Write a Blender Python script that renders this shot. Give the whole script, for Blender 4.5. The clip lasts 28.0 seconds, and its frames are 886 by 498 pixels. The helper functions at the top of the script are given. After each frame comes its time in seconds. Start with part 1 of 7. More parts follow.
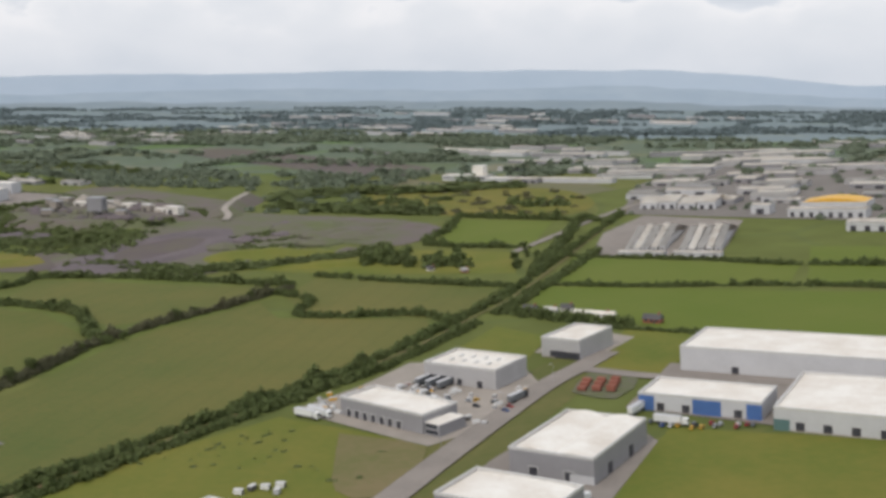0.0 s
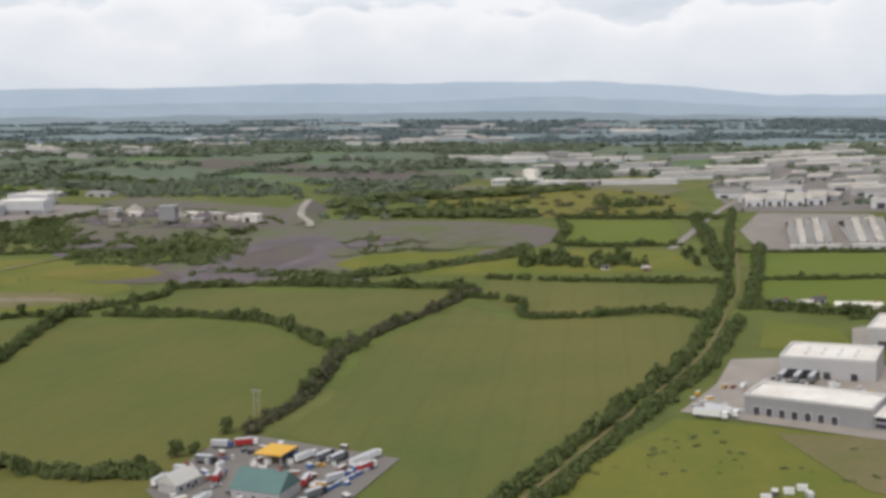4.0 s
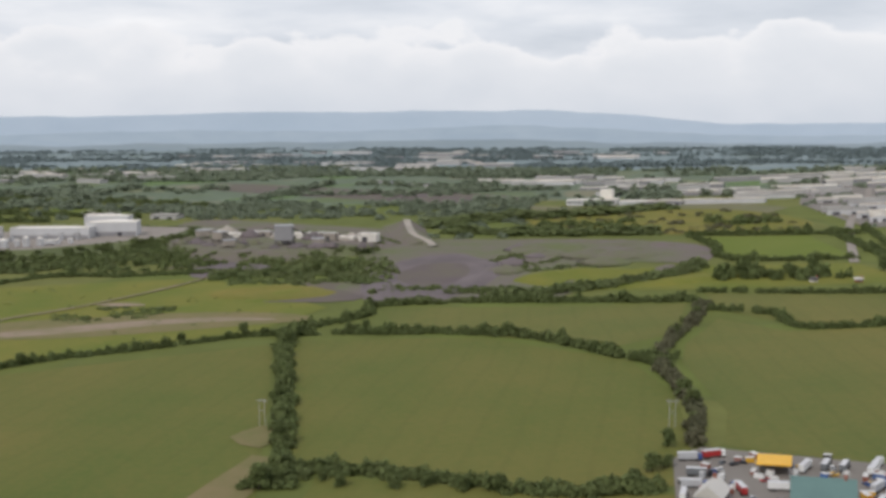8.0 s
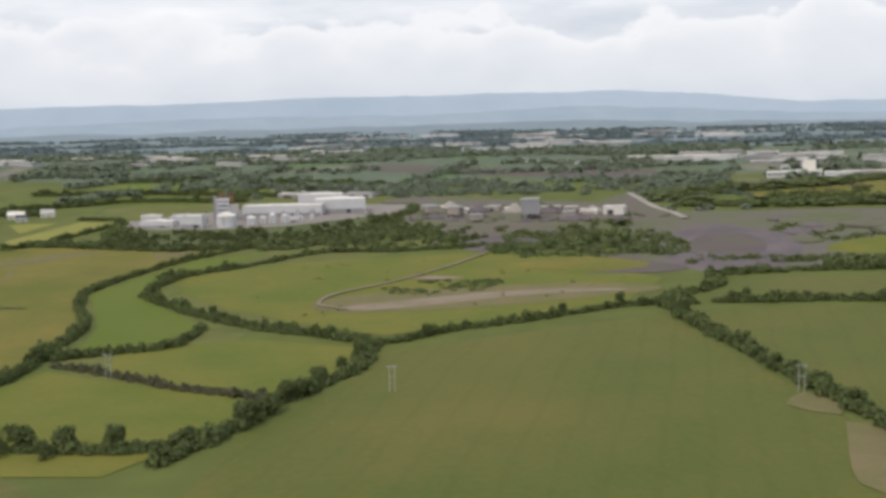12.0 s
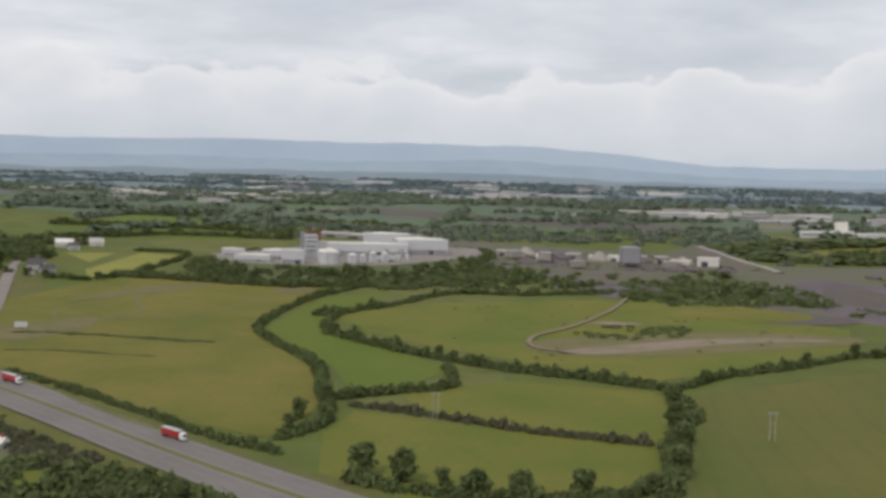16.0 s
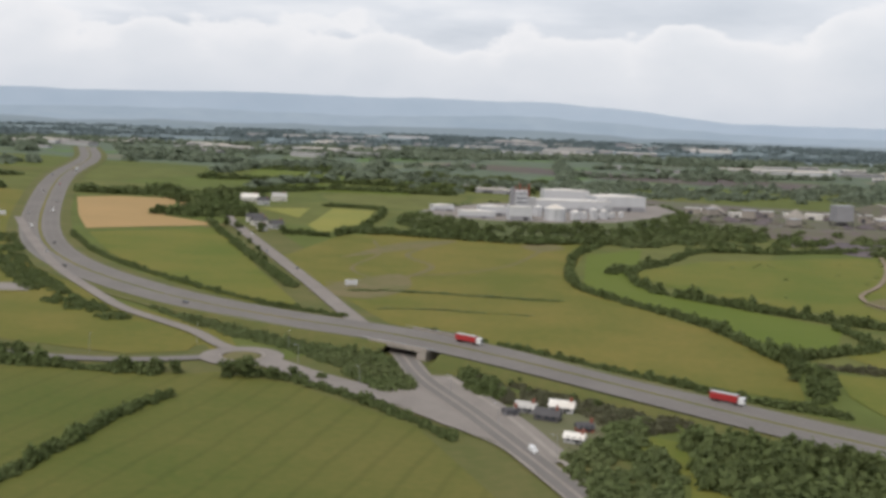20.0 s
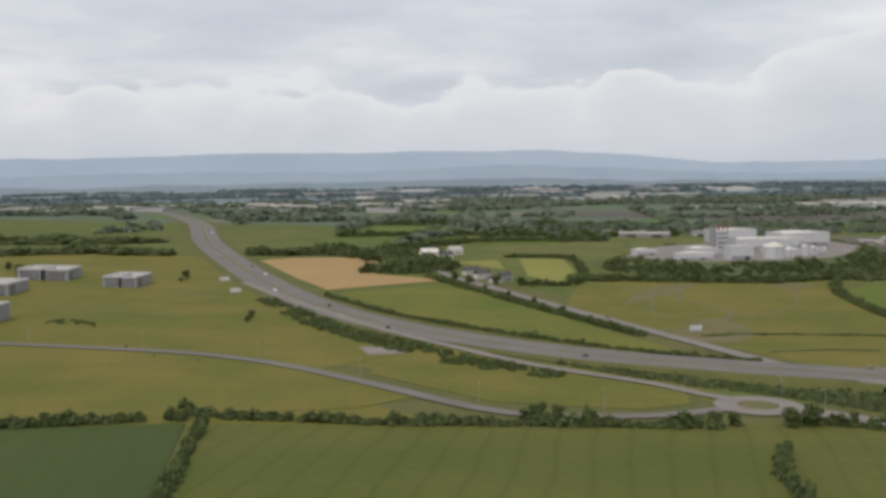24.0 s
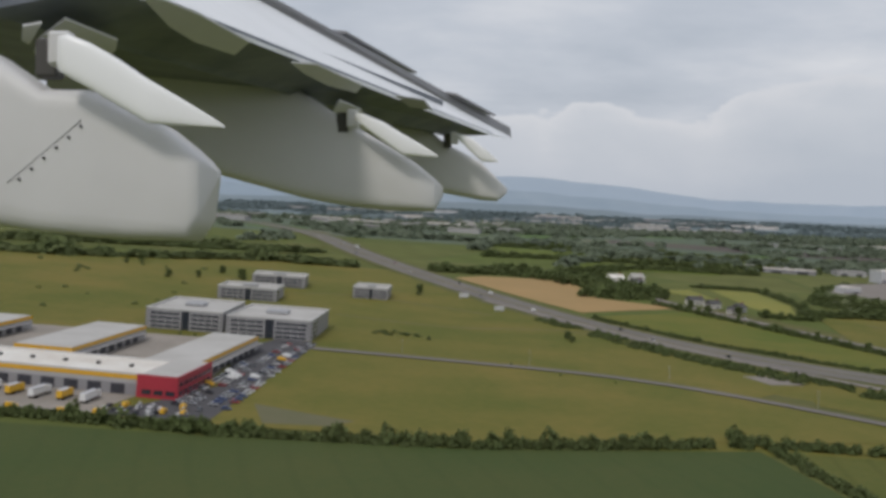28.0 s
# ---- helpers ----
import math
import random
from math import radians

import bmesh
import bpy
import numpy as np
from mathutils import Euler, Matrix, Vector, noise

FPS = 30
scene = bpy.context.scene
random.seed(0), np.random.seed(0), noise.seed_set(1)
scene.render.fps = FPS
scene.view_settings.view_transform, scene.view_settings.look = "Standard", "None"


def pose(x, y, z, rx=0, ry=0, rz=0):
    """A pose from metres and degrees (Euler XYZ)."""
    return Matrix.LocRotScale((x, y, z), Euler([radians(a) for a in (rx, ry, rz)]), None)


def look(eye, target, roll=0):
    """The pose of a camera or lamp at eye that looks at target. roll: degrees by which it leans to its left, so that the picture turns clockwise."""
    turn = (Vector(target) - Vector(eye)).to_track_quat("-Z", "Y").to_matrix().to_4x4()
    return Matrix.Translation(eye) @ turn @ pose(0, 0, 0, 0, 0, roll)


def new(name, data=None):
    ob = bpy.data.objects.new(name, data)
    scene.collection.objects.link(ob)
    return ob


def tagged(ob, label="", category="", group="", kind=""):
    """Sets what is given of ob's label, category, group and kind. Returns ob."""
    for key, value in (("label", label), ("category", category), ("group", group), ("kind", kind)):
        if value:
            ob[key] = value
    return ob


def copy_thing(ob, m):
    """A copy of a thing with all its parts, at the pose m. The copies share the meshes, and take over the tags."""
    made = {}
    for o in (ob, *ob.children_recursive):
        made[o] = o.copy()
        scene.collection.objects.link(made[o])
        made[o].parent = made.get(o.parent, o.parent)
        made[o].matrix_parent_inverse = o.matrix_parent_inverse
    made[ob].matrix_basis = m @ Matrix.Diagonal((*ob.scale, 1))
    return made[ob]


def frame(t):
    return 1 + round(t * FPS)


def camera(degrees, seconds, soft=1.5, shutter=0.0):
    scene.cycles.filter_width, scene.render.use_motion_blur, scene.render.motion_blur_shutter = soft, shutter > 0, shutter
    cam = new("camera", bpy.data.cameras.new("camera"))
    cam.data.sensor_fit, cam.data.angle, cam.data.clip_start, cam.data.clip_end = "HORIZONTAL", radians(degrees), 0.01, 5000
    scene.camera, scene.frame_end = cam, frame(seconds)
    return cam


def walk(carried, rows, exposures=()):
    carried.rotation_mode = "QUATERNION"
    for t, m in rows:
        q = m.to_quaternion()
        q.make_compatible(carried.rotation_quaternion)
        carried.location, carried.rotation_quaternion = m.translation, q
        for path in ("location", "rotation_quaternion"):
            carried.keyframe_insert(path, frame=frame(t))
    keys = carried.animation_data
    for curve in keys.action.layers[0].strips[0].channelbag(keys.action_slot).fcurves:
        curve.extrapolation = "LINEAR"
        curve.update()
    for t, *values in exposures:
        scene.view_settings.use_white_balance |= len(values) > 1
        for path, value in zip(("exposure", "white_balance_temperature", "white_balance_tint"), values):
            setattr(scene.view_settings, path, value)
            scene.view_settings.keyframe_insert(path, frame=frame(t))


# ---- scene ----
cam = camera(46.12, 28.0, 3.6)
ROWS = [
    (0, -6.45, 0.00, 110.05, 80.92, -0.03, 17.40),
    (0.1, -9.90, -0.35, 109.76, 80.99, 0.06, 16.99),
    (0.2, -13.36, -0.70, 109.48, 81.06, 0.14, 16.58),
    (0.3, -16.81, -1.04, 109.19, 81.13, 0.23, 16.17),
    (0.4, -20.26, -1.39, 108.91, 81.20, 0.30, 15.76),
    (0.5, -23.72, -1.73, 108.63, 81.28, 0.39, 15.35),
    (1, -41.01, -3.40, 107.24, 79.77, 1.09, 14.58),
    (1.5, -58.30, -5.01, 105.87, 80.55, 1.22, 14.22),
    (2, -75.60, -6.57, 104.52, 80.63, 0.47, 14.32),
    (2.5, -92.91, -8.07, 103.19, 80.81, 0.68, 13.97),
    (3, -110.24, -9.51, 101.89, 81.12, 0.59, 13.29),
    (3.5, -127.59, -10.89, 100.60, 81.42, 0.50, 12.61),
    (4, -144.94, -12.21, 99.34, 81.71, 0.41, 11.93),
    (4.5, -162.33, -13.48, 98.10, 82.02, 0.32, 11.24),
    (5, -179.74, -14.68, 96.88, 82.15, 0.06, 10.95),
    (5.5, -197.17, -15.83, 95.68, 82.53, 0.29, 10.68),
    (6, -214.62, -16.91, 94.50, 82.85, 0.13, 10.37),
    (6.5, -232.11, -17.94, 93.34, 82.98, 0.49, 9.76),
    (7, -249.63, -18.90, 92.20, 83.06, 0.51, 9.24),
    (7.5, -267.17, -19.80, 91.09, 83.12, 1.05, 8.04),
    (8, -284.74, -20.65, 90.00, 83.37, 0.36, 7.69),
    (8.5, -302.35, -21.42, 88.92, 83.44, 0.32, 7.81),
    (9, -320.01, -22.14, 87.88, 84.46, 1.31, 7.93),
    (9.5, -337.71, -22.79, 86.85, 84.95, 0.17, 7.20),
    (10, -355.47, -23.38, 85.85, 85.00, -0.55, 7.23),
    (10.5, -373.26, -23.91, 84.86, 85.21, -0.78, 6.95),
    (11, -391.12, -24.37, 83.90, 85.49, -0.86, 6.75),
    (11.5, -409.02, -24.77, 82.96, 84.08, -1.50, 6.81),
    (12, -426.97, -25.10, 82.05, 82.60, 1.36, 9.66),
    (12.5, -444.96, -25.37, 81.17, 84.44, 0.62, 7.91),
    (13, -463.02, -25.58, 80.31, 84.71, -0.00, 7.18),
    (13.5, -481.12, -25.71, 79.47, 84.97, -0.63, 6.44),
    (14, -499.28, -25.79, 78.65, 85.23, -1.26, 5.70),
    (14.5, -517.49, -25.79, 77.87, 85.49, -1.89, 4.95),
    (15, -535.75, -25.73, 77.12, 84.77, -1.06, 4.47),
    (15.5, -554.07, -25.61, 76.38, 84.72, -0.93, 2.54),
    (16, -572.45, -25.41, 75.68, 85.38, -1.56, 3.25),
    (16.5, -590.87, -25.15, 75.01, 85.09, -1.82, 4.04),
    (17, -609.41, -24.82, 74.36, 85.95, -2.83, 4.21),
    (17.5, -628.05, -24.43, 73.72, 87.36, -2.62, 3.78),
    (18, -646.73, -23.96, 73.10, 85.63, -0.24, 1.29),
    (18.5, -665.48, -23.43, 72.47, 85.41, -0.72, 1.12),
    (19, -684.28, -22.83, 71.86, 84.44, -1.67, 1.53),
    (19.5, -703.14, -22.16, 71.26, 83.57, -2.50, 2.40),
    (20, -722.07, -21.42, 70.67, 82.99, -1.99, 2.23),
    (20.5, -741.07, -20.61, 70.09, 82.89, -1.81, 1.24),
    (21, -760.12, -19.73, 69.52, 83.31, -1.57, -0.02),
    (21.5, -779.26, -18.78, 68.96, 85.58, 1.95, -0.38),
    (22, -798.48, -17.76, 68.41, 85.57, 4.71, 4.23),
    (22.5, -817.78, -16.67, 67.88, 85.22, 2.64, 3.63),
    (23, -837.15, -15.51, 67.36, 85.44, 2.03, 2.35),
    (23.5, -856.61, -14.28, 66.86, 85.67, 1.42, 1.07),
    (24, -876.15, -12.98, 66.36, 85.89, 0.80, -0.21),
    (24.5, -895.76, -11.61, 65.89, 86.10, 0.19, -1.50),
    (25, -915.44, -10.17, 65.43, 85.65, -0.20, -1.35),
    (25.5, -935.11, -8.65, 64.98, 85.52, -0.83, -1.53),
    (26, -954.77, -7.06, 64.55, 85.92, -2.51, 1.48),
    (26.5, -974.43, -5.41, 64.14, 88.20, -4.09, -2.59),
    (27, -994.08, -3.68, 63.73, 90.12, -2.69, -2.12),
    (27.1, -998.02, -3.32, 63.66, 89.97, -2.59, -2.29),
    (27.2, -1001.95, -2.96, 63.58, 89.80, -2.50, -2.46),
    (27.3, -1005.87, -2.60, 63.50, 89.65, -2.41, -2.62),
    (27.4, -1009.80, -2.24, 63.43, 89.49, -2.31, -2.79),
    (27.5, -1013.73, -1.87, 63.36, 89.33, -2.23, -2.96),
    (27.6, -1017.67, -1.51, 63.27, 88.89, -2.29, -2.85),
    (27.7, -1021.60, -1.13, 63.20, 88.45, -2.34, -2.75),
    (27.8, -1025.53, -0.76, 63.13, 88.01, -2.40, -2.64),
    (27.9, -1029.46, -0.38, 63.06, 87.58, -2.46, -2.53),
    (28, -1033.39, 0.00, 62.98, 87.14, -2.52, -2.42),
]
EXPOSURES = [(0, 0.12), (5, 0.2), (8, 0.12), (11, -0.12), (12, 0.2), (12.5, 0.14), (14.5, 0.0), (17, -0.06), (19, -0.05), (20, 0.1), (21, 0.08), (22, -0.06), (25, -0.08), (26, 0.04), (27, -0.48), (28, -0.34)]
walk(cam, [(t, pose(x, y, z, a, b, c)) for t, x, y, z, a, b, c in ROWS], [(t, e, 6620 - 200 * min(1, max(0, t - 26.5)), 12) for t, e in EXPOSURES])

# ---- world and sun ----
SUN_ELEVATION, SUN_AZIMUTH = radians(48), radians(205)
world = bpy.data.worlds.new("overcast_sky")
world.use_nodes = True
scene.world = world


def build_sky():
    nt = world.node_tree
    nt.nodes.clear()
    N, L = nt.nodes.new, nt.links.new
    out = N("ShaderNodeOutputWorld")
    bg = N("ShaderNodeBackground")
    bg.inputs["Strength"].default_value = 1.0
    sky = N("ShaderNodeTexSky")
    sky.sky_type = "NISHITA"
    sky.sun_disc = False
    sky.sun_elevation, sky.sun_rotation = SUN_ELEVATION, SUN_AZIMUTH
    sky.air_density, sky.dust_density = 1.5, 3.0
    dim = N("ShaderNodeMix")
    dim.data_type, dim.blend_type = "RGBA", "MULTIPLY"
    dim.inputs[0].default_value = 1.0
    dim.inputs[7].default_value = (0.10, 0.10, 0.10, 1)
    L(sky.outputs[0], dim.inputs[6])
    geo = N("ShaderNodeTexCoord")
    sep = N("ShaderNodeSeparateXYZ")
    L(geo.outputs["Generated"], sep.inputs[0])
    # project the direction on a cloud deck overhead
    up = N("ShaderNodeMath"); up.operation = "ADD"; up.inputs[1].default_value = 0.13
    L(sep.outputs[2], up.inputs[0])
    safe = N("ShaderNodeMath"); safe.operation = "MAXIMUM"; safe.inputs[1].default_value = 0.05
    L(up.outputs[0], safe.inputs[0])
    px = N("ShaderNodeMath"); px.operation = "DIVIDE"
    py = N("ShaderNodeMath"); py.operation = "DIVIDE"
    L(sep.outputs[0], px.inputs[0]); L(safe.outputs[0], px.inputs[1])
    L(sep.outputs[1], py.inputs[0]); L(safe.outputs[0], py.inputs[1])
    deck = N("ShaderNodeCombineXYZ")
    L(px.outputs[0], deck.inputs[0]); L(py.outputs[0], deck.inputs[1])
    big = N("ShaderNodeTexNoise")
    big.inputs["Scale"].default_value, big.inputs["Detail"].default_value, big.inputs["Roughness"].default_value = 0.9, 6.0, 0.55
    L(deck.outputs[0], big.inputs["Vector"])
    tone = N("ShaderNodeValToRGB")
    e = tone.color_ramp.elements
    e[0].position, e[0].color = 0.30, (0.54, 0.60, 0.68, 1)
    e[1].position, e[1].color = 0.72, (0.90, 0.92, 0.95, 1)
    mid = e.new(0.5); mid.color = (0.68, 0.73, 0.80, 1)
    L(big.outputs[0], tone.inputs[0])
    # cumulus heads standing in a band above the hills
    stretch = N("ShaderNodeVectorMath"); stretch.operation = "MULTIPLY"
    stretch.inputs[1].default_value = (13.0, 13.0, 24.0)
    L(geo.outputs["Generated"], stretch.inputs[0])
    puff = N("ShaderNodeTexNoise")
    puff.inputs["Scale"].default_value, puff.inputs["Detail"].default_value, puff.inputs["Roughness"].default_value = 1.0, 8.0, 0.54
    L(stretch.outputs[0], puff.inputs["Vector"])
    line = N("ShaderNodeMath"); line.operation = "MULTIPLY_ADD"; line.inputs[1].default_value = 0.075
    # the heads climb towards the west
    climb = N("ShaderNodeMapRange"); climb.interpolation_type = "SMOOTHSTEP"
    climb.inputs["From Min"].default_value, climb.inputs["From Max"].default_value = 0.20, 0.48
    climb.inputs["To Min"].default_value, climb.inputs["To Max"].default_value = 0.022, 0.085
    L(sep.outputs[0], climb.inputs["Value"]); L(climb.outputs[0], line.inputs[2])
    L(puff.outputs[0], line.inputs[0])
    heads = N("ShaderNodeTexVoronoi"); heads.feature = "SMOOTH_F1"; heads.voronoi_dimensions = "3D"
    heads.inputs["Scale"].default_value, heads.inputs["Smoothness"].default_value = 1.0, 0.25
    wob = N("ShaderNodeVectorMath"); wob.operation = "MULTIPLY_ADD"; wob.inputs[1].default_value = (0.6, 0.6, 0.6)
    L(puff.outputs[1], wob.inputs[0]); L(stretch.outputs[0], wob.inputs[2]); L(wob.outputs[0], heads.inputs["Vector"])
    dome = N("ShaderNodeMath"); dome.operation = "MULTIPLY_ADD"; dome.inputs[1].default_value = -0.040
    L(heads.outputs["Distance"], dome.inputs[0]); L(line.outputs[0], dome.inputs[2])
    lift = N("ShaderNodeMath"); lift.operation = "ADD"; lift.inputs[1].default_value = 0.045
    L(dome.outputs[0], lift.inputs[0])
    above = N("ShaderNodeMath"); above.operation = "SUBTRACT"
    L(lift.outputs[0], above.inputs[0]); L(sep.outputs[2], above.inputs[1])
    edge = N("ShaderNodeMapRange")
    edge.inputs["From Min"].default_value, edge.inputs["From Max"].default_value = -0.002, 0.0045
    L(above.outputs[0], edge.inputs["Value"])
    shade = N("ShaderNodeMapRange")
    shade.inputs["From Min"].default_value, shade.inputs["From Max"].default_value = 0.0, 0.10
    L(above.outputs[0], shade.inputs["Value"])
    body = N("ShaderNodeValToRGB")
    b = body.color_ramp.elements
    b[0].position, b[0].color = 0.0, (0.84, 0.86, 0.895, 1)
    b[1].position, b[1].color = 1.0, (0.60, 0.66, 0.735, 1)
    k = b.new(0.26); k.color = (0.73, 0.77, 0.825, 1)
    L(shade.outputs[0], body.inputs[0])
    mix = N("ShaderNodeMix"); mix.data_type = "RGBA"
    L(edge.outputs[0], mix.inputs[0]); L(tone.outputs[0], mix.inputs[6]); L(body.outputs[0], mix.inputs[7])
    cover = N("ShaderNodeMix"); cover.data_type = "RGBA"
    cover.inputs[0].default_value = 0.92
    L(dim.outputs[2], cover.inputs[6]); L(mix.outputs[2], cover.inputs[7])
    L(cover.outputs[2], bg.inputs["Color"])
    L(bg.outputs[0], out.inputs["Surface"])


build_sky()
sun = new("sun", bpy.data.lights.new("sun", "SUN"))
sun.data.energy, sun.data.angle, sun.data.color = 1.4, radians(10), (1.0, 0.95, 0.87)
sun.matrix_world = look((0, 0, 0), (-math.sin(SUN_AZIMUTH) * math.cos(SUN_ELEVATION), -math.cos(SUN_AZIMUTH) * math.cos(SUN_ELEVATION), -math.sin(SUN_ELEVATION)))

# ---- materials ----


def material(name, base, other=None, rough=0.9, scale=0.05, fine=1.5, amount=0.6, bump=0.0, metal=0.0, isl=0.0, rows=0.0, turn=0.0, thin=0.0, lane=0.09):
    """A surface with slow patches, fine grain and, for crops, drill rows."""
    m = bpy.data.materials.new(name)
    m.use_nodes = True
    nt = m.node_tree
    N, L = nt.nodes.new, nt.links.new
    bsdf = nt.nodes["Principled BSDF"]
    bsdf.inputs["Roughness"].default_value = rough
    bsdf.inputs["Metallic"].default_value = metal
    bsdf.inputs["Specular IOR Level"].default_value = 0.14 if rough > 0.8 else 0.25
    other = other or tuple(min(1, c * 0.75) for c in base)
    pos = N("ShaderNodeNewGeometry")
    slow, grain = N("ShaderNodeTexNoise"), N("ShaderNodeTexNoise")
    slow.inputs["Scale"].default_value, slow.inputs["Detail"].default_value, slow.inputs["Roughness"].default_value = scale, 5, 0.6
    grain.inputs["Scale"].default_value, grain.inputs["Detail"].default_value = fine, 3
    L(pos.outputs["Position"], slow.inputs["Vector"]); L(pos.outputs["Position"], grain.inputs["Vector"])
    both = N("ShaderNodeMath"); both.operation = "MULTIPLY_ADD"; both.inputs[1].default_value = 0.35
    L(grain.outputs[0], both.inputs[0]); L(slow.outputs[0], both.inputs[2])
    spread = N("ShaderNodeMapRange")
    spread.inputs["From Min"].default_value, spread.inputs["From Max"].default_value = 0.50, 0.86
    spread.inputs["To Max"].default_value = amount
    L(both.outputs[0], spread.inputs["Value"])
    mix = N("ShaderNodeMix"); mix.data_type = "RGBA"
    mix.inputs[6].default_value, mix.inputs[7].default_value = (*base, 1), (*other, 1)
    L(spread.outputs[0], mix.inputs[0])
    colour = mix.outputs[2]
    if rows:
        rot = N("ShaderNodeVectorRotate"); rot.rotation_type = "Z_AXIS"; rot.inputs["Angle"].default_value = radians(turn)
        L(pos.outputs["Position"], rot.inputs["Vector"])
        wave = N("ShaderNodeTexWave"); wave.bands_direction = "X"
        wave.inputs["Scale"].default_value, wave.inputs["Distortion"].default_value = rows, 2.5
        wave.inputs["Detail"].default_value, wave.inputs["Detail Scale"].default_value = 3, 0.6
        L(rot.outputs[0], wave.inputs["Vector"])
        narrow = N("ShaderNodeMapRange")
        narrow.inputs["From Min"].default_value, narrow.inputs["From Max"].default_value, narrow.inputs["To Max"].default_value = 0.86, 1.0, lane
        L(wave.outputs[1], narrow.inputs["Value"])
        lines = N("ShaderNodeMix"); lines.data_type = "RGBA"
        lines.inputs[7].default_value = (*[c * 0.55 for c in base], 1)
        L(narrow.outputs[0], lines.inputs[0]); L(colour, lines.inputs[6])
        colour = lines.outputs[2]
    if isl:
        per = N("ShaderNodeMapRange")
        per.inputs["To Min"].default_value, per.inputs["To Max"].default_value = 1 - isl, 1 + isl
        L(pos.outputs["Random Per Island"], per.inputs["Value"])
        vary = N("ShaderNodeVectorMath"); vary.operation = "SCALE"
        L(colour, vary.inputs[0]); L(per.outputs[0], vary.inputs["Scale"])
        colour = vary.outputs[0]
    L(colour, bsdf.inputs["Base Color"])
    if thin:
        glow = N("ShaderNodeBsdfTranslucent")
        L(colour, glow.inputs["Color"])
        share = N("ShaderNodeMixShader"); share.inputs[0].default_value = thin
        L(bsdf.outputs[0], share.inputs[1]); L(glow.outputs[0], share.inputs[2])
        L(share.outputs[0], nt.nodes["Material Output"].inputs["Surface"])
    if bump:
        bm = N("ShaderNodeBump"); bm.inputs["Strength"].default_value = bump
        L(grain.outputs[0], bm.inputs["Height"]); L(bm.outputs[0], bsdf.inputs["Normal"])
    return m


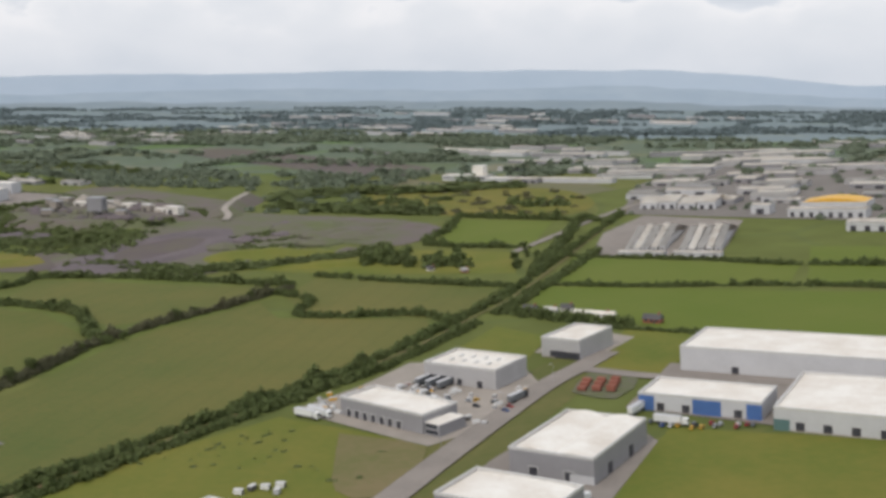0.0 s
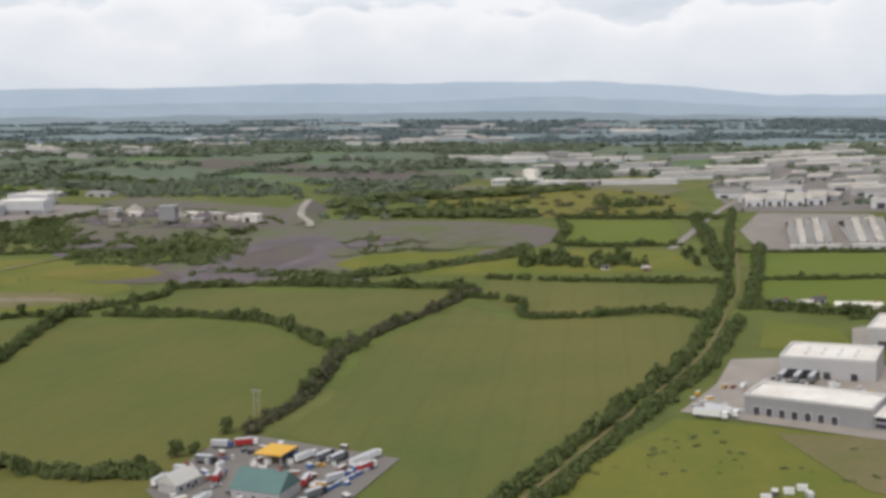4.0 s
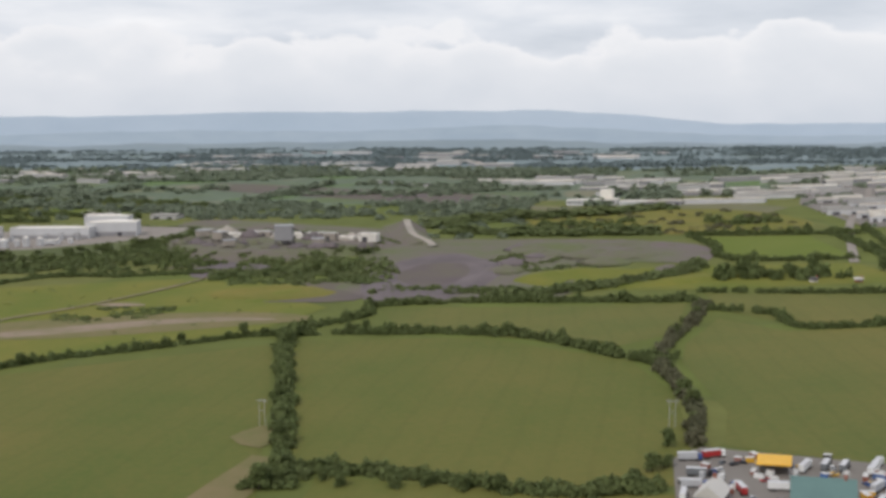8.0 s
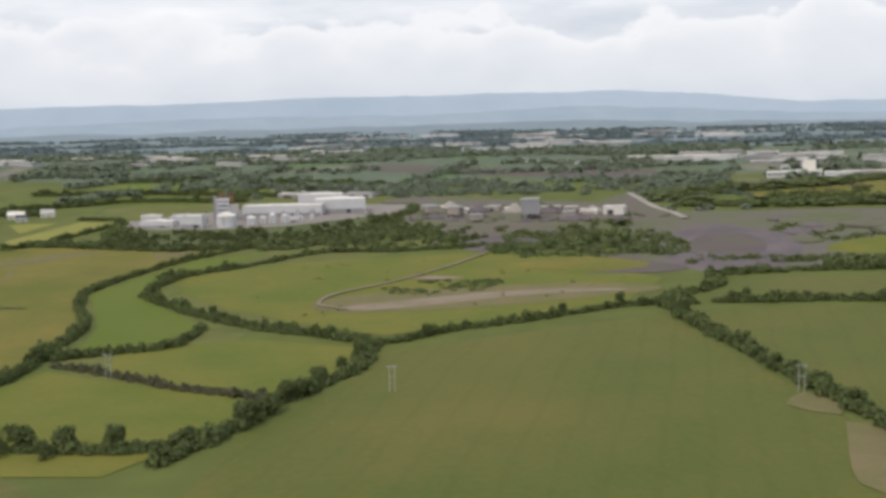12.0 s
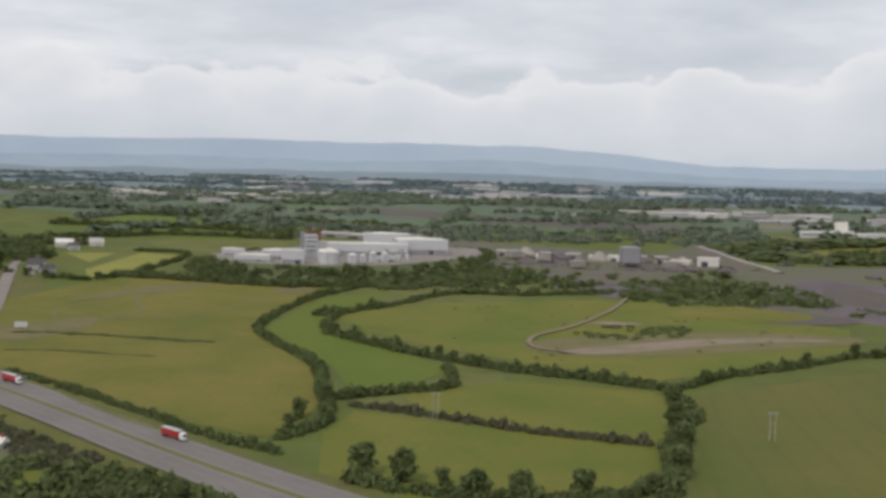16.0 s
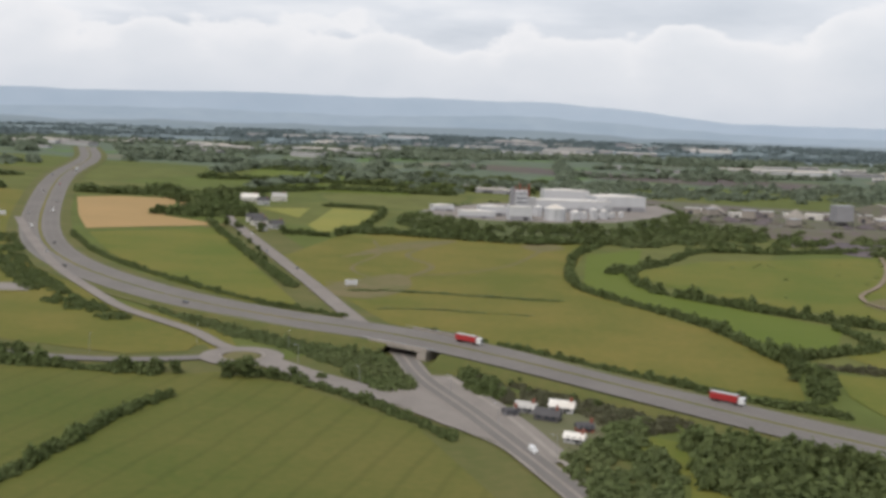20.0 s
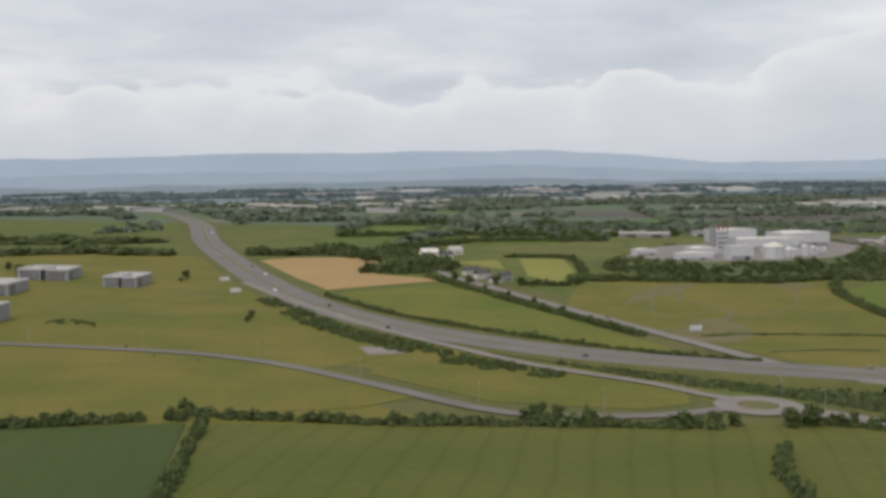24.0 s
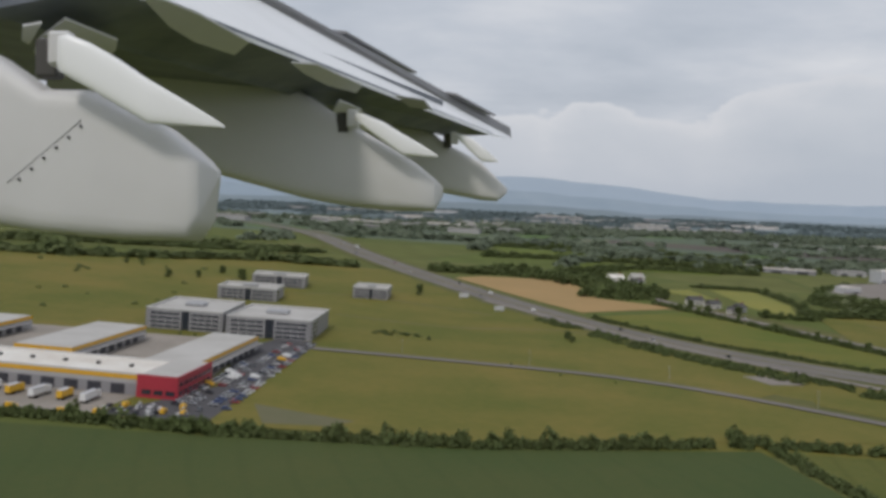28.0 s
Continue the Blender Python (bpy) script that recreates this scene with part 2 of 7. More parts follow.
M = {
    "crop": material("crop_olive", (0.090, 0.114, 0.030), (0.158, 0.138, 0.042), scale=0.009, fine=0.5, amount=0.9, rows=0.030, turn=-4),
    "crop2": material("crop_green", (0.086, 0.112, 0.026), (0.158, 0.136, 0.040), scale=0.009, fine=0.5, amount=0.85, rows=0.028, turn=4),
    "crop_striped": material("crop_with_tramlines", (0.089, 0.110, 0.023), (0.154, 0.138, 0.038), scale=0.012, fine=0.5, amount=0.85, rows=0.036, turn=11.5, lane=0.22),
    "crop_dark": material("crop_dark_green", (0.058, 0.086, 0.026), (0.100, 0.104, 0.034), scale=0.012, fine=0.6, rows=0.03, turn=-10),
    "grass": material("pasture_bright", (0.106, 0.143, 0.023), (0.142, 0.160, 0.035), scale=0.02, fine=0.7),
    "pasture": material("pasture_worn", (0.108, 0.136, 0.024), (0.172, 0.160, 0.035), scale=0.022, fine=0.4, amount=1.0),
    "rough": material("rough_grassland", (0.117, 0.128, 0.025), (0.191, 0.158, 0.039), scale=0.022, fine=0.35, amount=1.0),
    "yellow": material("flowering_grass", (0.255, 0.240, 0.060), (0.205, 0.212, 0.055), scale=0.03, fine=0.5, amount=0.9),
    "wheat": material("ripe_wheat", (0.400, 0.262, 0.118), (0.320, 0.225, 0.100), scale=0.02, fine=0.5),
    "dry": material("dry_bare_grass", (0.186, 0.150, 0.076), (0.132, 0.134, 0.050), scale=0.05, fine=0.4, amount=0.9),
    "sand": material("bare_sandy_soil", (0.285, 0.215, 0.172), (0.190, 0.165, 0.095), scale=0.06, fine=0.5, amount=0.9),
    "earth": material("quarry_floor", (0.152, 0.122, 0.120), (0.118, 0.132, 0.064), scale=0.022, fine=0.25, amount=1.0, bump=0.4),
    "rock": material("quarry_rock_face", (0.158, 0.132, 0.134), (0.108, 0.092, 0.096), scale=0.03, fine=0.4, amount=1.0, bump=0.6),
    "gravel": material("crushed_stone", (0.36, 0.32, 0.28), (0.25, 0.23, 0.20), scale=0.08, fine=0.6, amount=0.9, bump=0.3),
    "spoil": material("dark_purple_spoil", (0.112, 0.088, 0.094), (0.128, 0.114, 0.084), scale=0.03, fine=0.3, amount=1.0, bump=0.4),
    "asphalt": material("worn_asphalt", (0.205, 0.186, 0.168), (0.165, 0.150, 0.136), scale=0.05, fine=0.8, amount=0.8),
    "asphalt2": material("pale_asphalt", (0.275, 0.243, 0.215), (0.210, 0.186, 0.166), scale=0.07, fine=0.8, amount=0.8),
    "dark_asphalt": material("car_park_asphalt", (0.105, 0.100, 0.105), (0.080, 0.078, 0.080), scale=0.08, fine=0.8),
    "concrete": material("concrete_yard", (0.35, 0.31, 0.27), (0.25, 0.225, 0.195), scale=0.08, fine=0.7, amount=0.8),
    "paint": material("road_paint", (0.27, 0.25, 0.225), (0.22, 0.205, 0.185), scale=0.3, fine=2),
    "roof": material("white_roof_sheet", (0.80, 0.77, 0.71), (0.60, 0.53, 0.45), rough=0.6, scale=0.10, fine=0.9, amount=0.75),
    "roof_grey": material("grey_roof_membrane", (0.52, 0.50, 0.47), (0.40, 0.38, 0.35), rough=0.7, scale=0.06, fine=0.6, amount=0.7),
    "clad": material("pale_grey_cladding", (0.43, 0.42, 0.42), (0.35, 0.34, 0.34), rough=0.5, scale=0.15, fine=1.5, amount=0.6),
    "clad_dark": material("mid_grey_cladding", (0.29, 0.285, 0.295), (0.23, 0.225, 0.235), rough=0.5, scale=0.15, fine=1.5),
    "clad_white": material("white_cladding", (0.55, 0.55, 0.56), (0.44, 0.44, 0.45), rough=0.5, scale=0.1, fine=1.0),
    "trim": material("light_metal_trim", (0.60, 0.59, 0.57), rough=0.4, scale=0.5, fine=2),
    "door": material("dark_roller_door", (0.045, 0.045, 0.055), (0.07, 0.07, 0.08), rough=0.5, scale=0.5, fine=3),
    "glass": material("window_glass", (0.03, 0.035, 0.045), (0.05, 0.055, 0.065), rough=0.12, scale=0.4, fine=1),
    "blue": material("blue_cladding", (0.075, 0.155, 0.37), (0.07, 0.13, 0.30), rough=0.45, scale=0.3, fine=2),
    "red": material("red_cladding", (0.42, 0.045, 0.065), (0.34, 0.04, 0.055), rough=0.45, scale=0.3, fine=2),
    "gold": material("yellow_paint", (0.72, 0.40, 0.035), (0.60, 0.33, 0.03), rough=0.45, scale=0.3, fine=2),
    "teal": material("green_roof_sheet", (0.11, 0.19, 0.18), (0.09, 0.15, 0.15), rough=0.6, scale=0.2, fine=2),
    "brick": material("rust_red_brick", (0.30, 0.115, 0.08), (0.22, 0.09, 0.07), scale=0.3, fine=2),
    "slate": material("dark_slate_roof", (0.10, 0.095, 0.095), (0.07, 0.065, 0.07), rough=0.7, scale=0.3, fine=2),
    "render": material("white_render_wall", (0.66, 0.63, 0.58), (0.52, 0.49, 0.45), scale=0.3, fine=2),
    "tyre": material("black_rubber", (0.02, 0.02, 0.02), scale=1, fine=4),
    "steel": material("galvanised_steel", (0.40, 0.40, 0.41), rough=0.45, scale=0.3, fine=2, metal=0.3),
    "dark_steel": material("dark_plant_steel", (0.10, 0.095, 0.09), rough=0.7, scale=0.3, fine=2),
    "leaf": material("hedge_leaves", (0.140, 0.177, 0.067), (0.170, 0.196, 0.082), scale=0.05, fine=0.8, isl=0.28, thin=0.5),
    "leaf2": material("tree_leaves", (0.132, 0.167, 0.064), (0.160, 0.186, 0.077), scale=0.05, fine=0.8, isl=0.28, thin=0.5),
    "leaf_brown": material("brownish_hedge_leaves", (0.165, 0.156, 0.096), (0.150, 0.164, 0.088), scale=0.05, fine=0.8, isl=0.28, thin=0.5),
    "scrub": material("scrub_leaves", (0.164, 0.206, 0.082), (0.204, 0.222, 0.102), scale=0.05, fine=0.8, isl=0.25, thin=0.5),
    "bark": material("bark", (0.07, 0.055, 0.04), scale=1, fine=4),
    # the next five carry distance haze in their base colour
    "hazed_leaf": material("hazed_woodland", (0.215, 0.255, 0.180), (0.240, 0.275, 0.192), scale=0.01, fine=0.05, isl=0.22, thin=0.5),
    "hills": material("hazed_hills", (0.335, 0.405, 0.480), (0.375, 0.440, 0.510), scale=0.0022, fine=0.01, amount=0.9),
    "foothills": material("hazed_foothills", (0.285, 0.350, 0.410), (0.325, 0.385, 0.440), scale=0.003, fine=0.012, amount=0.9),
    "hazed_rise": material("hazed_wooded_rise", (0.205, 0.255, 0.285), (0.245, 0.290, 0.310), scale=0.004, fine=0.02, amount=0.9),
    "misty_leaf": material("far_hazed_woodland", (0.215, 0.265, 0.270), (0.240, 0.290, 0.290), scale=0.008, fine=0.05, isl=0.2, thin=0.5),
    "scrub_bank": material("scrubby_bank", (0.092, 0.112, 0.052), (0.125, 0.140, 0.068), scale=0.06, fine=0.4, amount=1.0),
    "verge": material("verge_grass", (0.100, 0.112, 0.034), (0.140, 0.130, 0.046), scale=0.05, fine=0.4, amount=1.0),
    "fallow": material("fallow_brown_field", (0.165, 0.150, 0.088), (0.130, 0.135, 0.070), scale=0.015, fine=0.2, amount=1.0),
}


def ground_material(name, fields, wood, hedge_width, cover, grain_to):
    """Countryside seen from far: a patchwork of pastures with dark hedge lines, and woods over part of it."""
    m = bpy.data.materials.new(name)
    m.use_nodes = True
    nt = m.node_tree
    N, L = nt.nodes.new, nt.links.new
    bsdf = nt.nodes["Principled BSDF"]
    bsdf.inputs["Roughness"].default_value = 0.95
    bsdf.inputs["Specular IOR Level"].default_value = 0.1
    pos = N("ShaderNodeNewGeometry")
    warp = N("ShaderNodeTexNoise"); warp.inputs["Scale"].default_value = 0.006
    L(pos.outputs["Position"], warp.inputs["Vector"])
    shift = N("ShaderNodeVectorMath"); shift.operation = "MULTIPLY_ADD"; shift.inputs[1].default_value = (70, 70, 0)
    L(warp.outputs[1], shift.inputs[0]); L(pos.outputs["Position"], shift.inputs[2])
    cells, edges = N("ShaderNodeTexVoronoi"), N("ShaderNodeTexVoronoi")
    edges.feature = "DISTANCE_TO_EDGE"
    for v in (cells, edges):
        v.voronoi_dimensions = "2D"
        v.inputs["Scale"].default_value = 0.0095
        L(shift.outputs[0], v.inputs["Vector"])
    pick = N("ShaderNodeSeparateColor"); L(cells.outputs["Color"], pick.inputs[0])
    ramp = N("ShaderNodeValToRGB"); ramp.color_ramp.interpolation = "CONSTANT"
    e = ramp.color_ramp.elements
    e[0].position, e[0].color = 0.0, (*fields[0], 1)
    e[1].position, e[1].color = 1 / len(fields), (*fields[1], 1)
    for k in range(2, len(fields)):
        e.new(k / len(fields)).color = (*fields[k], 1)
    L(pick.outputs[0], ramp.inputs[0])
    grain = N("ShaderNodeTexNoise"); grain.inputs["Scale"].default_value = 0.05; grain.inputs["Detail"].default_value = 6
    L(pos.outputs["Position"], grain.inputs["Vector"])
    vary = N("ShaderNodeMapRange"); vary.inputs["To Min"].default_value, vary.inputs["To Max"].default_value = 1 - grain_to, 1 + grain_to
    L(grain.outputs[0], vary.inputs["Value"])
    hed = N("ShaderNodeMapRange"); hed.inputs["From Min"].default_value, hed.inputs["From Max"].default_value = hedge_width, hedge_width * 1.6
    L(edges.outputs["Distance"], hed.inputs["Value"])
    mix = N("ShaderNodeMix"); mix.data_type = "RGBA"
    mix.inputs[6].default_value = (*wood, 1)
    L(hed.outputs[0], mix.inputs[0]); L(ramp.outputs[0], mix.inputs[7])
    patch = N("ShaderNodeTexNoise"); patch.inputs["Scale"].default_value, patch.inputs["Detail"].default_value = 0.0045, 5
    L(pos.outputs["Position"], patch.inputs["Vector"])
    share = N("ShaderNodeMapRange"); share.inputs["From Min"].default_value, share.inputs["From Max"].default_value = 0.62 - cover, 0.68 - cover
    L(patch.outputs[0], share.inputs["Value"])
    woods = N("ShaderNodeMix"); woods.data_type = "RGBA"
    woods.inputs[7].default_value = (*wood, 1)
    L(share.outputs[0], woods.inputs[0]); L(mix.outputs[2], woods.inputs[6])
    sc = N("ShaderNodeVectorMath"); sc.operation = "SCALE"
    L(woods.outputs[2], sc.inputs[0]); L(vary.outputs[0], sc.inputs["Scale"])
    L(sc.outputs[0], bsdf.inputs["Base Color"])
    return m


M["ground"] = ground_material("countryside", ((0.116, 0.134, 0.038), (0.112, 0.136, 0.037), (0.126, 0.138, 0.042), (0.112, 0.130, 0.038), (0.134, 0.142, 0.046)), (0.108, 0.128, 0.040), 0.02, -0.15, 0.3)
# haze is mixed into these two palettes: muted first, then blue-grey
M["plain"] = ground_material("hazed_farmland", ((0.118, 0.152, 0.072), (0.110, 0.168, 0.062), (0.160, 0.172, 0.100), (0.115, 0.145, 0.080), (0.185, 0.178, 0.120)), (0.120, 0.150, 0.104), 0.12, 0.12, 0.30)
M["hazed_plain"] = ground_material("hazed_wooded_plain", ((0.185, 0.230, 0.215), (0.200, 0.245, 0.215), (0.185, 0.230, 0.225), (0.220, 0.255, 0.235)), (0.185, 0.230, 0.240), 0.16, 0.16, 0.22)

# ---- helpers for building ----
rng = np.random.default_rng(7)
STEP = 40.0


def gz(y):
    """Height of the land: level near the flight line, rising gently to the south."""
    y = math.floor(y / STEP) * STEP, math.floor(y / STEP) * STEP + STEP, y

    def rise(v):
        s = min(1.0, max(0.0, (v - 330) / 720))
        return 14 * s * s * (3 - 2 * s)
    f = (y[2] - y[0]) / STEP
    return rise(y[0]) * (1 - f) + rise(y[1]) * f


EAST = list(range(-1300, 401, 100))
CLIMB = [14.55, 10.69, 7.42, 4.75, 2.67, 1.19, 0.3, 0.0, 0.61, 2.44, 5.5, 9.77, 15.27, 21.99, 29.3, 36.62, 43.93, 51.25]


def lie(x, y):
    """How far the land lies above that: it climbs eastwards and a little westwards, and the far plain is level."""
    near = np.clip((1700 - np.asarray(y)) / 620, 0, 1)
    return np.interp(x, EAST, CLIMB) * near + 6.0 * (1 - near)


def thing(name, x, y, turn=0.0, label="", category="", group="", z=None, kind=""):
    ob = new(name)
    ob.empty_display_size = 0.5
    ob.matrix_world = pose(x, y, gz(y) if z is None else z, 0, 0, turn)
    return tagged(ob, label, category, group, kind)


def link_mesh(name, bm, mats, parent=None, label="", smooth=False):
    me = bpy.data.meshes.new(name)
    bm.to_mesh(me)
    bm.free()
    for m in mats if isinstance(mats, (list, tuple)) else [mats]:
        me.materials.append(m)
    if smooth:
        me.polygons.foreach_set("use_smooth", [True] * len(me.polygons))
    ob = new(name, me)
    if parent is not None:
        ob.parent = parent
    if label:
        tagged(ob, label)
    return ob


def part(name, bm, mat, parent, label=""):
    return link_mesh(name, bm, mat, parent, label)


def box(bm, x0, y0, z0, x1, y1, z1, bevel=0.0):
    made = bmesh.ops.create_cube(bm, size=1.0, matrix=Matrix.LocRotScale(((x0 + x1) / 2, (y0 + y1) / 2, (z0 + z1) / 2), None, (abs(x1 - x0), abs(y1 - y0), abs(z1 - z0))))
    if bevel:
        edges = {e for v in made["verts"] for e in v.link_edges}
        bmesh.ops.bevel(bm, geom=list(edges), offset=bevel, segments=1, affect="EDGES", profile=0.5)
    return bm


def boxes(*sizes, bevel=0.0):
    bm = bmesh.new()
    for s in sizes:
        box(bm, *s, bevel=bevel)
    return bm


def cylinder(bm, x, y, z0, z1, r, r2=None, seg=14):
    bmesh.ops.create_cone(bm, cap_ends=True, segments=seg, radius1=r, radius2=r if r2 is None else r2, depth=z1 - z0, matrix=Matrix.Translation((x, y, (z0 + z1) / 2)))
    return bm


def smooth_line(points, step=6.0):
    """A rounded line through the given corners, as evenly spaced points."""
    p = [Vector((*q, 0)) for q in points]
    p = [p[0] * 2 - p[1]] + p + [p[-1] * 2 - p[-2]]
    out = []
    for i in range(1, len(p) - 2):
        n = max(2, int((p[i + 1] - p[i]).length / step))
        for k in range(n):
            t = k / n
            a, b, c, d = p[i - 1], p[i], p[i + 1], p[i + 2]
            out.append(0.5 * ((2 * b) + (c - a) * t + (2 * a - 5 * b + 4 * c - d) * t * t + (3 * b - a - 3 * c + d) * t ** 3))
    out.append(p[-2])
    return out


def cut_rows(bm, lift, height=None):
    """Cuts a flat sheet where the land bends and lays it on the land."""
    ys = [v.co.y for v in bm.verts]
    k = math.ceil(min(ys) / STEP)
    while k * STEP < max(ys):
        bmesh.ops.bisect_plane(bm, geom=bm.verts[:] + bm.edges[:] + bm.faces[:], plane_co=(0, k * STEP, 0), plane_no=(0, 1, 0))
        k += 1
    xs = [v.co.x for v in bm.verts]
    for x in EAST:
        if min(xs) < x < max(xs):
            bmesh.ops.bisect_plane(bm, geom=bm.verts[:] + bm.edges[:] + bm.faces[:], plane_co=(x, 0, 0), plane_no=(1, 0, 0))
    for v in bm.verts:
        v.co.z = gz(v.co.y) + lift + (height(v.co.x, v.co.y) if height else 0)
    return bm


def sheet(name, corners, mat, lift, label, category, kind="structure", rounded=False):
    bm = bmesh.new()
    pts = [(v.x, v.y) for v in smooth_line(corners + [corners[0]], 9.0)[:-1]] if rounded else corners
    face = bm.faces.new([bm.verts.new((x, y, 0)) for x, y in pts])
    bmesh.ops.triangulate(bm, faces=[face])
    cut_rows(bm, lift)
    bmesh.ops.recalc_face_normals(bm, faces=bm.faces[:])
    if bm.faces and sum(f.normal.z for f in bm.faces) < 0:
        bmesh.ops.reverse_faces(bm, faces=bm.faces[:])
    return tagged(link_mesh(name, bm, mat), label, category, kind=kind)


def ribbon(line, width, lift, offset=0.0, height=None, bm=None, dash=0):
    """A strip along a line, draped on the land."""
    bm = bm or bmesh.new()
    rows = []
    for i, v in enumerate(line):
        d = (line[min(i + 1, len(line) - 1)] - line[max(i - 1, 0)]).normalized()
        n = Vector((-d.y, d.x, 0))
        pair = []
        for s in (-0.5, 0.5):
            q = v + n * (offset + s * width)
            pair.append(bm.verts.new((q.x, q.y, gz(q.y) + lift + (height(q.x, q.y) if height else 0))))
        rows.append(pair)
    for i, (a, b) in enumerate(zip(rows, rows[1:])):
        if not dash or i % dash == 0:
            bm.faces.new((a[1], a[0], b[0], b[1]))
    return bm


# leaves, as clouds of small faces
def leaf_cloud(n, radii, size, seed, hollow=0.5):
    g = np.random.default_rng(seed)
    d = g.normal(size=(n, 3)); d /= np.linalg.norm(d, axis=1)[:, None]
    d[:, 2] = np.abs(d[:, 2]) * 0.9 + d[:, 2] * 0.1
    lump = 1 + 0.25 * np.sin(d[:, 0] * 4 + seed) * np.cos(d[:, 1] * 5 + seed * 2)
    c = d * (hollow + (1 - hollow) * g.random((n, 1))) * np.array(radii) * lump[:, None]
    face = d * 0.55 + np.array((0, 0, 0.50)) + g.normal(size=(n, 3)) * 0.28
    face /= np.linalg.norm(face, axis=1)[:, None]
    a = np.cross(face, g.normal(size=(n, 3))); a /= np.linalg.norm(a, axis=1)[:, None]
    b = np.cross(face, a)
    s = size * (0.6 + 0.8 * g.random((n, 1)))
    return np.stack([c - a * s - b * s * 0.6, c + a * s - b * s * 0.7, c + a * s * 0.8 + b * s * 0.7, c - a * s * 0.7 + b * s * 0.8], 1)


def quad_mesh(name, quads, mat):
    n = len(quads)
    me = bpy.data.meshes.new(name)
    me.vertices.add(n * 4)
    me.vertices.foreach_set("co", np.ascontiguousarray(quads.reshape(-1), dtype=np.float32))
    me.loops.add(n * 4)
    me.loops.foreach_set("vertex_index", np.arange(n * 4, dtype=np.int32))
    me.polygons.add(n)
    me.polygons.foreach_set("loop_start", np.arange(0, n * 4, 4, dtype=np.int32))
    me.materials.append(mat)
    me.update(calc_edges=True)
    return me


CLUMPS = [leaf_cloud(62, (1, 1, 1), 0.25, s, 0.74) for s in range(8)]
FAR_CLUMPS = [leaf_cloud(20, (1, 1, 1), 0.46, s + 20, 0.7) for s in range(6)]


def clumps_at(spots, kinds=CLUMPS):
    """Leaf clumps at spots of (x, y, z, radius, height)."""
    out = []
    for i, (x, y, z, r, h) in enumerate(spots):
        q = kinds[i % len(kinds)]
        a = rng.random() * 6.28
        c, s = math.cos(a), math.sin(a)
        t = np.empty_like(q)
        t[..., 0] = (q[..., 0] * c - q[..., 1] * s) * r + x
        t[..., 1] = (q[..., 0] * s + q[..., 1] * c) * r + y
        t[..., 2] = q[..., 2] * h + z
        out.append(t)
    return np.concatenate(out)

# ---- the land ----
def build_ground():
    bm = bmesh.new()
    ys = [-4200, -1600, -640] + [STEP * k for k in range(-8, 28)] + [1160, 1240, 1320, 1400, 1480, 1560, 1640, 1700, 1900, 2300, 3000, 4200, 5600]
    xs = [-6000, -3000, -1800] + EAST + [1000, 2500, 5000]
    grid = [[bm.verts.new((x, y, gz(y))) for x in xs] for y in ys]
    for a, b in zip(grid, grid[1:]):
        for i in range(len(xs) - 1):
            bm.faces.new((a[i], a[i + 1], b[i + 1], b[i]))
    for f in bm.faces:
        y = f.calc_center_median().y
        # rows farther out get the ground colours with haze painted in
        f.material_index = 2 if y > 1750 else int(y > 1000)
    tagged(link_mesh("ground", bm, [M["ground"], M["plain"], M["hazed_plain"]]), "patchwork of green farmland reaching to the hills", "ground", kind="structure")


def build_hills(name, label, mat, far, scale, rough, seed):
    """A far line of rounded mountains behind the plain."""
    bm = bmesh.new()
    rows = []
    for i in range(241):
        a = radians(-64 + 128 * i / 240)
        u = i / 240
        px = -520 - math.sin(a) * 4350
        ridge = scale * float(np.interp(px, (-4000, -3000, -1700, -1000, -450, -100, 250, 700, 1300, 3000), (120, 120, 150, 150, 158, 132, 92, 84, 100, 110)))
        ridge += rough * (14 * noise.noise((u * 11, 1.3, seed)) + 8 * noise.noise((u * 34, 4.1, seed)) + 4 * noise.noise((u * 90, 2.2, seed)))
        row = []
        for k, (r, h) in enumerate(((-300, 0.0), (-200, 0.22), (-130, 0.45), (-60, 0.75), (0, 1.0))):
            wob = 16 * noise.noise((u * 30, k * 2.7, seed + 3)) * scale if 0 < k < 4 else 0
            row.append(bm.verts.new((-520 - math.sin(a) * (far + r), math.cos(a) * (far + r), 12 + ridge * h + wob)))
        rows.append(row)
    for a, b in zip(rows, rows[1:]):
        for k in range(4):
            bm.faces.new((a[k], a[k + 1], b[k + 1], b[k]))
    bmesh.ops.recalc_face_normals(bm, faces=bm.faces[:])
    tagged(link_mesh(name, bm, M[mat], smooth=True), label, "hills", kind="structure")


build_ground()
# farther ridges are coloured paler and bluer to paint in the haze
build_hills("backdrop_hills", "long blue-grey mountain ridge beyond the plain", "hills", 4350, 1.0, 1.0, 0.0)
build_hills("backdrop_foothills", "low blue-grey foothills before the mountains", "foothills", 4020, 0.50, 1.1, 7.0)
build_hills("backdrop_foothills", "low wooded rise at the end of the plain", "hazed_rise", 3700, 0.22, 0.8, 13.0)


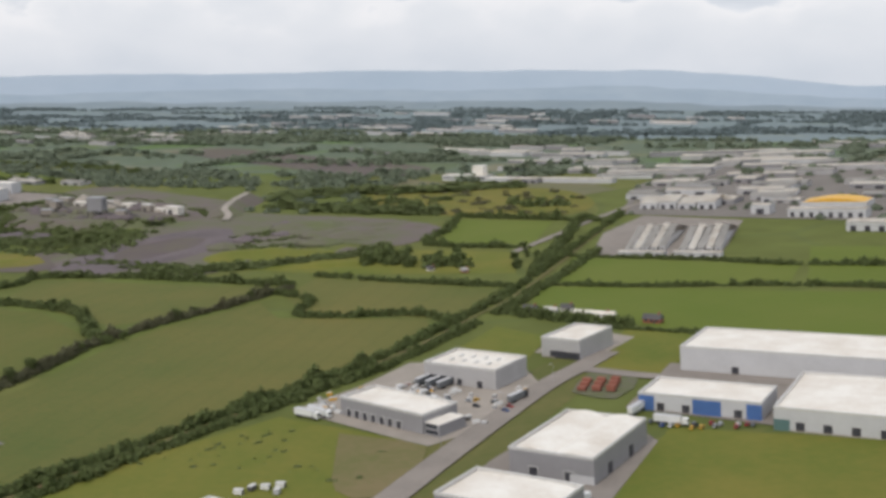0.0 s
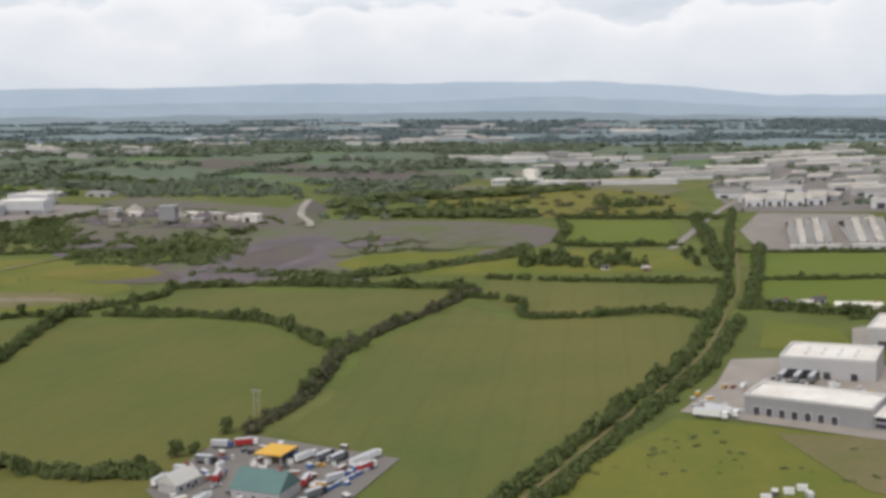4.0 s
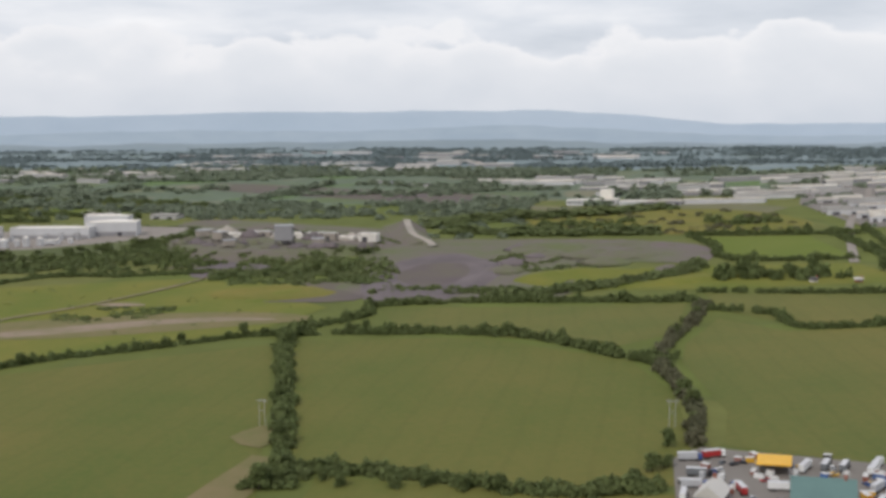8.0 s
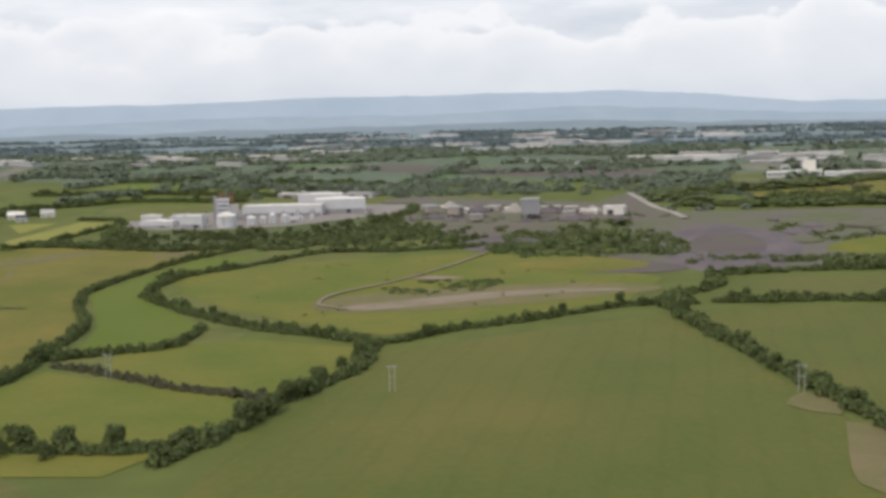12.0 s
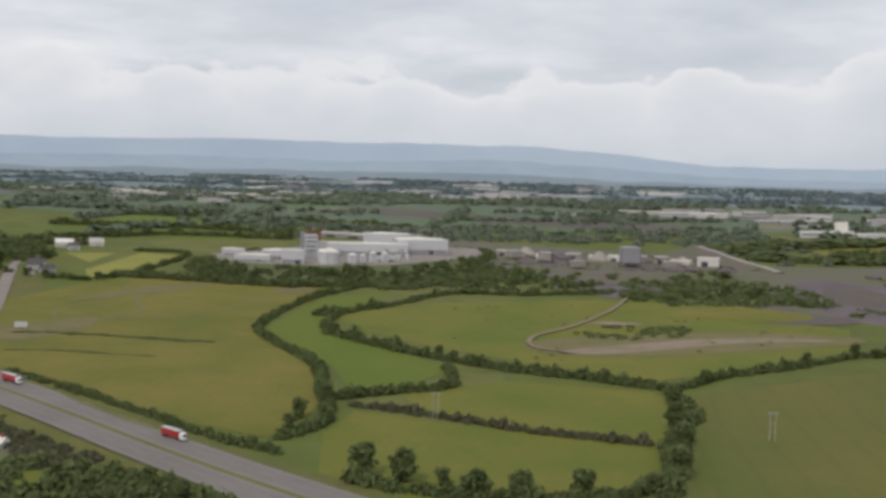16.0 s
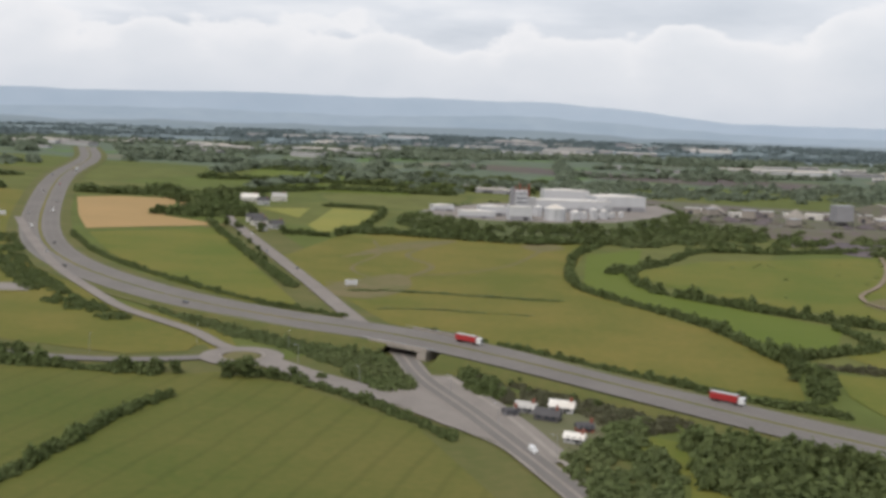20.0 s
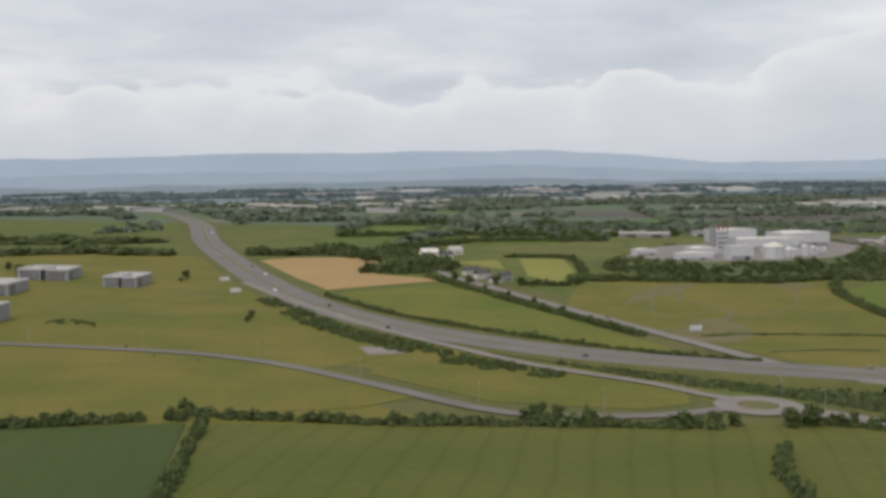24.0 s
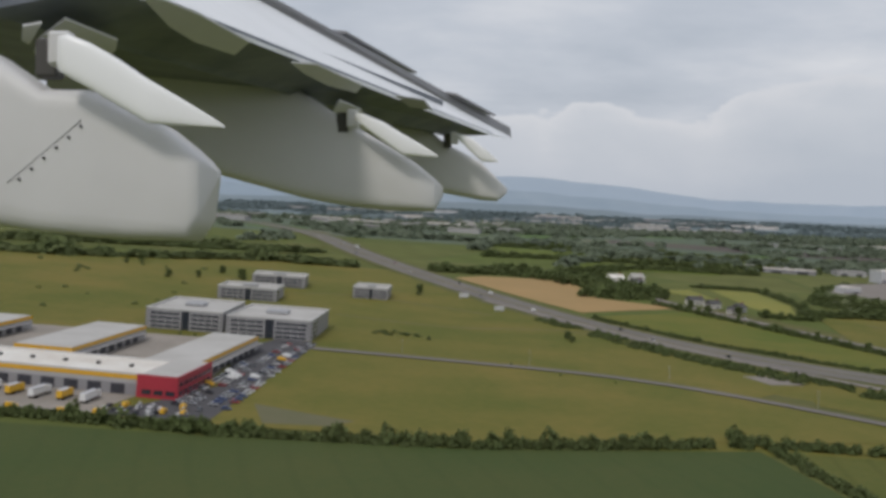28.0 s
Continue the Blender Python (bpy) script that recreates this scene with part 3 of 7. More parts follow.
FIELDS = (
    ("crop", "large olive-green crop field inside hedges", [(-228, 424), (-205, 396), (-138, 398), (-126, 372), (-148, 292), (-172, 205), (-205, 205), (-214, 232), (-248, 249), (-243, 281), (-250, 346), (-246, 376)]),
    ("crop2", "green crop field with faint drill rows", [(-404, 392), (-325, 394), (-268, 351), (-256, 302), (-256, 250), (-262, 218), (-292, 215), (-354, 230), (-364, 245)]),
    ("crop2", "dark green crop field running towards the aircraft", [(-508, 322), (-410, 384), (-372, 250), (-360, 205), (-350, 170), (-520, 150), (-524, 225), (-512, 270)]),
    ("crop2", "near crop field below a hedge", [(-350, 224), (-290, 212), (-262, 212), (-240, 120), (-345, 120)]),
    ("crop", "narrow olive field below the quarry", [(-382, 464), (-238, 460), (-248, 396), (-273, 373), (-301, 388), (-362, 412)]),
    ("crop", "pale olive field beside the lane", [(-227, 486), (-119, 461), (-122, 398), (-200, 409), (-223, 440)]),
    ("grass", "bright green pasture beyond the lane", [(-104, 543), (10, 512), (4, 468), (-102, 476)]),
    ("grass", "bright green pasture behind the warehouses", [(-106, 468), (140, 440), (130, 362), (-40, 385), (-100, 420)]),
    ("grass", "small bright green pasture by the trees", [(-208, 688), (-141, 671), (-135, 580), (-198, 590)]),
    ("grass", "bright green pasture by the industrial estate", [(16, 564), (160, 545), (150, 450), (12, 470)]),
    ("pasture", "yellowish pasture beneath the quarry", [(-300, 540), (-235, 575), (-140, 560), (-125, 500), (-228, 496), (-290, 505)]),
    ("pasture", "lawn with a yellow flowering patch", [(-55, 385), (-28, 376), (-33, 322), (-60, 330)]),
    ("pasture", "olive grass field beside the warehouses", [(-28, 270), (60, 262), (60, 150), (-48, 150)]),
    ("pasture", "unmown building plot with bare patches", [(-140, 266), (-88, 249), (-92, 208), (-112, 200), (-172, 150), (-178, 196)]),
    ("pasture", "grass verge by the estate", [(-106, 388), (-82, 372), (-82, 340), (-112, 345)]),
    ("pasture", "grassy ground round the sand track", [(-655, 466), (-606, 521), (-502, 556), (-408, 466), (-425, 412), (-514, 346), (-560, 370), (-595, 398)]),
    ("grass", "bright green winding pasture between hedges", [(-676, 428), (-665, 528), (-632, 556), (-640, 510), (-652, 470), (-648, 421), (-588, 358), (-602, 322), (-621, 316), (-634, 355), (-660, 400)]),
    ("rough", "wide rough meadow by the motorway", [(-818, 470), (-800, 560), (-706, 607), (-657, 585), (-682, 440), (-667, 398), (-638, 344), (-626, 291), (-634, 250), (-660, 262), (-752, 330)]),
    ("pasture", "green hedged paddock", [(-603, 310), (-567, 338), (-519, 326), (-512, 296), (-527, 261), (-568, 268), (-597, 293)]),
    ("pasture", "green paddock with dry patches", [(-620, 257), (-615, 285), (-571, 269), (-527, 257), (-532, 226), (-546, 190), (-610, 185)]),
    ("pasture", "pale green grass by the quarry track", [(-640, 440), (-623, 458), (-585, 528), (-512, 540), (-524, 482), (-560, 419), (-566, 380), (-592, 392)]),
    ("wheat", "ripe golden wheat field", [(-995, 672), (-975, 690), (-917, 698), (-915, 604), (-870, 577), (-908, 554), (-936, 534), (-960, 585)]),
    ("pasture", "olive hay field beside the motorway", [(-930, 522), (-872, 563), (-837, 478), (-786, 352), (-806, 356), (-856, 402), (-896, 459)]),
    ("yellow", "small yellow-green field by the houses", [(-870, 669), (-838, 681), (-836, 628)]),
    ("yellow", "yellow-green field between trees", [(-825, 595), (-823, 687), (-794, 683), (-794, 619), (-811, 562)]),
    ("crop_striped", "striped green crop field below the link road", [(-934, 250), (-849, 245), (-785, 249), (-770, 243), (-735, 211), (-716, 165), (-700, 110), (-940, 110)]),
    ("crop_dark", "dark green crop field below the business park", [(-1250, 238), (-1078, 234), (-1016, 236), (-942, 250), (-934, 190), (-930, 90), (-1250, 90)]),
    ("pasture", "small green paddock behind the cottage", [(-684, 214), (-664, 202), (-662, 186), (-672, 150), (-684, 150), (-678, 180), (-679, 193), (-686, 204)]),
    ("rough", "rough triangle of grass inside the slip road", [(-891, 345), (-841, 313), (-806, 292), (-806, 274), (-822, 266), (-862, 276), (-900, 318)]),
    ("rough", "open meadow round the business park", [(-1240, 250), (-1078, 246), (-1015, 244), (-950, 258), (-900, 268), (-880, 286), (-915, 326), (-892, 352), (-935, 445), (-990, 570), (-1040, 690), (-1120, 700), (-1300, 640)]),
    ("crop", "far green fields", [(-1300, 700), (-1130, 720), (-1090, 860), (-1280, 840)]),
    ("grass", "bright field strip beyond the wood", [(-905, 790), (-780, 800), (-770, 850), (-900, 860)]),
    ("grass", "bright hedged field past the wood", [(-800, 900), (-700, 880), (-690, 960), (-790, 980)]),
    ("grass", "pale field strip far out", [(-935, 900), (-830, 900), (-820, 990), (-940, 1000)]),
)
sheet("field", [(-1240, 246), (-780, 246), (-800, 300), (-860, 352), (-935, 445), (-1040, 690), (-1300, 640)], M["rough"], 0.080, "rough grass beneath the meadow by the slip road", "field")
for i, (kind, label, corners) in enumerate(FIELDS):
    sheet("field", corners, M[kind], 0.10 + 0.004 * i, label, "field")

# bare ground and yards
for kind, label, corners in (
    ("dry", "dry worn ground round the sand strip", [(-562, 410), (-557, 397), (-540, 388), (-500, 396), (-440, 420), (-410, 436), (-420, 450), (-470, 453), (-520, 438), (-550, 426)]),
    ("sand", "bare sandy strip worn into the grass", [(-548, 396), (-532, 394), (-510, 404), (-467, 427), (-424, 436), (-440, 441), (-464, 440), (-492, 432), (-516, 419), (-540, 404)]),
    ("sand", "small bare sandy patch", [(-532, 472), (-518, 468), (-503, 471), (-508, 476), (-522, 477)]),
    ("earth", "purple-grey quarry floor", [(-418, 520), (-392, 496), (-360, 490), (-295, 488), (-288, 540), (-262, 588), (-216, 584), (-212, 652), (-278, 694), (-348, 706), (-420, 720), (-440, 680), (-424, 620), (-412, 570)]),
    ("earth", "grey working ground round the crushing plant", [(-540, 585), (-500, 610), (-450, 640), (-420, 700), (-420, 760), (-480, 800), (-600, 850), (-620, 800), (-585, 740), (-535, 680)]),
    ("spoil", "dark purple spoil bench", [(-330, 640), (-285, 610), (-222, 588), (-216, 640), (-226, 668), (-280, 690), (-334, 690)]),
    ("spoil", "dark brown spoil below the scrub", [(-452, 482), (-452, 532), (-404, 534), (-394, 494), (-410, 480)]),
    ("rock", "pale grey haul ground below the plant", [(-526, 580), (-516, 625), (-530, 700), (-530, 752), (-490, 710), (-470, 690), (-476, 630), (-490, 596), (-506, 556)]),
    ("fallow", "fallow brown field beyond the quarry", [(-350, 852), (-260, 800), (-175, 764), (-122, 838), (-160, 905), (-276, 908), (-366, 965)]),
    ("rough", "brown scrub ground past the quarry", [(-320, 745), (-210, 702), (-140, 700), (-130, 770), (-190, 862), (-325, 868)]),
    ("spoil", "dark strip of spoil past the crushing plant", [(-780, 1240), (-600, 1120), (-400, 990), (-356, 985), (-372, 1100), (-560, 1230), (-740, 1330)]),
    ("concrete", "concrete service yard", [(-139, 272), (-88, 247), (-74, 268), (-72, 310), (-84, 334), (-122, 330), (-128, 300)]),
    ("concrete", "forecourt round a warehouse", [(-82, 348), (-60, 338), (-50, 372), (-64, 380), (-78, 372)]),
    ("asphalt2", "paved ground round two large warehouses", [(-76, 180), (-42, 176), (-30, 258), (-36, 268), (-60, 268), (-69, 238)]),
    ("earth", "builder's ground with brick stacks", [(-60, 300), (-46, 294), (-42, 318), (-58, 322)]),
    ("asphalt2", "paved yard between warehouses", [(-42, 286), (-2, 274), (70, 262), (75, 300), (30, 322), (-34, 336)]),
    ("asphalt", "vehicle yard of hard earth", [(-264, 205), (-262, 238), (-254, 247), (-208, 231), (-213, 200), (-240, 180)]),
    ("concrete", "concrete apron of the parcel depot", [(-1240, 252), (-1105, 250), (-1098, 280), (-1086, 300), (-1083, 380), (-1240, 390)]),
    ("dark_asphalt", "staff car park", [(-1106, 250), (-1077, 246), (-1061, 384), (-1076, 392), (-1086, 360), (-1082, 292), (-1096, 262)]),
    ("asphalt2", "old concrete slab in the meadow", [(-907, 368), (-902, 352), (-889, 355), (-894, 370)]),
    ("fallow", "rough earth yard of a cottage", [(-716, 232), (-696, 236), (-684, 214), (-694, 190), (-708, 196)]),
    ("dry", "rubble-strewn bare corner of the meadow", [(-790, 385), (-765, 375), (-750, 405), (-757, 440), (-780, 410)]),
    ("dry", "bare track scar in the meadow", [(-790, 480), (-765, 540), (-735, 560), (-742, 540), (-772, 500)]),
    ("dry", "bare patch of ground in the meadow", [(-690, 530), (-675, 545), (-680, 560), (-700, 550)]),
    ("asphalt2", "paved yards of the tank depot", [(-95, 545), (-28, 540), (-20, 660), (-84, 690), (-100, 620)]),
    ("asphalt", "paved industrial estate ground", [(-100, 700), (60, 640), (140, 700), (120, 1000), (-80, 1000), (-110, 860)]),
    ("dry", "dry brown corner of the building plot", [(-116, 254), (-88, 246), (-88, 212), (-100, 214), (-108, 232)]),
    ("fallow", "bare brown corner beside the car park", [(-1064, 250), (-1069, 272), (-1058, 266), (-1042, 258), (-1048, 251)]),
    ("dry", "dry patch in the near crop field", [(-378, 268), (-368, 262), (-372, 246), (-384, 256)]),
    ("dry", "worn field gate corner", [(-372, 240), (-362, 232), (-366, 190), (-378, 196)]),
):
    sheet("yard" if kind in ("concrete", "asphalt", "asphalt2", "dark_asphalt") else "bare_ground", corners, M[kind], 0.25 + 0.03 * (kind == "sand") + 0.004 * (len(label) % 9), label, "ground", rounded=kind in ("dry", "sand", "earth", "rock", "gravel", "spoil", "rough"))

# ---- roads ----
def bank(x, y):
    """The motorway's embankment: it climbs over the side road."""
    return 3.2 * math.exp(-((x + 738) / 75) ** 2)


def road(name, pts, width, mat, label, lines=(), height=None, lift=0.36):
    line = smooth_line(pts, 6.0)
    bm = ribbon(line, width, lift, height=height)
    ob = tagged(link_mesh(name, bm, M[mat]), label, "road", kind="structure")
    for off, wide, dash, kind in lines:
        extra = ribbon(line, wide, lift + 0.03, off, height, dash=dash)
        part("road_marking" if kind == "paint" else "central_reserve", extra, M[kind], ob)
    return ob


MOTORWAY = [(-1210, 1250), (-1115, 1010), (-1058, 800), (-1003, 640), (-950, 508), (-905, 430), (-848, 368), (-790, 322), (-742, 293), (-698, 262), (-645, 222), (-560, 160), (-470, 90)]
MOTOR_LINES = [(0, 1.3, 0, "rough"), (9.6, 0.35, 0, "paint"), (-9.6, 0.35, 0, "paint"), (1.9, 0.3, 0, "paint"), (-1.9, 0.3, 0, "paint"), (5.6, 0.25, 2, "paint"), (-5.6, 0.25, 2, "paint")]


def embankment():
    line = smooth_line(MOTORWAY, 6.0)
    bm = bmesh.new()
    rows = []
    for i, v in enumerate(line):
        if not -905 < v.x < -560:
            continue
        d = (line[i + 1] - line[i - 1]).normalized()
        n = Vector((-d.y, d.x, 0))
        h = bank(v.x, v.y)
        row = []
        for off, up in ((-12 - 1.7 * h, 0), (-11.4, 1), (11.4, 1), (12 + 1.7 * h, 0)):
            q = v + n * off
            row.append(bm.verts.new((q.x, q.y, gz(q.y) + (h * up) + 0.12 + 0.1 * up)))
        rows.append((v, row))
    for (v, a), (_, b) in zip(rows, rows[1:]):
        if -746 < v.x < -729:
            continue
        for k in range(3):
            bm.faces.new((a[k], a[k + 1], b[k + 1], b[k]))
    bmesh.ops.recalc_face_normals(bm, faces=bm.faces[:])
    tagged(link_mesh("embankment", bm, M["verge"]), "grassed embankment carrying the motorway", "embankment", kind="structure")


embankment()
road("motorway", MOTORWAY, 21, "asphalt", "dual carriageway of worn grey asphalt", MOTOR_LINES, bank, 0.40)
SIDE = [(-868, 588), (-838, 517), (-796, 416), (-762, 328), (-744, 284), (-736, 255), (-722, 223), (-706, 183), (-690, 140), (-672, 90)]
road("side_road", SIDE, 6.8, "asphalt2", "side road passing beneath the motorway", [(0, 0.2, 2, "paint"), (3.0, 0.2, 0, "paint"), (-3.0, 0.2, 0, "paint")], None, 0.505)
road("slip_road", [(-985, 560), (-948, 492), (-903, 414), (-868, 363), (-846, 333), (-826, 314), (-811, 300), (-800, 285), (-794, 279)], 4.6, "asphalt2", "slip road climbing to the motorway", [(2.1, 0.15, 0, "paint")], None, 0.46)
road("link_road", [(-781, 266), (-765, 251), (-746, 237), (-722, 220)], 9, "asphalt2", "short link road to the roundabout", [(0, 0.25, 2, "paint")], None, 0.48)
road("access_road", [(-796, 268), (-818, 259), (-845, 258), (-866, 267), (-900, 303), (-932, 333), (-965, 352), (-1008, 363), (-1062, 372)], 5.2, "asphalt", "curving access road to the business park", [(0, 0.2, 2, "paint")], None, 0.47)
road("estate_road", [(-95, 150), (-86, 205), (-80, 245), (-70, 303), (-62, 330), (-56, 350)], 8, "asphalt2", "estate road between the warehouses", [(0, 0.2, 2, "paint")], None, 0.49)
road("estate_road", [(-60, 326), (-30, 318), (40, 312), (110, 300)], 6, "asphalt2", "estate road along the blue-panelled units", (), None, 0.45)
road("lane", [(-96, 790), (-99, 722), (-106, 560), (-112, 450), (-119, 404), (-130, 340), (-148, 283), (-171, 214), (-195, 140)], 1.3, "dry", "narrow country lane between hedges", (), None, 0.43)


def haul_ramp():
    """The haul road, climbing out of the working on its own bank of fill."""
    line = smooth_line([(-386, 676), (-392, 692), (-404, 708), (-413, 738), (-422, 778), (-432, 800)], 4.0)
    bm = bmesh.new()
    rows = []
    for i, v in enumerate(line):
        d = (line[min(i + 1, len(line) - 1)] - line[max(i - 1, 0)]).normalized()
        n = Vector((-d.y, d.x, 0))
        top = float(np.interp(v.y, (676, 692, 708, 740, 778, 800), (7.6, 9.6, 12.5, 15.6, 17.4, 12.5)))
        row = []
        for off, z in ((-15, gz(v.y) - 0.2), (-2.6, top), (2.6, top), (15, gz(v.y) - 0.2)):
            q = v + n * (off * (0.35 if top < 10 and abs(off) > 5 else 1))
            row.append(bm.verts.new((q.x, q.y, z + 0.35 * noise.noise((q.x * 0.2, q.y * 0.2, 3)))))
        rows.append(row)
    for a, b in zip(rows, rows[1:]):
        for k in range(3):
            bm.faces.new((a[k], a[k + 1], b[k + 1], b[k])).material_index = int(k != 1)
    bmesh.ops.recalc_face_normals(bm, faces=bm.faces[:])
    if sum(f.normal.z for f in bm.faces) < 0:
        bmesh.ops.reverse_faces(bm, faces=bm.faces[:])
    tagged(link_mesh("quarry_road", bm, [M["gravel"], M["earth"]]), "pale haul road climbing out of the quarry", "road", kind="structure")


haul_ramp()
road("quarry_track", [(-478, 632), (-486, 606), (-495, 578), (-512, 518), (-535, 464), (-556, 430), (-557, 405), (-541, 394)], 2.2, "sand", "pale gravel track winding over the grass", (), None, 0.75)
road("far_street", [(-945, 742), (-888, 640), (-868, 588)], 5, "asphalt2", "road into the hamlet", (), None, 0.43)
road("far_street", [(-140, 560), (-104, 720), (-60, 850), (-20, 1000)], 5, "asphalt2", "street through the industrial estate", (), None, 0.44)


sheet("junction", [(-740, 258), (-728, 259), (-715, 234), (-708, 216), (-700, 192), (-709, 186), (-718, 203), (-729, 213), (-744, 232), (-746, 243), (-737, 242)], M["asphalt2"], 0.492, "broad paved mouth of the road junction", "road")
tagged(link_mesh("footway", ribbon(smooth_line([(-729, 258), (-715, 226), (-702, 188), (-686, 140)], 3.0), 1.3, 0.56), M["concrete"]), "pale concrete footway beside the road", "footway", kind="structure")
lane_line = smooth_line([(-744, 284), (-736, 255), (-722, 223), (-706, 183), (-690, 140)], 3.0)
for offset in (-1.6, 1.6):
    tagged(link_mesh("running_lane", ribbon(lane_line, 2.0, 0.545, offset), M["asphalt"]), "darker worn wheel lane of the side road", "road", kind="structure")
for offset, width in ((0.0, 0.35), (3.1, 0.3), (-3.1, 0.3)):
    tagged(link_mesh("lane_marking", ribbon(lane_line, width, 0.555, offset), M["concrete"]), "pale worn lane marking of the side road", "road marking", kind="structure")
tagged(link_mesh("kerb", ribbon(smooth_line([(-746, 232), (-731, 216), (-717, 200), (-709, 184)], 3.0), 0.5, 0.56), M["concrete"]), "pale kerb along the junction mouth", "kerb", kind="structure")
for pts, width, lift in ((SIDE, 40, 0.094), ([(-781, 266), (-765, 251), (-746, 237), (-722, 220)], 34, 0.097), ([(-796, 268), (-818, 259), (-845, 258), (-866, 267), (-900, 303), (-932, 333), (-965, 352)], 34, 0.091), ([(-95, 150), (-86, 205), (-80, 245), (-70, 303), (-62, 330), (-56, 350)], 26, 0.088)):
    tagged(link_mesh("verge", ribbon(smooth_line(pts, 6.0), width, lift), M["verge"]), "rough grass verge beside the road", "verge", kind="structure")
for side in (-1, 1):
    tagged(link_mesh("verge", ribbon(smooth_line(MOTORWAY, 6.0), 6, 0.30, side * 13.4), M["verge"]), "rough grass verge of the motorway", "verge", kind="structure")


for width, mat, label, pts in (
    (3.0, "dry", "bare winding track in the meadow", [(-786, 408), (-764, 418), (-752, 436), (-744, 466), (-758, 500), (-740, 556)]),
    (2.2, "dry", "bare winding track in the meadow", [(-752, 436), (-728, 452), (-706, 482), (-690, 530), (-684, 556)]),
    (2.0, "dry", "bare winding track in the meadow", [(-764, 418), (-780, 450), (-772, 500), (-780, 545)]),
    (2.4, "dry", "worn line in the open meadow", [(-1060, 470), (-1010, 452), (-960, 462), (-930, 440)]),
    (2.0, "dry", "worn line in the open meadow", [(-1120, 520), (-1060, 545), (-1010, 520), (-985, 500)]),
):
    tagged(link_mesh("track", ribbon(smooth_line(pts, 5.0), width, 0.285), M[mat]), label, "track", kind="structure")


def roundabout(x, y):
    bm = bmesh.new()
    seg = 40
    for r0, r1 in ((5.6, 12.0),):
        ring = [[bm.verts.new((x + r * math.cos(6.2832 * i / seg), y + r * math.sin(6.2832 * i / seg), 0.50)) for i in range(seg)] for r in (r0, r1)]
        for i in range(seg):
            j = (i + 1) % seg
            bm.faces.new((ring[0][i], ring[1][i], ring[1][j], ring[0][j]))
    ob = tagged(link_mesh("roundabout", bm, M["asphalt2"]), "small roundabout with a grass island", "roundabout", kind="structure")
    island = bmesh.new()
    cylinder(island, x, y, 0.2, 0.75, 6.0, 4.6, 28)
    part("island", island, M["dry"], ob, "domed dry grass island")
    kerb = bmesh.new()
    ring = [[kerb.verts.new((x + r * math.cos(6.2832 * i / seg), y + r * math.sin(6.2832 * i / seg), z)) for i in range(seg)] for r, z in ((6.0, 0.5), (6.05, 0.7), (6.6, 0.7), (6.65, 0.5))]
    for k in range(3):
        for i in range(seg):
            j = (i + 1) % seg
            kerb.faces.new((ring[k][i], ring[k + 1][i], ring[k + 1][j], ring[k][j]))
    part("kerb", kerb, M["concrete"], ob, "pale concrete kerb")


roundabout(-789, 270)


def bridge():
    x, y = -739, 291
    ob = thing("road_bridge", x, y, -33, "concrete bridge carrying the motorway over the road", "bridge", z=0)
    h = 3.15
    part("deck", boxes((-11, -11.6, h - 0.5, 11, 11.6, h + 0.15), bevel=0.1), M["concrete"], ob)
    for s in (-1, 1):
        part("abutment", boxes((s * 7.2, -11.4, 0, s * 10.5, 11.4, h - 0.5), bevel=0.1), M["concrete"], ob)
        part("parapet", boxes((-11, s * 11.3, h + 0.15, 11, s * 11.6, h + 1.0), bevel=0.04), M["concrete"], ob)
        part("rail", boxes((-14, s * 11.3, h + 1.0, 14, s * 11.5, h + 1.12)), M["steel"], ob, "galvanised steel rail")
    for k in range(4):
        part("girder", boxes((-10.5, -9 + k * 6 - 0.5, h - 1.0, 10.5, -9 + k * 6 + 0.5, h - 0.5)), M["concrete"], ob)
    return ob


bridge()

# ---- hedges, trees and woods ----
def hedge(label, pts, height=4.0, width=2.4, gap=0.06, mat="leaf", step=1.5, kind="hedge"):
    line = smooth_line(pts, step)
    spots = []
    for i, v in enumerate(line):
        tall = 0.75 + 0.5 * noise.noise((v.x * 0.06, v.y * 0.06, 2)) + 0.35 * rng.random()
        if noise.noise((v.x * 0.11, v.y * 0.11, 9)) < -0.62 + gap * 2:
            continue
        if rng.random() < 0.09:
            tall *= 1.55
        for k in range(2):
            x, y = v.x + rng.normal() * width * 0.32, v.y + rng.normal() * width * 0.32
            h = height * tall * (0.75 + 0.35 * rng.random())
            spots.append((x, y, gz(y) + h * (0.05 if k else 0.30), width * (0.50 + 0.25 * rng.random()) * (0.7 + 0.4 * tall), h * (0.72 if k else 0.62)))
    ob = thing(kind, pts[0][0], pts[0][1], 0, label, "hedge", "field hedges", z=gz(pts[0][1]))
    base = np.array((pts[0][0], pts[0][1], gz(pts[0][1])))
    run = max(24, int(len(spots) / 14))
    for i in range(0, len(spots), run):
        some = spots[i:i + run]
        bush = new("bush", quad_mesh("bush", clumps_at(some) - base, M[mat]))
        bush.parent = ob
    return ob


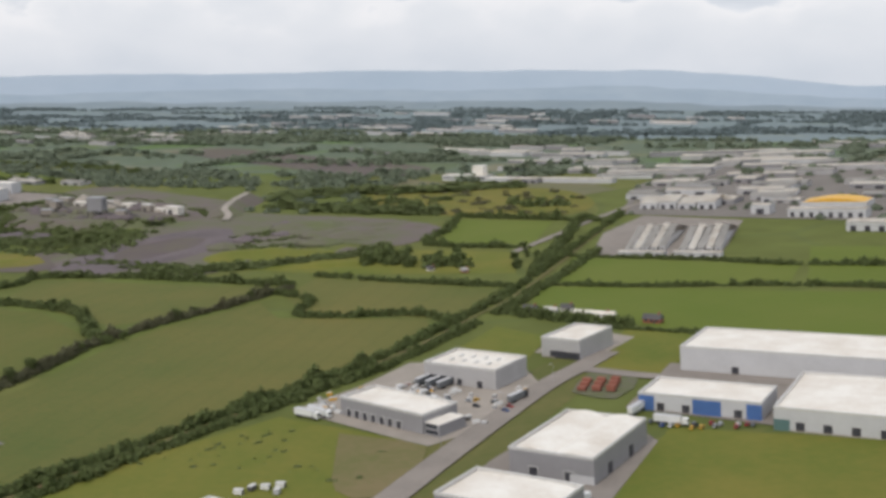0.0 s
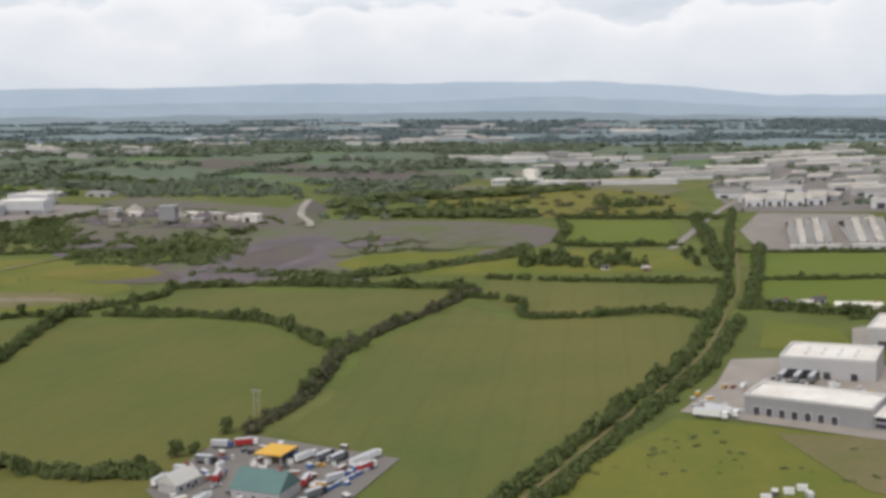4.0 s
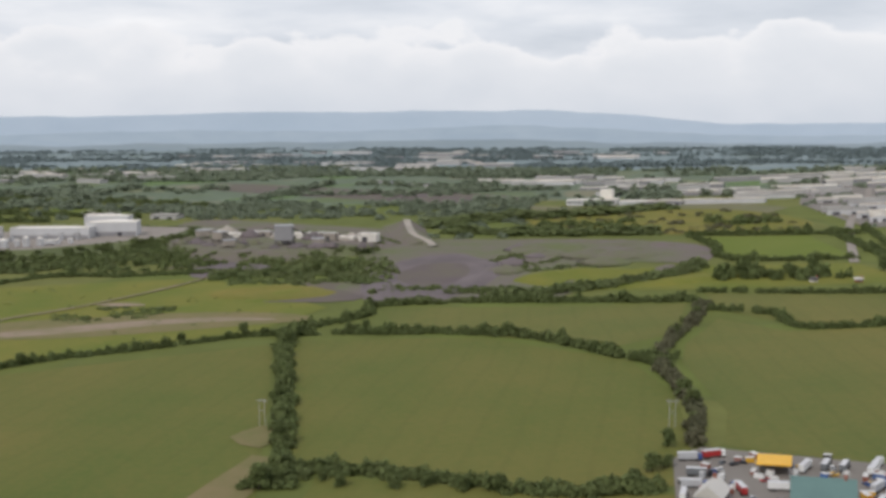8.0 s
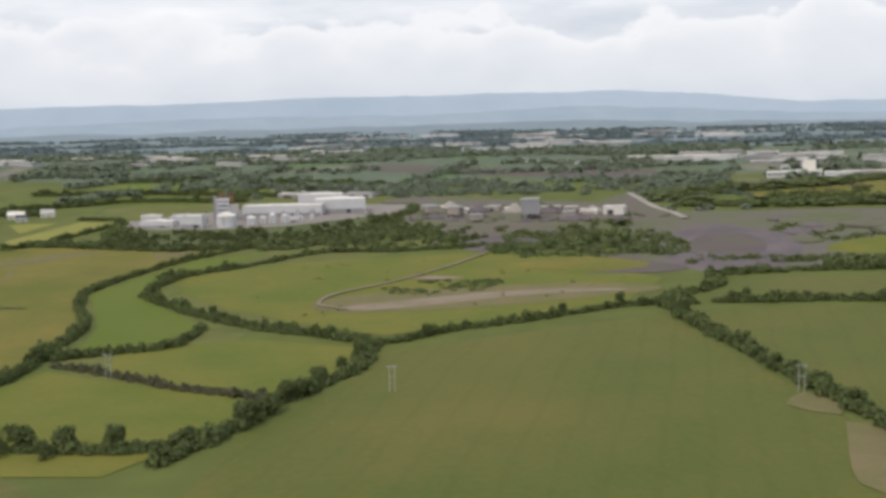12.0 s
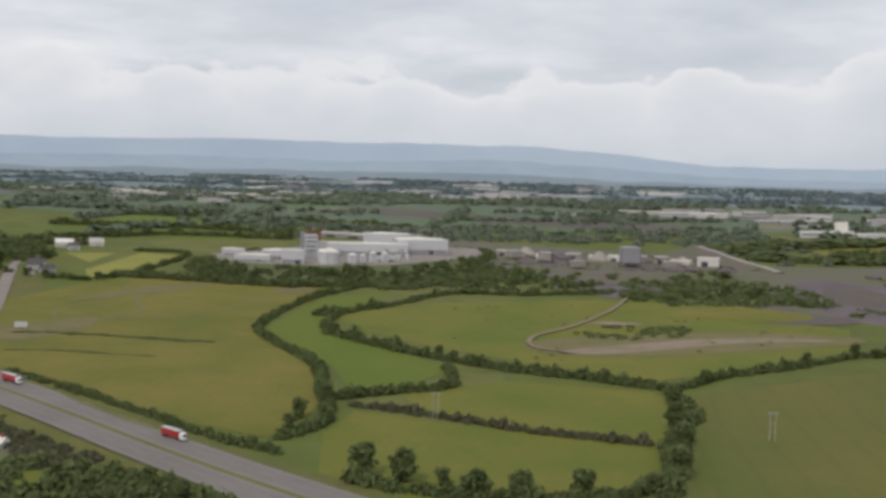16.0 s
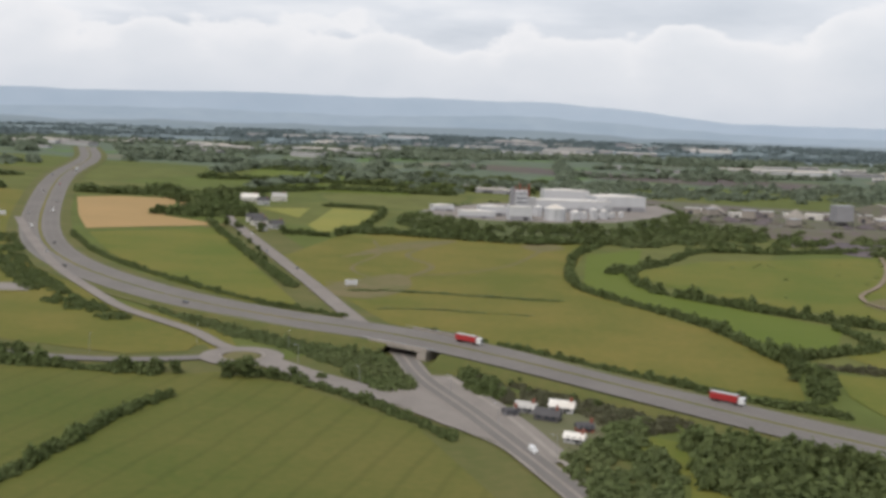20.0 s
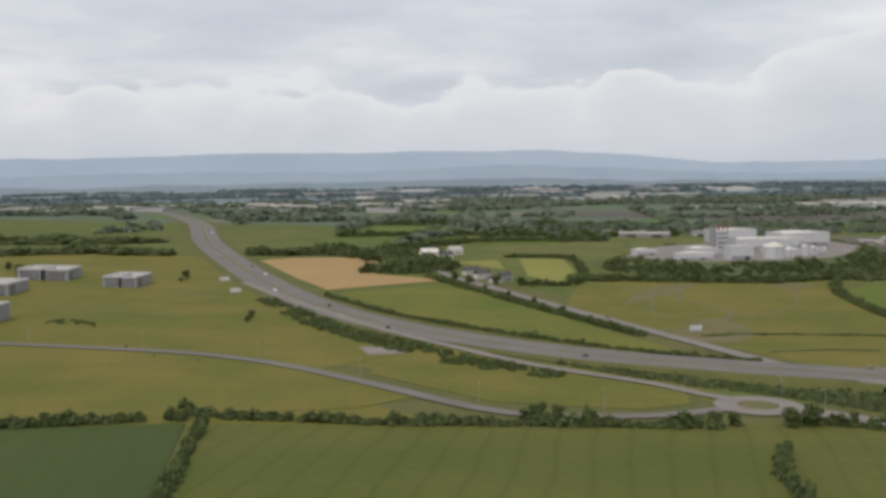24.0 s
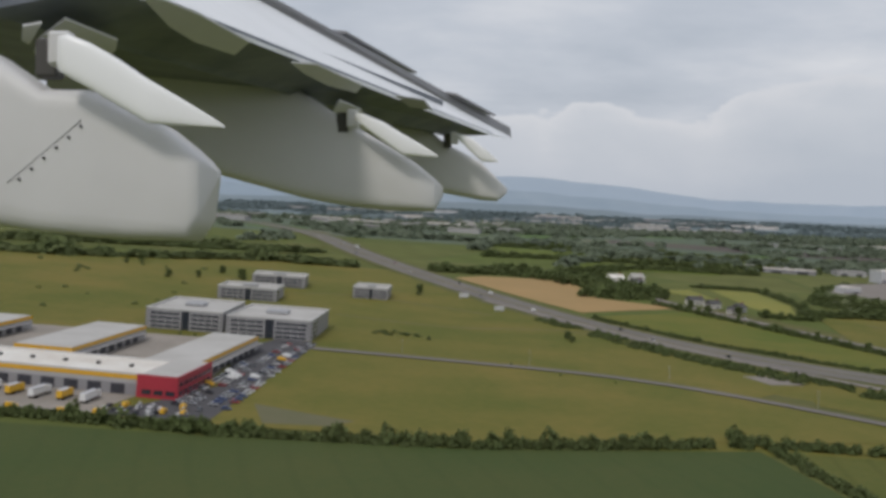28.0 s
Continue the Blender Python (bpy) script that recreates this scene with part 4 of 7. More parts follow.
# several farther belts wear paler scrub leaves as a colour stand-in for haze
HEDGES = (
    ("thick hedge round the quarry fields", [(-504, 338), (-491, 354), (-461, 374), (-429, 398), (-410, 404)], 4.2, 3.0, "leaf"),
    ("dark hedge with tall bushes", [(-410, 404), (-364, 405), (-325, 402), (-296, 386), (-269, 354), (-256, 344)], 4.2, 3.0, "leaf"),
    ("dense hedge across the crop fields", [(-408, 398), (-396, 352), (-382, 306), (-365, 245), (-356, 215)], 4.2, 3.2, "leaf"),
    ("hedge with brown patches", [(-229, 459), (-241, 412), (-250, 385), (-258, 345), (-254, 310), (-252, 280), (-256, 248)], 4.0, 2.6, "leaf_brown"),
    ("low hedge below the crop field", [(-365, 214), (-352, 228), (-322, 222), (-294, 213), (-268, 214)], 3.8, 2.8, "leaf"),
    ("overgrown hedge under the quarry", [(-408, 412), (-384, 445), (-384, 468), (-334, 476), (-285, 472), (-233, 466)], 3.8, 3.0, "leaf"),
    ("wavy hedge between olive fields", [(-230, 445), (-206, 432), (-198, 402), (-170, 402), (-143, 406), (-124, 390)], 3.6, 2.4, "leaf"),
    ("hedge above the pale field", [(-228, 490), (-180, 478), (-120, 466)], 3.2, 2.4, "leaf"),
    ("thick roadside hedge along the lane", [(-100, 700), (-110, 560), (-117, 450), (-124, 404), (-137, 330), (-155, 275), (-178, 206), (-205, 130)], 3.2, 2.6, "leaf"),
    ("roadside hedge along the lane", [(-94, 560), (-104, 460), (-112, 410)], 3.0, 3.0, "leaf"),
    ("bushy hedge edging the lane", [(-114, 400), (-127, 330), (-144.5, 280), (-167, 212), (-190, 140)], 3.0, 2.4, "leaf"),
    ("trimmed hedge between bright pastures", [(-102, 472), (-60, 466), (5, 466), (80, 452)], 2.6, 2.0, "leaf"),
    ("field hedge by the tank depot", [(-106, 546), (-40, 532), (10, 514), (80, 506)], 2.6, 2.4, "leaf"),
    ("low hedge behind the warehouses", [(-76, 388), (-50, 384), (-26, 378), (30, 366)], 2.0, 1.6, "leaf"),
    ("hedge along the sand meadow", [(-648, 422), (-591, 372), (-546, 348), (-517, 334), (-504, 338)], 4.2, 3.2, "leaf"),
    ("hedge dropping to the near field", [(-514, 330), (-511, 298), (-518, 271), (-525, 252), (-528, 226), (-536, 200)], 4.6, 3.4, "leaf"),
    ("hedge of the winding pasture", [(-640, 600), (-656, 560), (-672, 518), (-680, 440), (-668, 402), (-640, 355), (-630, 312), (-622, 272), (-630, 250)], 4.4, 3.2, "leaf"),
    ("curving hedge inside the winding pasture", [(-636, 500), (-650, 470), (-646, 424), (-616, 394), (-590, 372), (-566, 356), (-548, 348)], 4.2, 3.4, "leaf"),
    ("hedge between the paddocks", [(-625, 300), (-606, 312), (-588, 325), (-590, 356)], 4.2, 3.2, "leaf"),
    ("broken hedge of the paddocks", [(-616, 292), (-593, 283), (-576, 275), (-560, 266), (-530, 258)], 3.0, 2.0, "leaf_brown"),
    ("hedge below the paddocks", [(-606, 214), (-581, 207), (-548, 208), (-530, 222)], 4.6, 3.2, "leaf"),
    ("hedge along the hay field", [(-884, 592), (-845, 502), (-806, 414), (-797, 394)], 3.0, 2.4, "leaf"),
    ("low hedge along the motorway verge", [(-935, 512), (-897, 452), (-850, 400), (-800, 356), (-768, 338)], 2.0, 1.8, "leaf"),
    ("clipped hedge along the motorway verge", [(-738, 318), (-694, 286), (-650, 250), (-628, 236)], 2.2, 2.0, "leaf"),
    ("long hedge above the crop field", [(-945, 262), (-934, 257), (-896, 251), (-850, 249), (-808, 246)], 3.0, 2.4, "leaf"),
    ("low hedge along the link road", [(-785, 253), (-768, 245), (-750, 230), (-734, 213), (-726, 203)], 2.2, 1.8, "leaf"),
    ("dense dark hedge below the depot", [(-1240, 240), (-1125, 243), (-1078, 238), (-1059, 237)], 3.4, 2.6, "leaf"),
    ("dense dark hedge below the meadow", [(-1059, 237), (-1025, 238), (-992, 243), (-944, 254)], 4.2, 3.0, "leaf"),
    ("hedge running down between crop fields", [(-938, 254), (-935, 220), (-931, 180), (-928, 120)], 3.6, 2.6, "leaf"),
    ("isolated hedge stub in the crop", [(-812, 150), (-806, 184), (-803, 206), (-797, 224)], 2.8, 1.9, "leaf"),
    ("tree belt below the chemical works", [(-800, 580), (-765, 575), (-722, 567), (-690, 566), (-650, 582), (-612, 618), (-576, 668)], 3.6, 6.0, "leaf"),
    ("wood edge beside the sand meadow", [(-660, 470), (-630, 505), (-600, 556), (-557, 560), (-510, 575), (-470, 580)], 3.6, 4.5, "leaf"),
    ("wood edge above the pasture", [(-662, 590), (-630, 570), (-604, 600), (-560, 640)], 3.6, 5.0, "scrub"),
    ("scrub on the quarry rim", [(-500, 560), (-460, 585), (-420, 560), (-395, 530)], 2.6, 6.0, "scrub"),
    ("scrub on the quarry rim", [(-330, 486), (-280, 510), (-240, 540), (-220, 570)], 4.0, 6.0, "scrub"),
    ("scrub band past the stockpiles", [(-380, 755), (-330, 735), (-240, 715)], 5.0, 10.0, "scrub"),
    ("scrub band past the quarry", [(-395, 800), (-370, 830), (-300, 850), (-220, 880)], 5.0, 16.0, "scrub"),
    ("hedge by the small bright pasture", [(-212, 690), (-204, 640), (-200, 588), (-136, 574)], 3.5, 3.0, "leaf"),
    ("tall hedge behind the small pasture", [(-215, 700), (-140, 680), (-110, 672)], 4.0, 3.0, "leaf"),
    ("belt of scrub along the lane", [(-124, 690), (-120, 600), (-118, 540), (-116, 500)], 3.0, 3.6, "leaf"),
    ("meadow hedge past the hamlet", [(-1010, 705), (-960, 712), (-915, 720), (-880, 720)], 4.5, 6.0, "leaf"),
    ("meadow hedge by the yellow field", [(-832, 560), (-806, 556), (-792, 600), (-790, 690), (-830, 700)], 4.0, 3.6, "leaf"),
    ("far dark hedge between fields", [(-922, 735), (-880, 780), (-839, 815), (-745, 820)], 4.5, 5.0, "leaf"),
    ("far dark hedge between fields", [(-960, 860), (-870, 880), (-760, 870), (-680, 860)], 4.5, 5.0, "leaf"),
    ("far dark hedge between fields", [(-960, 1010), (-860, 1010), (-740, 1000), (-660, 980)], 4.5, 5.0, "leaf"),
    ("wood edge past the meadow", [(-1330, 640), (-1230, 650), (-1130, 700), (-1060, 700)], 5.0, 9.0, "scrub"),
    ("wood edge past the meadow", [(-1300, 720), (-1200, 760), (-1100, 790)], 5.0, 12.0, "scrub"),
    ("rushes along a drain in the meadow", [(-774, 392), (-756, 396), (-723, 394), (-706, 392), (-689, 391)], 0.7, 2.4, "scrub"),
    ("rushes along a drain in the meadow", [(-758, 357), (-738, 360), (-702, 357)], 0.5, 1.8, "scrub"),
)
for label, pts, height, width, kind in HEDGES:
    slim = pts[0][0] < -500 and width < 5 and height > 3.5
    hedge(label, pts, height * (0.8 if slim else 1), width * (0.75 if slim else 1), 0.06, kind, 1.5 if width < 5 else 1.2)


def tree(seed, height, spread, mat="leaf2"):
    """A broadleaf tree: tapered trunk, limbs and a crown of leaf clumps with gaps."""
    ob = thing("tree", 0, -3000, 0, "leafy broadleaf tree with a dark uneven crown", "tree", "hedgerow trees")
    bm = bmesh.new()
    cylinder(bm, 0, 0, 0, height * 0.5, height * 0.035, height * 0.02, 7)
    part("trunk", bm, M["bark"], ob)
    g = np.random.default_rng(seed)
    for k in range(3):
        limb = bmesh.new()
        a = 2.1 * k + g.random()
        bmesh.ops.create_cone(limb, cap_ends=True, segments=5, radius1=height * 0.016, radius2=height * 0.006, depth=height * 0.4,
                              matrix=pose(math.sin(a) * spread * 0.28, -math.cos(a) * spread * 0.28, height * 0.52, math.degrees(0.7), 0, math.degrees(a)))
        part("limb", limb, M["bark"], ob)
    quads = []
    for k in range(13):
        up = g.random()
        a, r = g.random() * 6.28, spread * (0.10 + 0.52 * g.random()) * (1.0 - 0.45 * up)
        z = height * (0.10 + 0.58 * up)
        c = leaf_cloud(52, (spread * (0.34 + 0.2 * g.random()), spread * (0.34 + 0.2 * g.random()), height * 0.24), height * 0.055, seed * 20 + k, 0.72)
        quads.append(c + np.array([math.cos(a) * r, math.sin(a) * r, z - 0.0]))
    crown = new("crown", quad_mesh("crown", np.concatenate(quads), M[mat]))
    crown.parent = ob
    return ob


TREES = [tree(3, 6.0, 3.2), tree(4, 7.0, 3.6), tree(5, 5.0, 3.0), tree(6, 8.0, 4.0, "leaf"), tree(8, 4.0, 2.6, "scrub")]


def plant(x, y, k=None, size=1.0):
    src = TREES[int(rng.integers(0, len(TREES))) if k is None else k]
    src_copy = copy_thing(src, pose(x, y, gz(y) - 0.05, 0, 0, float(rng.random() * 360)))
    s = size * (0.85 + 0.3 * float(rng.random()))
    src_copy.scale = (s, s, s * (0.9 + 0.2 * float(rng.random())))
    return src_copy


def plant_along(pts, n, spread=2.0, size=1.0, k=None):
    line = smooth_line(pts, 2.0)
    n = max(2, int(n * 0.54))
    for i in range(n):
        v = line[min(len(line) - 1, int((i + float(rng.random())) / n * len(line)))]
        plant(v.x + float(rng.normal()) * spread, v.y + float(rng.normal()) * spread, k, size)


plant_along([(-793, 254), (-770, 250)], 4, 0.8, 0.75)
plant_along([(-855, 256), (-845, 258)], 3, 0.8, 0.7)
plant_along([(-826, 254), (-805, 253)], 5, 0.8, 0.6)
plant_along([(-604, 219), (-560, 208), (-530, 222), (-518, 270)], 34, 2.0, 1.15)
plant_along([(-664, 176), (-650, 200), (-634, 198)], 16, 4.0, 0.8)
plant_along([(-585, 205), (-560, 200)], 5, 2.0, 0.9)
plant_along([(-625, 300), (-632, 250)], 10, 2.0, 0.9)
plant_along([(-922, 622), (-890, 618), (-872, 636), (-905, 670), (-935, 720)], 46, 9.0, 1.15)
plant_along([(-872, 580), (-840, 560), (-810, 556), (-790, 560)], 22, 6.0, 0.8)
plant_along([(-862, 560), (-835, 500), (-800, 400)], 12, 1.5, 0.6)
plant_along([(-215, 540), (-190, 530), (-160, 526)], 30, 7.0, 1.1)
plant_along([(-134, 545), (-128, 500)], 10, 4.0, 0.9)
plant_along([(-108, 412), (-90, 402), (-60, 388)], 14, 1.5, 0.6)
plant_along([(-260, 250), (-268, 225), (-276, 214)], 8, 1.6, 0.8)
plant_along([(-254, 300), (-252, 270)], 6, 1.6, 0.8)
plant_along([(-362, 214), (-352, 222)], 6, 0.8, 0.9)
plant_along([(-360, 222), (-300, 212)], 16, 1.4, 0.8)
plant_along([(-410, 402), (-366, 250)], 18, 1.2, 0.8)
plant_along([(-500, 342), (-430, 398), (-325, 402), (-262, 350)], 26, 1.2, 0.8)
plant_along([(-229, 459), (-250, 385), (-256, 320)], 16, 1.4, 0.8)
plant_along([(-514, 320), (-522, 260), (-534, 205)], 20, 1.6, 1.0)
plant_along([(-648, 424), (-560, 356)], 12, 2.5, 0.7)
plant_along([(-760, 244), (-752, 262), (-756, 274)], 16, 4.5, 0.55, 4)
plant_along([(-724, 262), (-700, 246), (-684, 236)], 18, 3.5, 0.55)
plant_along([(-905, 250), (-885, 251)], 5, 1.2, 0.6)
plant_along([(-1050, 236), (-960, 248)], 8, 0.8, 0.5)
plant_along([(-1042, 566), (-1000, 560)], 7, 4.0, 0.7)
plant_along([(-1020, 420), (-1030, 415)], 4, 3.0, 0.5, 4)
plant_along([(-965, 440), (-955, 425)], 5, 3.0, 0.6)
plant_along([(-1180, 560), (-1130, 600), (-1220, 620)], 22, 22.0, 0.8)
plant_along([(-1000, 360), (-940, 335)], 7, 5.0, 0.3, 4)
plant_along([(-480, 560), (-420, 575)], 18, 8.0, 0.8)
plant_along([(-610, 590), (-560, 620), (-555, 650)], 20, 9.0, 0.7)
plant_along([(-660, 606), (-600, 636)], 14, 4.0, 0.8)
plant_along([(-790, 582), (-700, 590)], 14, 3.0, 0.7)
plant_along([(-110, 560), (-120, 430), (-152, 280), (-190, 150)], 20, 1.2, 0.5)
plant_along([(-120, 690), (-114, 560)], 16, 3.0, 0.6)
plant_along([(-1120, 392), (-1090, 375)], 6, 3.0, 0.4, 4)


def far_woods(label, mat, count, near, far, kinds):
    """Scattered woods and hedgerow lines over the plain, too far to tell one tree from the next."""
    spots = []
    for k in range(count):
        x, y = rng.uniform(-2700, 1500), near + (far - near) * rng.random() ** 1.3
        ang, length = rng.choice([0.1, 1.4, 0.25, -0.15]) + rng.normal() * 0.15, rng.uniform(60, 330)
        n = int(length / 7)
        wide = 4 if rng.random() < 0.7 else 24
        for i in range(n):
            s = (i / n - 0.5) * length
            px, py = x + math.cos(ang) * s + rng.normal() * wide, y + math.sin(ang) * s + rng.normal() * wide
            if -340 < px < 170 and 880 < py < 1300 and rng.random() < 0.6:
                continue
            if abs(px + 1120 + (py - 1010) * 0.4) < 45 and py < 1400:
                continue
            h = 3.5 + 3.5 * rng.random()
            spots.append((px, py, gz(py) + h * 0.2, 4 + 4 * rng.random(), h))
    tagged(new("far_woodland", quad_mesh("far_woodland", clumps_at(spots, kinds), M[mat])), label, "woodland", kind="stuff")


# both leaf colours hold painted haze, the farther one bluer
far_woods("distant hedgerows and copses over the plain", "hazed_leaf", 210, 930, 1800, FAR_CLUMPS)
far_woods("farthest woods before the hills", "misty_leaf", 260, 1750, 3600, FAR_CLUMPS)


def scrub_patch(label, x0, y0, x1, y1, n, r, h, mat="scrub"):
    spots = []
    for _ in range(n):
        x, y = rng.uniform(x0, x1), rng.uniform(y0, y1)
        if noise.noise((x * 0.02, y * 0.02, 5)) < -0.05 or min(abs(x + 412 + (y - 735) * 0.41), abs(x + 430 + (y - 735) * 0.36)) < 20:
            continue
        k = 0.5 + rng.random()
        spots.append((x, y, gz(y), r * k, h * k))
    tagged(new("scrub", quad_mesh("scrub", clumps_at(spots), M[mat])), label, "scrub", kind="stuff")


scrub_patch("tangled scrub between quarry and works", -600, 590, -510, 700, 156, 3.0, 3.5, "leaf")
scrub_patch("green scrub on the quarry edge", -500, 545, -390, 620, 156, 3.0, 3.2)
scrub_patch("thickets beyond the crushing plant", -640, 860, -330, 1000, 252, 5.0, 5.0, "hazed_leaf")
scrub_patch("thickets beside the lane", -330, 745, -120, 790, 110, 4.0, 4.0, "leaf")
scrub_patch("bushes in the wide meadow", -1240, 420, -1130, 620, 36, 1.6, 1.5)


def inside(x, y, poly):
    hit = False
    for (ax, ay), (bx, by) in zip(poly, poly[1:] + poly[:1]):
        if (ay > y) != (by > y) and x < (bx - ax) * (y - ay) / (by - ay) + ax:
            hit = not hit
    return hit


def thicket(label, poly, n, r, h, mat="leaf", keep=-1.0):
    """Bushes crowding a patch of ground."""
    xs, ys = [p[0] for p in poly], [p[1] for p in poly]
    spots = []
    while len(spots) < n:
        x, y = rng.uniform(min(xs), max(xs)), rng.uniform(min(ys), max(ys))
        k = 0.55 + 0.8 * rng.random()
        if not inside(x, y, poly):
            continue
        n -= 1
        if noise.noise((x * 0.05, y * 0.05, 11)) < keep:
            continue
        spots.append((x, y, gz(y) + bank(x, y) * 0.0 + 0.1, r * k, h * k))
        n += 1
    tagged(new("scrub", quad_mesh("scrub", clumps_at(spots), M[mat])), label, "scrub", kind="stuff")


thicket("leafy thicket beside the underpass", [(-770, 288), (-752, 284), (-746, 272), (-737, 243), (-745, 239), (-757, 255)], 260, 1.4, 1.7, "scrub")
thicket("rough bank between slip road and motorway", [(-838, 338), (-812, 320), (-782, 303), (-768, 290), (-760, 264), (-784, 288), (-800, 298), (-816, 312)], 300, 1.3, 1.0, "scrub")
thicket("dark bushes at the bridge's foot", [(-727, 270), (-716, 258), (-714, 238), (-723, 241)], 90, 1.4, 2.2, "leaf")
thicket("brown-green scrub on the motorway slope", [(-722, 262), (-701, 247), (-676, 229), (-668, 222), (-687, 210), (-693, 225), (-701, 234), (-714, 234)], 330, 1.3, 1.1, "leaf_brown")
thicket("dense wood below the motorway", [(-703, 190), (-688, 218), (-678, 226), (-684, 204), (-677, 190), (-684, 160), (-698, 150)], 200, 1.8, 2.0, "scrub")
thicket("dark wood below the motorway", [(-676, 190), (-672, 214), (-658, 214), (-646, 206), (-630, 192), (-620, 180), (-632, 150), (-670, 150)], 330, 2.3, 3.4, "leaf")
thicket("bushes along the slip road", [(-958, 496), (-920, 425), (-909, 406), (-874, 356), (-838, 316), (-840, 309), (-862, 325), (-884, 345), (-906, 378), (-930, 412), (-966, 492)], 430, 1.5, 1.6, "leaf", -0.35)
thicket("dark copse by the small pasture", [(-216, 545), (-160, 535), (-150, 513), (-182, 513), (-215, 520)], 60, 2.8, 5.5, "leaf", 0.0)
thicket("dense dark wood beside the wheat", [(-930, 612), (-900, 604), (-872, 622), (-868, 650), (-900, 690), (-950, 735), (-968, 728), (-915, 668), (-905, 640)], 300, 3.2, 5.2, "leaf")
thicket("trees round the small houses", [(-112, 410), (-84, 398), (-60, 386), (-52, 392), (-72, 402), (-100, 420)], 70, 2.0, 3.0, "leaf")
thicket("tufts and weeds on the building plot", [(-138, 262), (-92, 246), (-94, 210), (-112, 202), (-170, 155), (-176, 194)], 150, 0.8, 0.25, "scrub", 0.0)
thicket("low bushes in the open meadow", [(-1048, 412), (-1040, 428), (-1018, 424), (-1026, 410)], 30, 1.4, 1.0, "leaf", -0.4)
thicket("dark scrub in the quarry", [(-340, 570), (-288, 560), (-262, 592), (-300, 630), (-345, 640)], 260, 2.0, 1.4, "scrub", 0.05)
thicket("bushes along the quarry's lower edge", [(-400, 500), (-300, 486), (-290, 505), (-330, 512), (-395, 520)], 240, 2.0, 2.0, "leaf", -0.1)
thicket("green scrub between pit and plant", [(-483, 531), (-502, 579), (-483, 619), (-458, 640), (-424, 625), (-408, 545), (-441, 523)], 460, 2.4, 1.7, "scrub", -0.2)
thicket("green scrub round the works", [(-640, 562), (-560, 570), (-520, 590), (-520, 618), (-575, 650), (-570, 690), (-590, 660), (-630, 630), (-680, 590)], 380, 2.6, 1.8, "scrub", 0.02)
thicket("brown scrub past the quarry", [(-320, 745), (-210, 702), (-140, 700), (-130, 770), (-190, 862), (-325, 868)], 198, 3.0, 2.0, "leaf_brown", 0.0)
thicket("green thickets along the haul road", [(-400, 720), (-330, 715), (-320, 860), (-420, 960), (-455, 930), (-420, 830)], 300, 3.5, 3.0, "hazed_leaf", -0.05)
thicket("green thickets past the plant", [(-640, 850), (-480, 870), (-500, 960), (-640, 1000), (-760, 960)], 286, 4.0, 3.6, "hazed_leaf", -0.1)
thicket("dark dip of bushes in the sand meadow", [(-544, 436), (-536, 462), (-486, 468), (-479, 447), (-511, 428)], 150, 1.6, 0.9, "scrub", -0.1)
thicket("tufts over the sand meadow", [(-640, 450), (-606, 515), (-502, 550), (-415, 466), (-514, 355), (-590, 400)], 300, 1.0, 0.5, "scrub", 0.2)
scrub_patch("bushes beyond the works", -800, 840, -560, 1000, 144, 4.0, 4.0, "hazed_leaf")
for x, y, size in ((-802, 248, 0.7), (-788, 247, 0.85), (-782, 247, 0.9), (-775, 247, 0.6), (-852, 255, 0.75), (-846, 254, 0.8), (-815, 246, 0.7), (-807, 247, 0.7)):
    plant(x, y, 2, size * 1.35)

# ---- buildings ----
def local(ob, name, bm, mat, label=""):
    return part(name, bm, mat, ob, label)


def shell(ob, w, d, h, mat, thick=0.3, name="wall"):
    """Four walls with thickness, from the front left corner."""
    local(ob, name, boxes((0, 0, 0, w, thick, h)), mat)
    local(ob, name, boxes((0, d - thick, 0, w, d, h)), mat)
    local(ob, name, boxes((0, thick, 0, thick, d - thick, h)), mat)
    local(ob, name, boxes((w - thick, thick, 0, w, d - thick, h)), mat)


def flat_roof(ob, w, d, h, mat, rim="trim", ridge=0.0, folds=1, lip=0.65):
    """A low roof inside a parapet, in one or more shallow folds."""
    bm = bmesh.new()
    n = folds * 12
    for a, b in ((0.3, d - 0.3),):
        front, back = [], []
        for i in range(n + 1):
            x = 0.3 + (w - 0.6) * i / n
            z = h - 0.15 + ridge * abs(math.sin(math.pi * folds * i / n))
            front.append(bm.verts.new((x, a, z)))
            back.append(bm.verts.new((x, b, z)))
        for i in range(n):
            bm.faces.new((front[i], front[i + 1], back[i + 1], back[i]))
        bm.faces.new([bm.verts.new((0.3, a, h - 0.6))] + front + [bm.verts.new((w - 0.3, a, h - 0.6))])
        bm.faces.new([bm.verts.new((w - 0.3, b, h - 0.6))] + back[::-1] + [bm.verts.new((0.3, b, h - 0.6))])
    bmesh.ops.recalc_face_normals(bm, faces=bm.faces[:])
    roof = local(ob, "roof", bm, mat)
    for s in ((-0.06, -0.06, h, w + 0.06, 0.34, h + lip), (-0.06, d - 0.34, h, w + 0.06, d + 0.06, h + lip), (-0.06, 0.34, h, 0.34, d - 0.34, h + lip), (w - 0.34, 0.34, h, w + 0.06, d - 0.34, h + lip)):
        local(ob, "parapet", boxes(s), M[rim])
    return roof


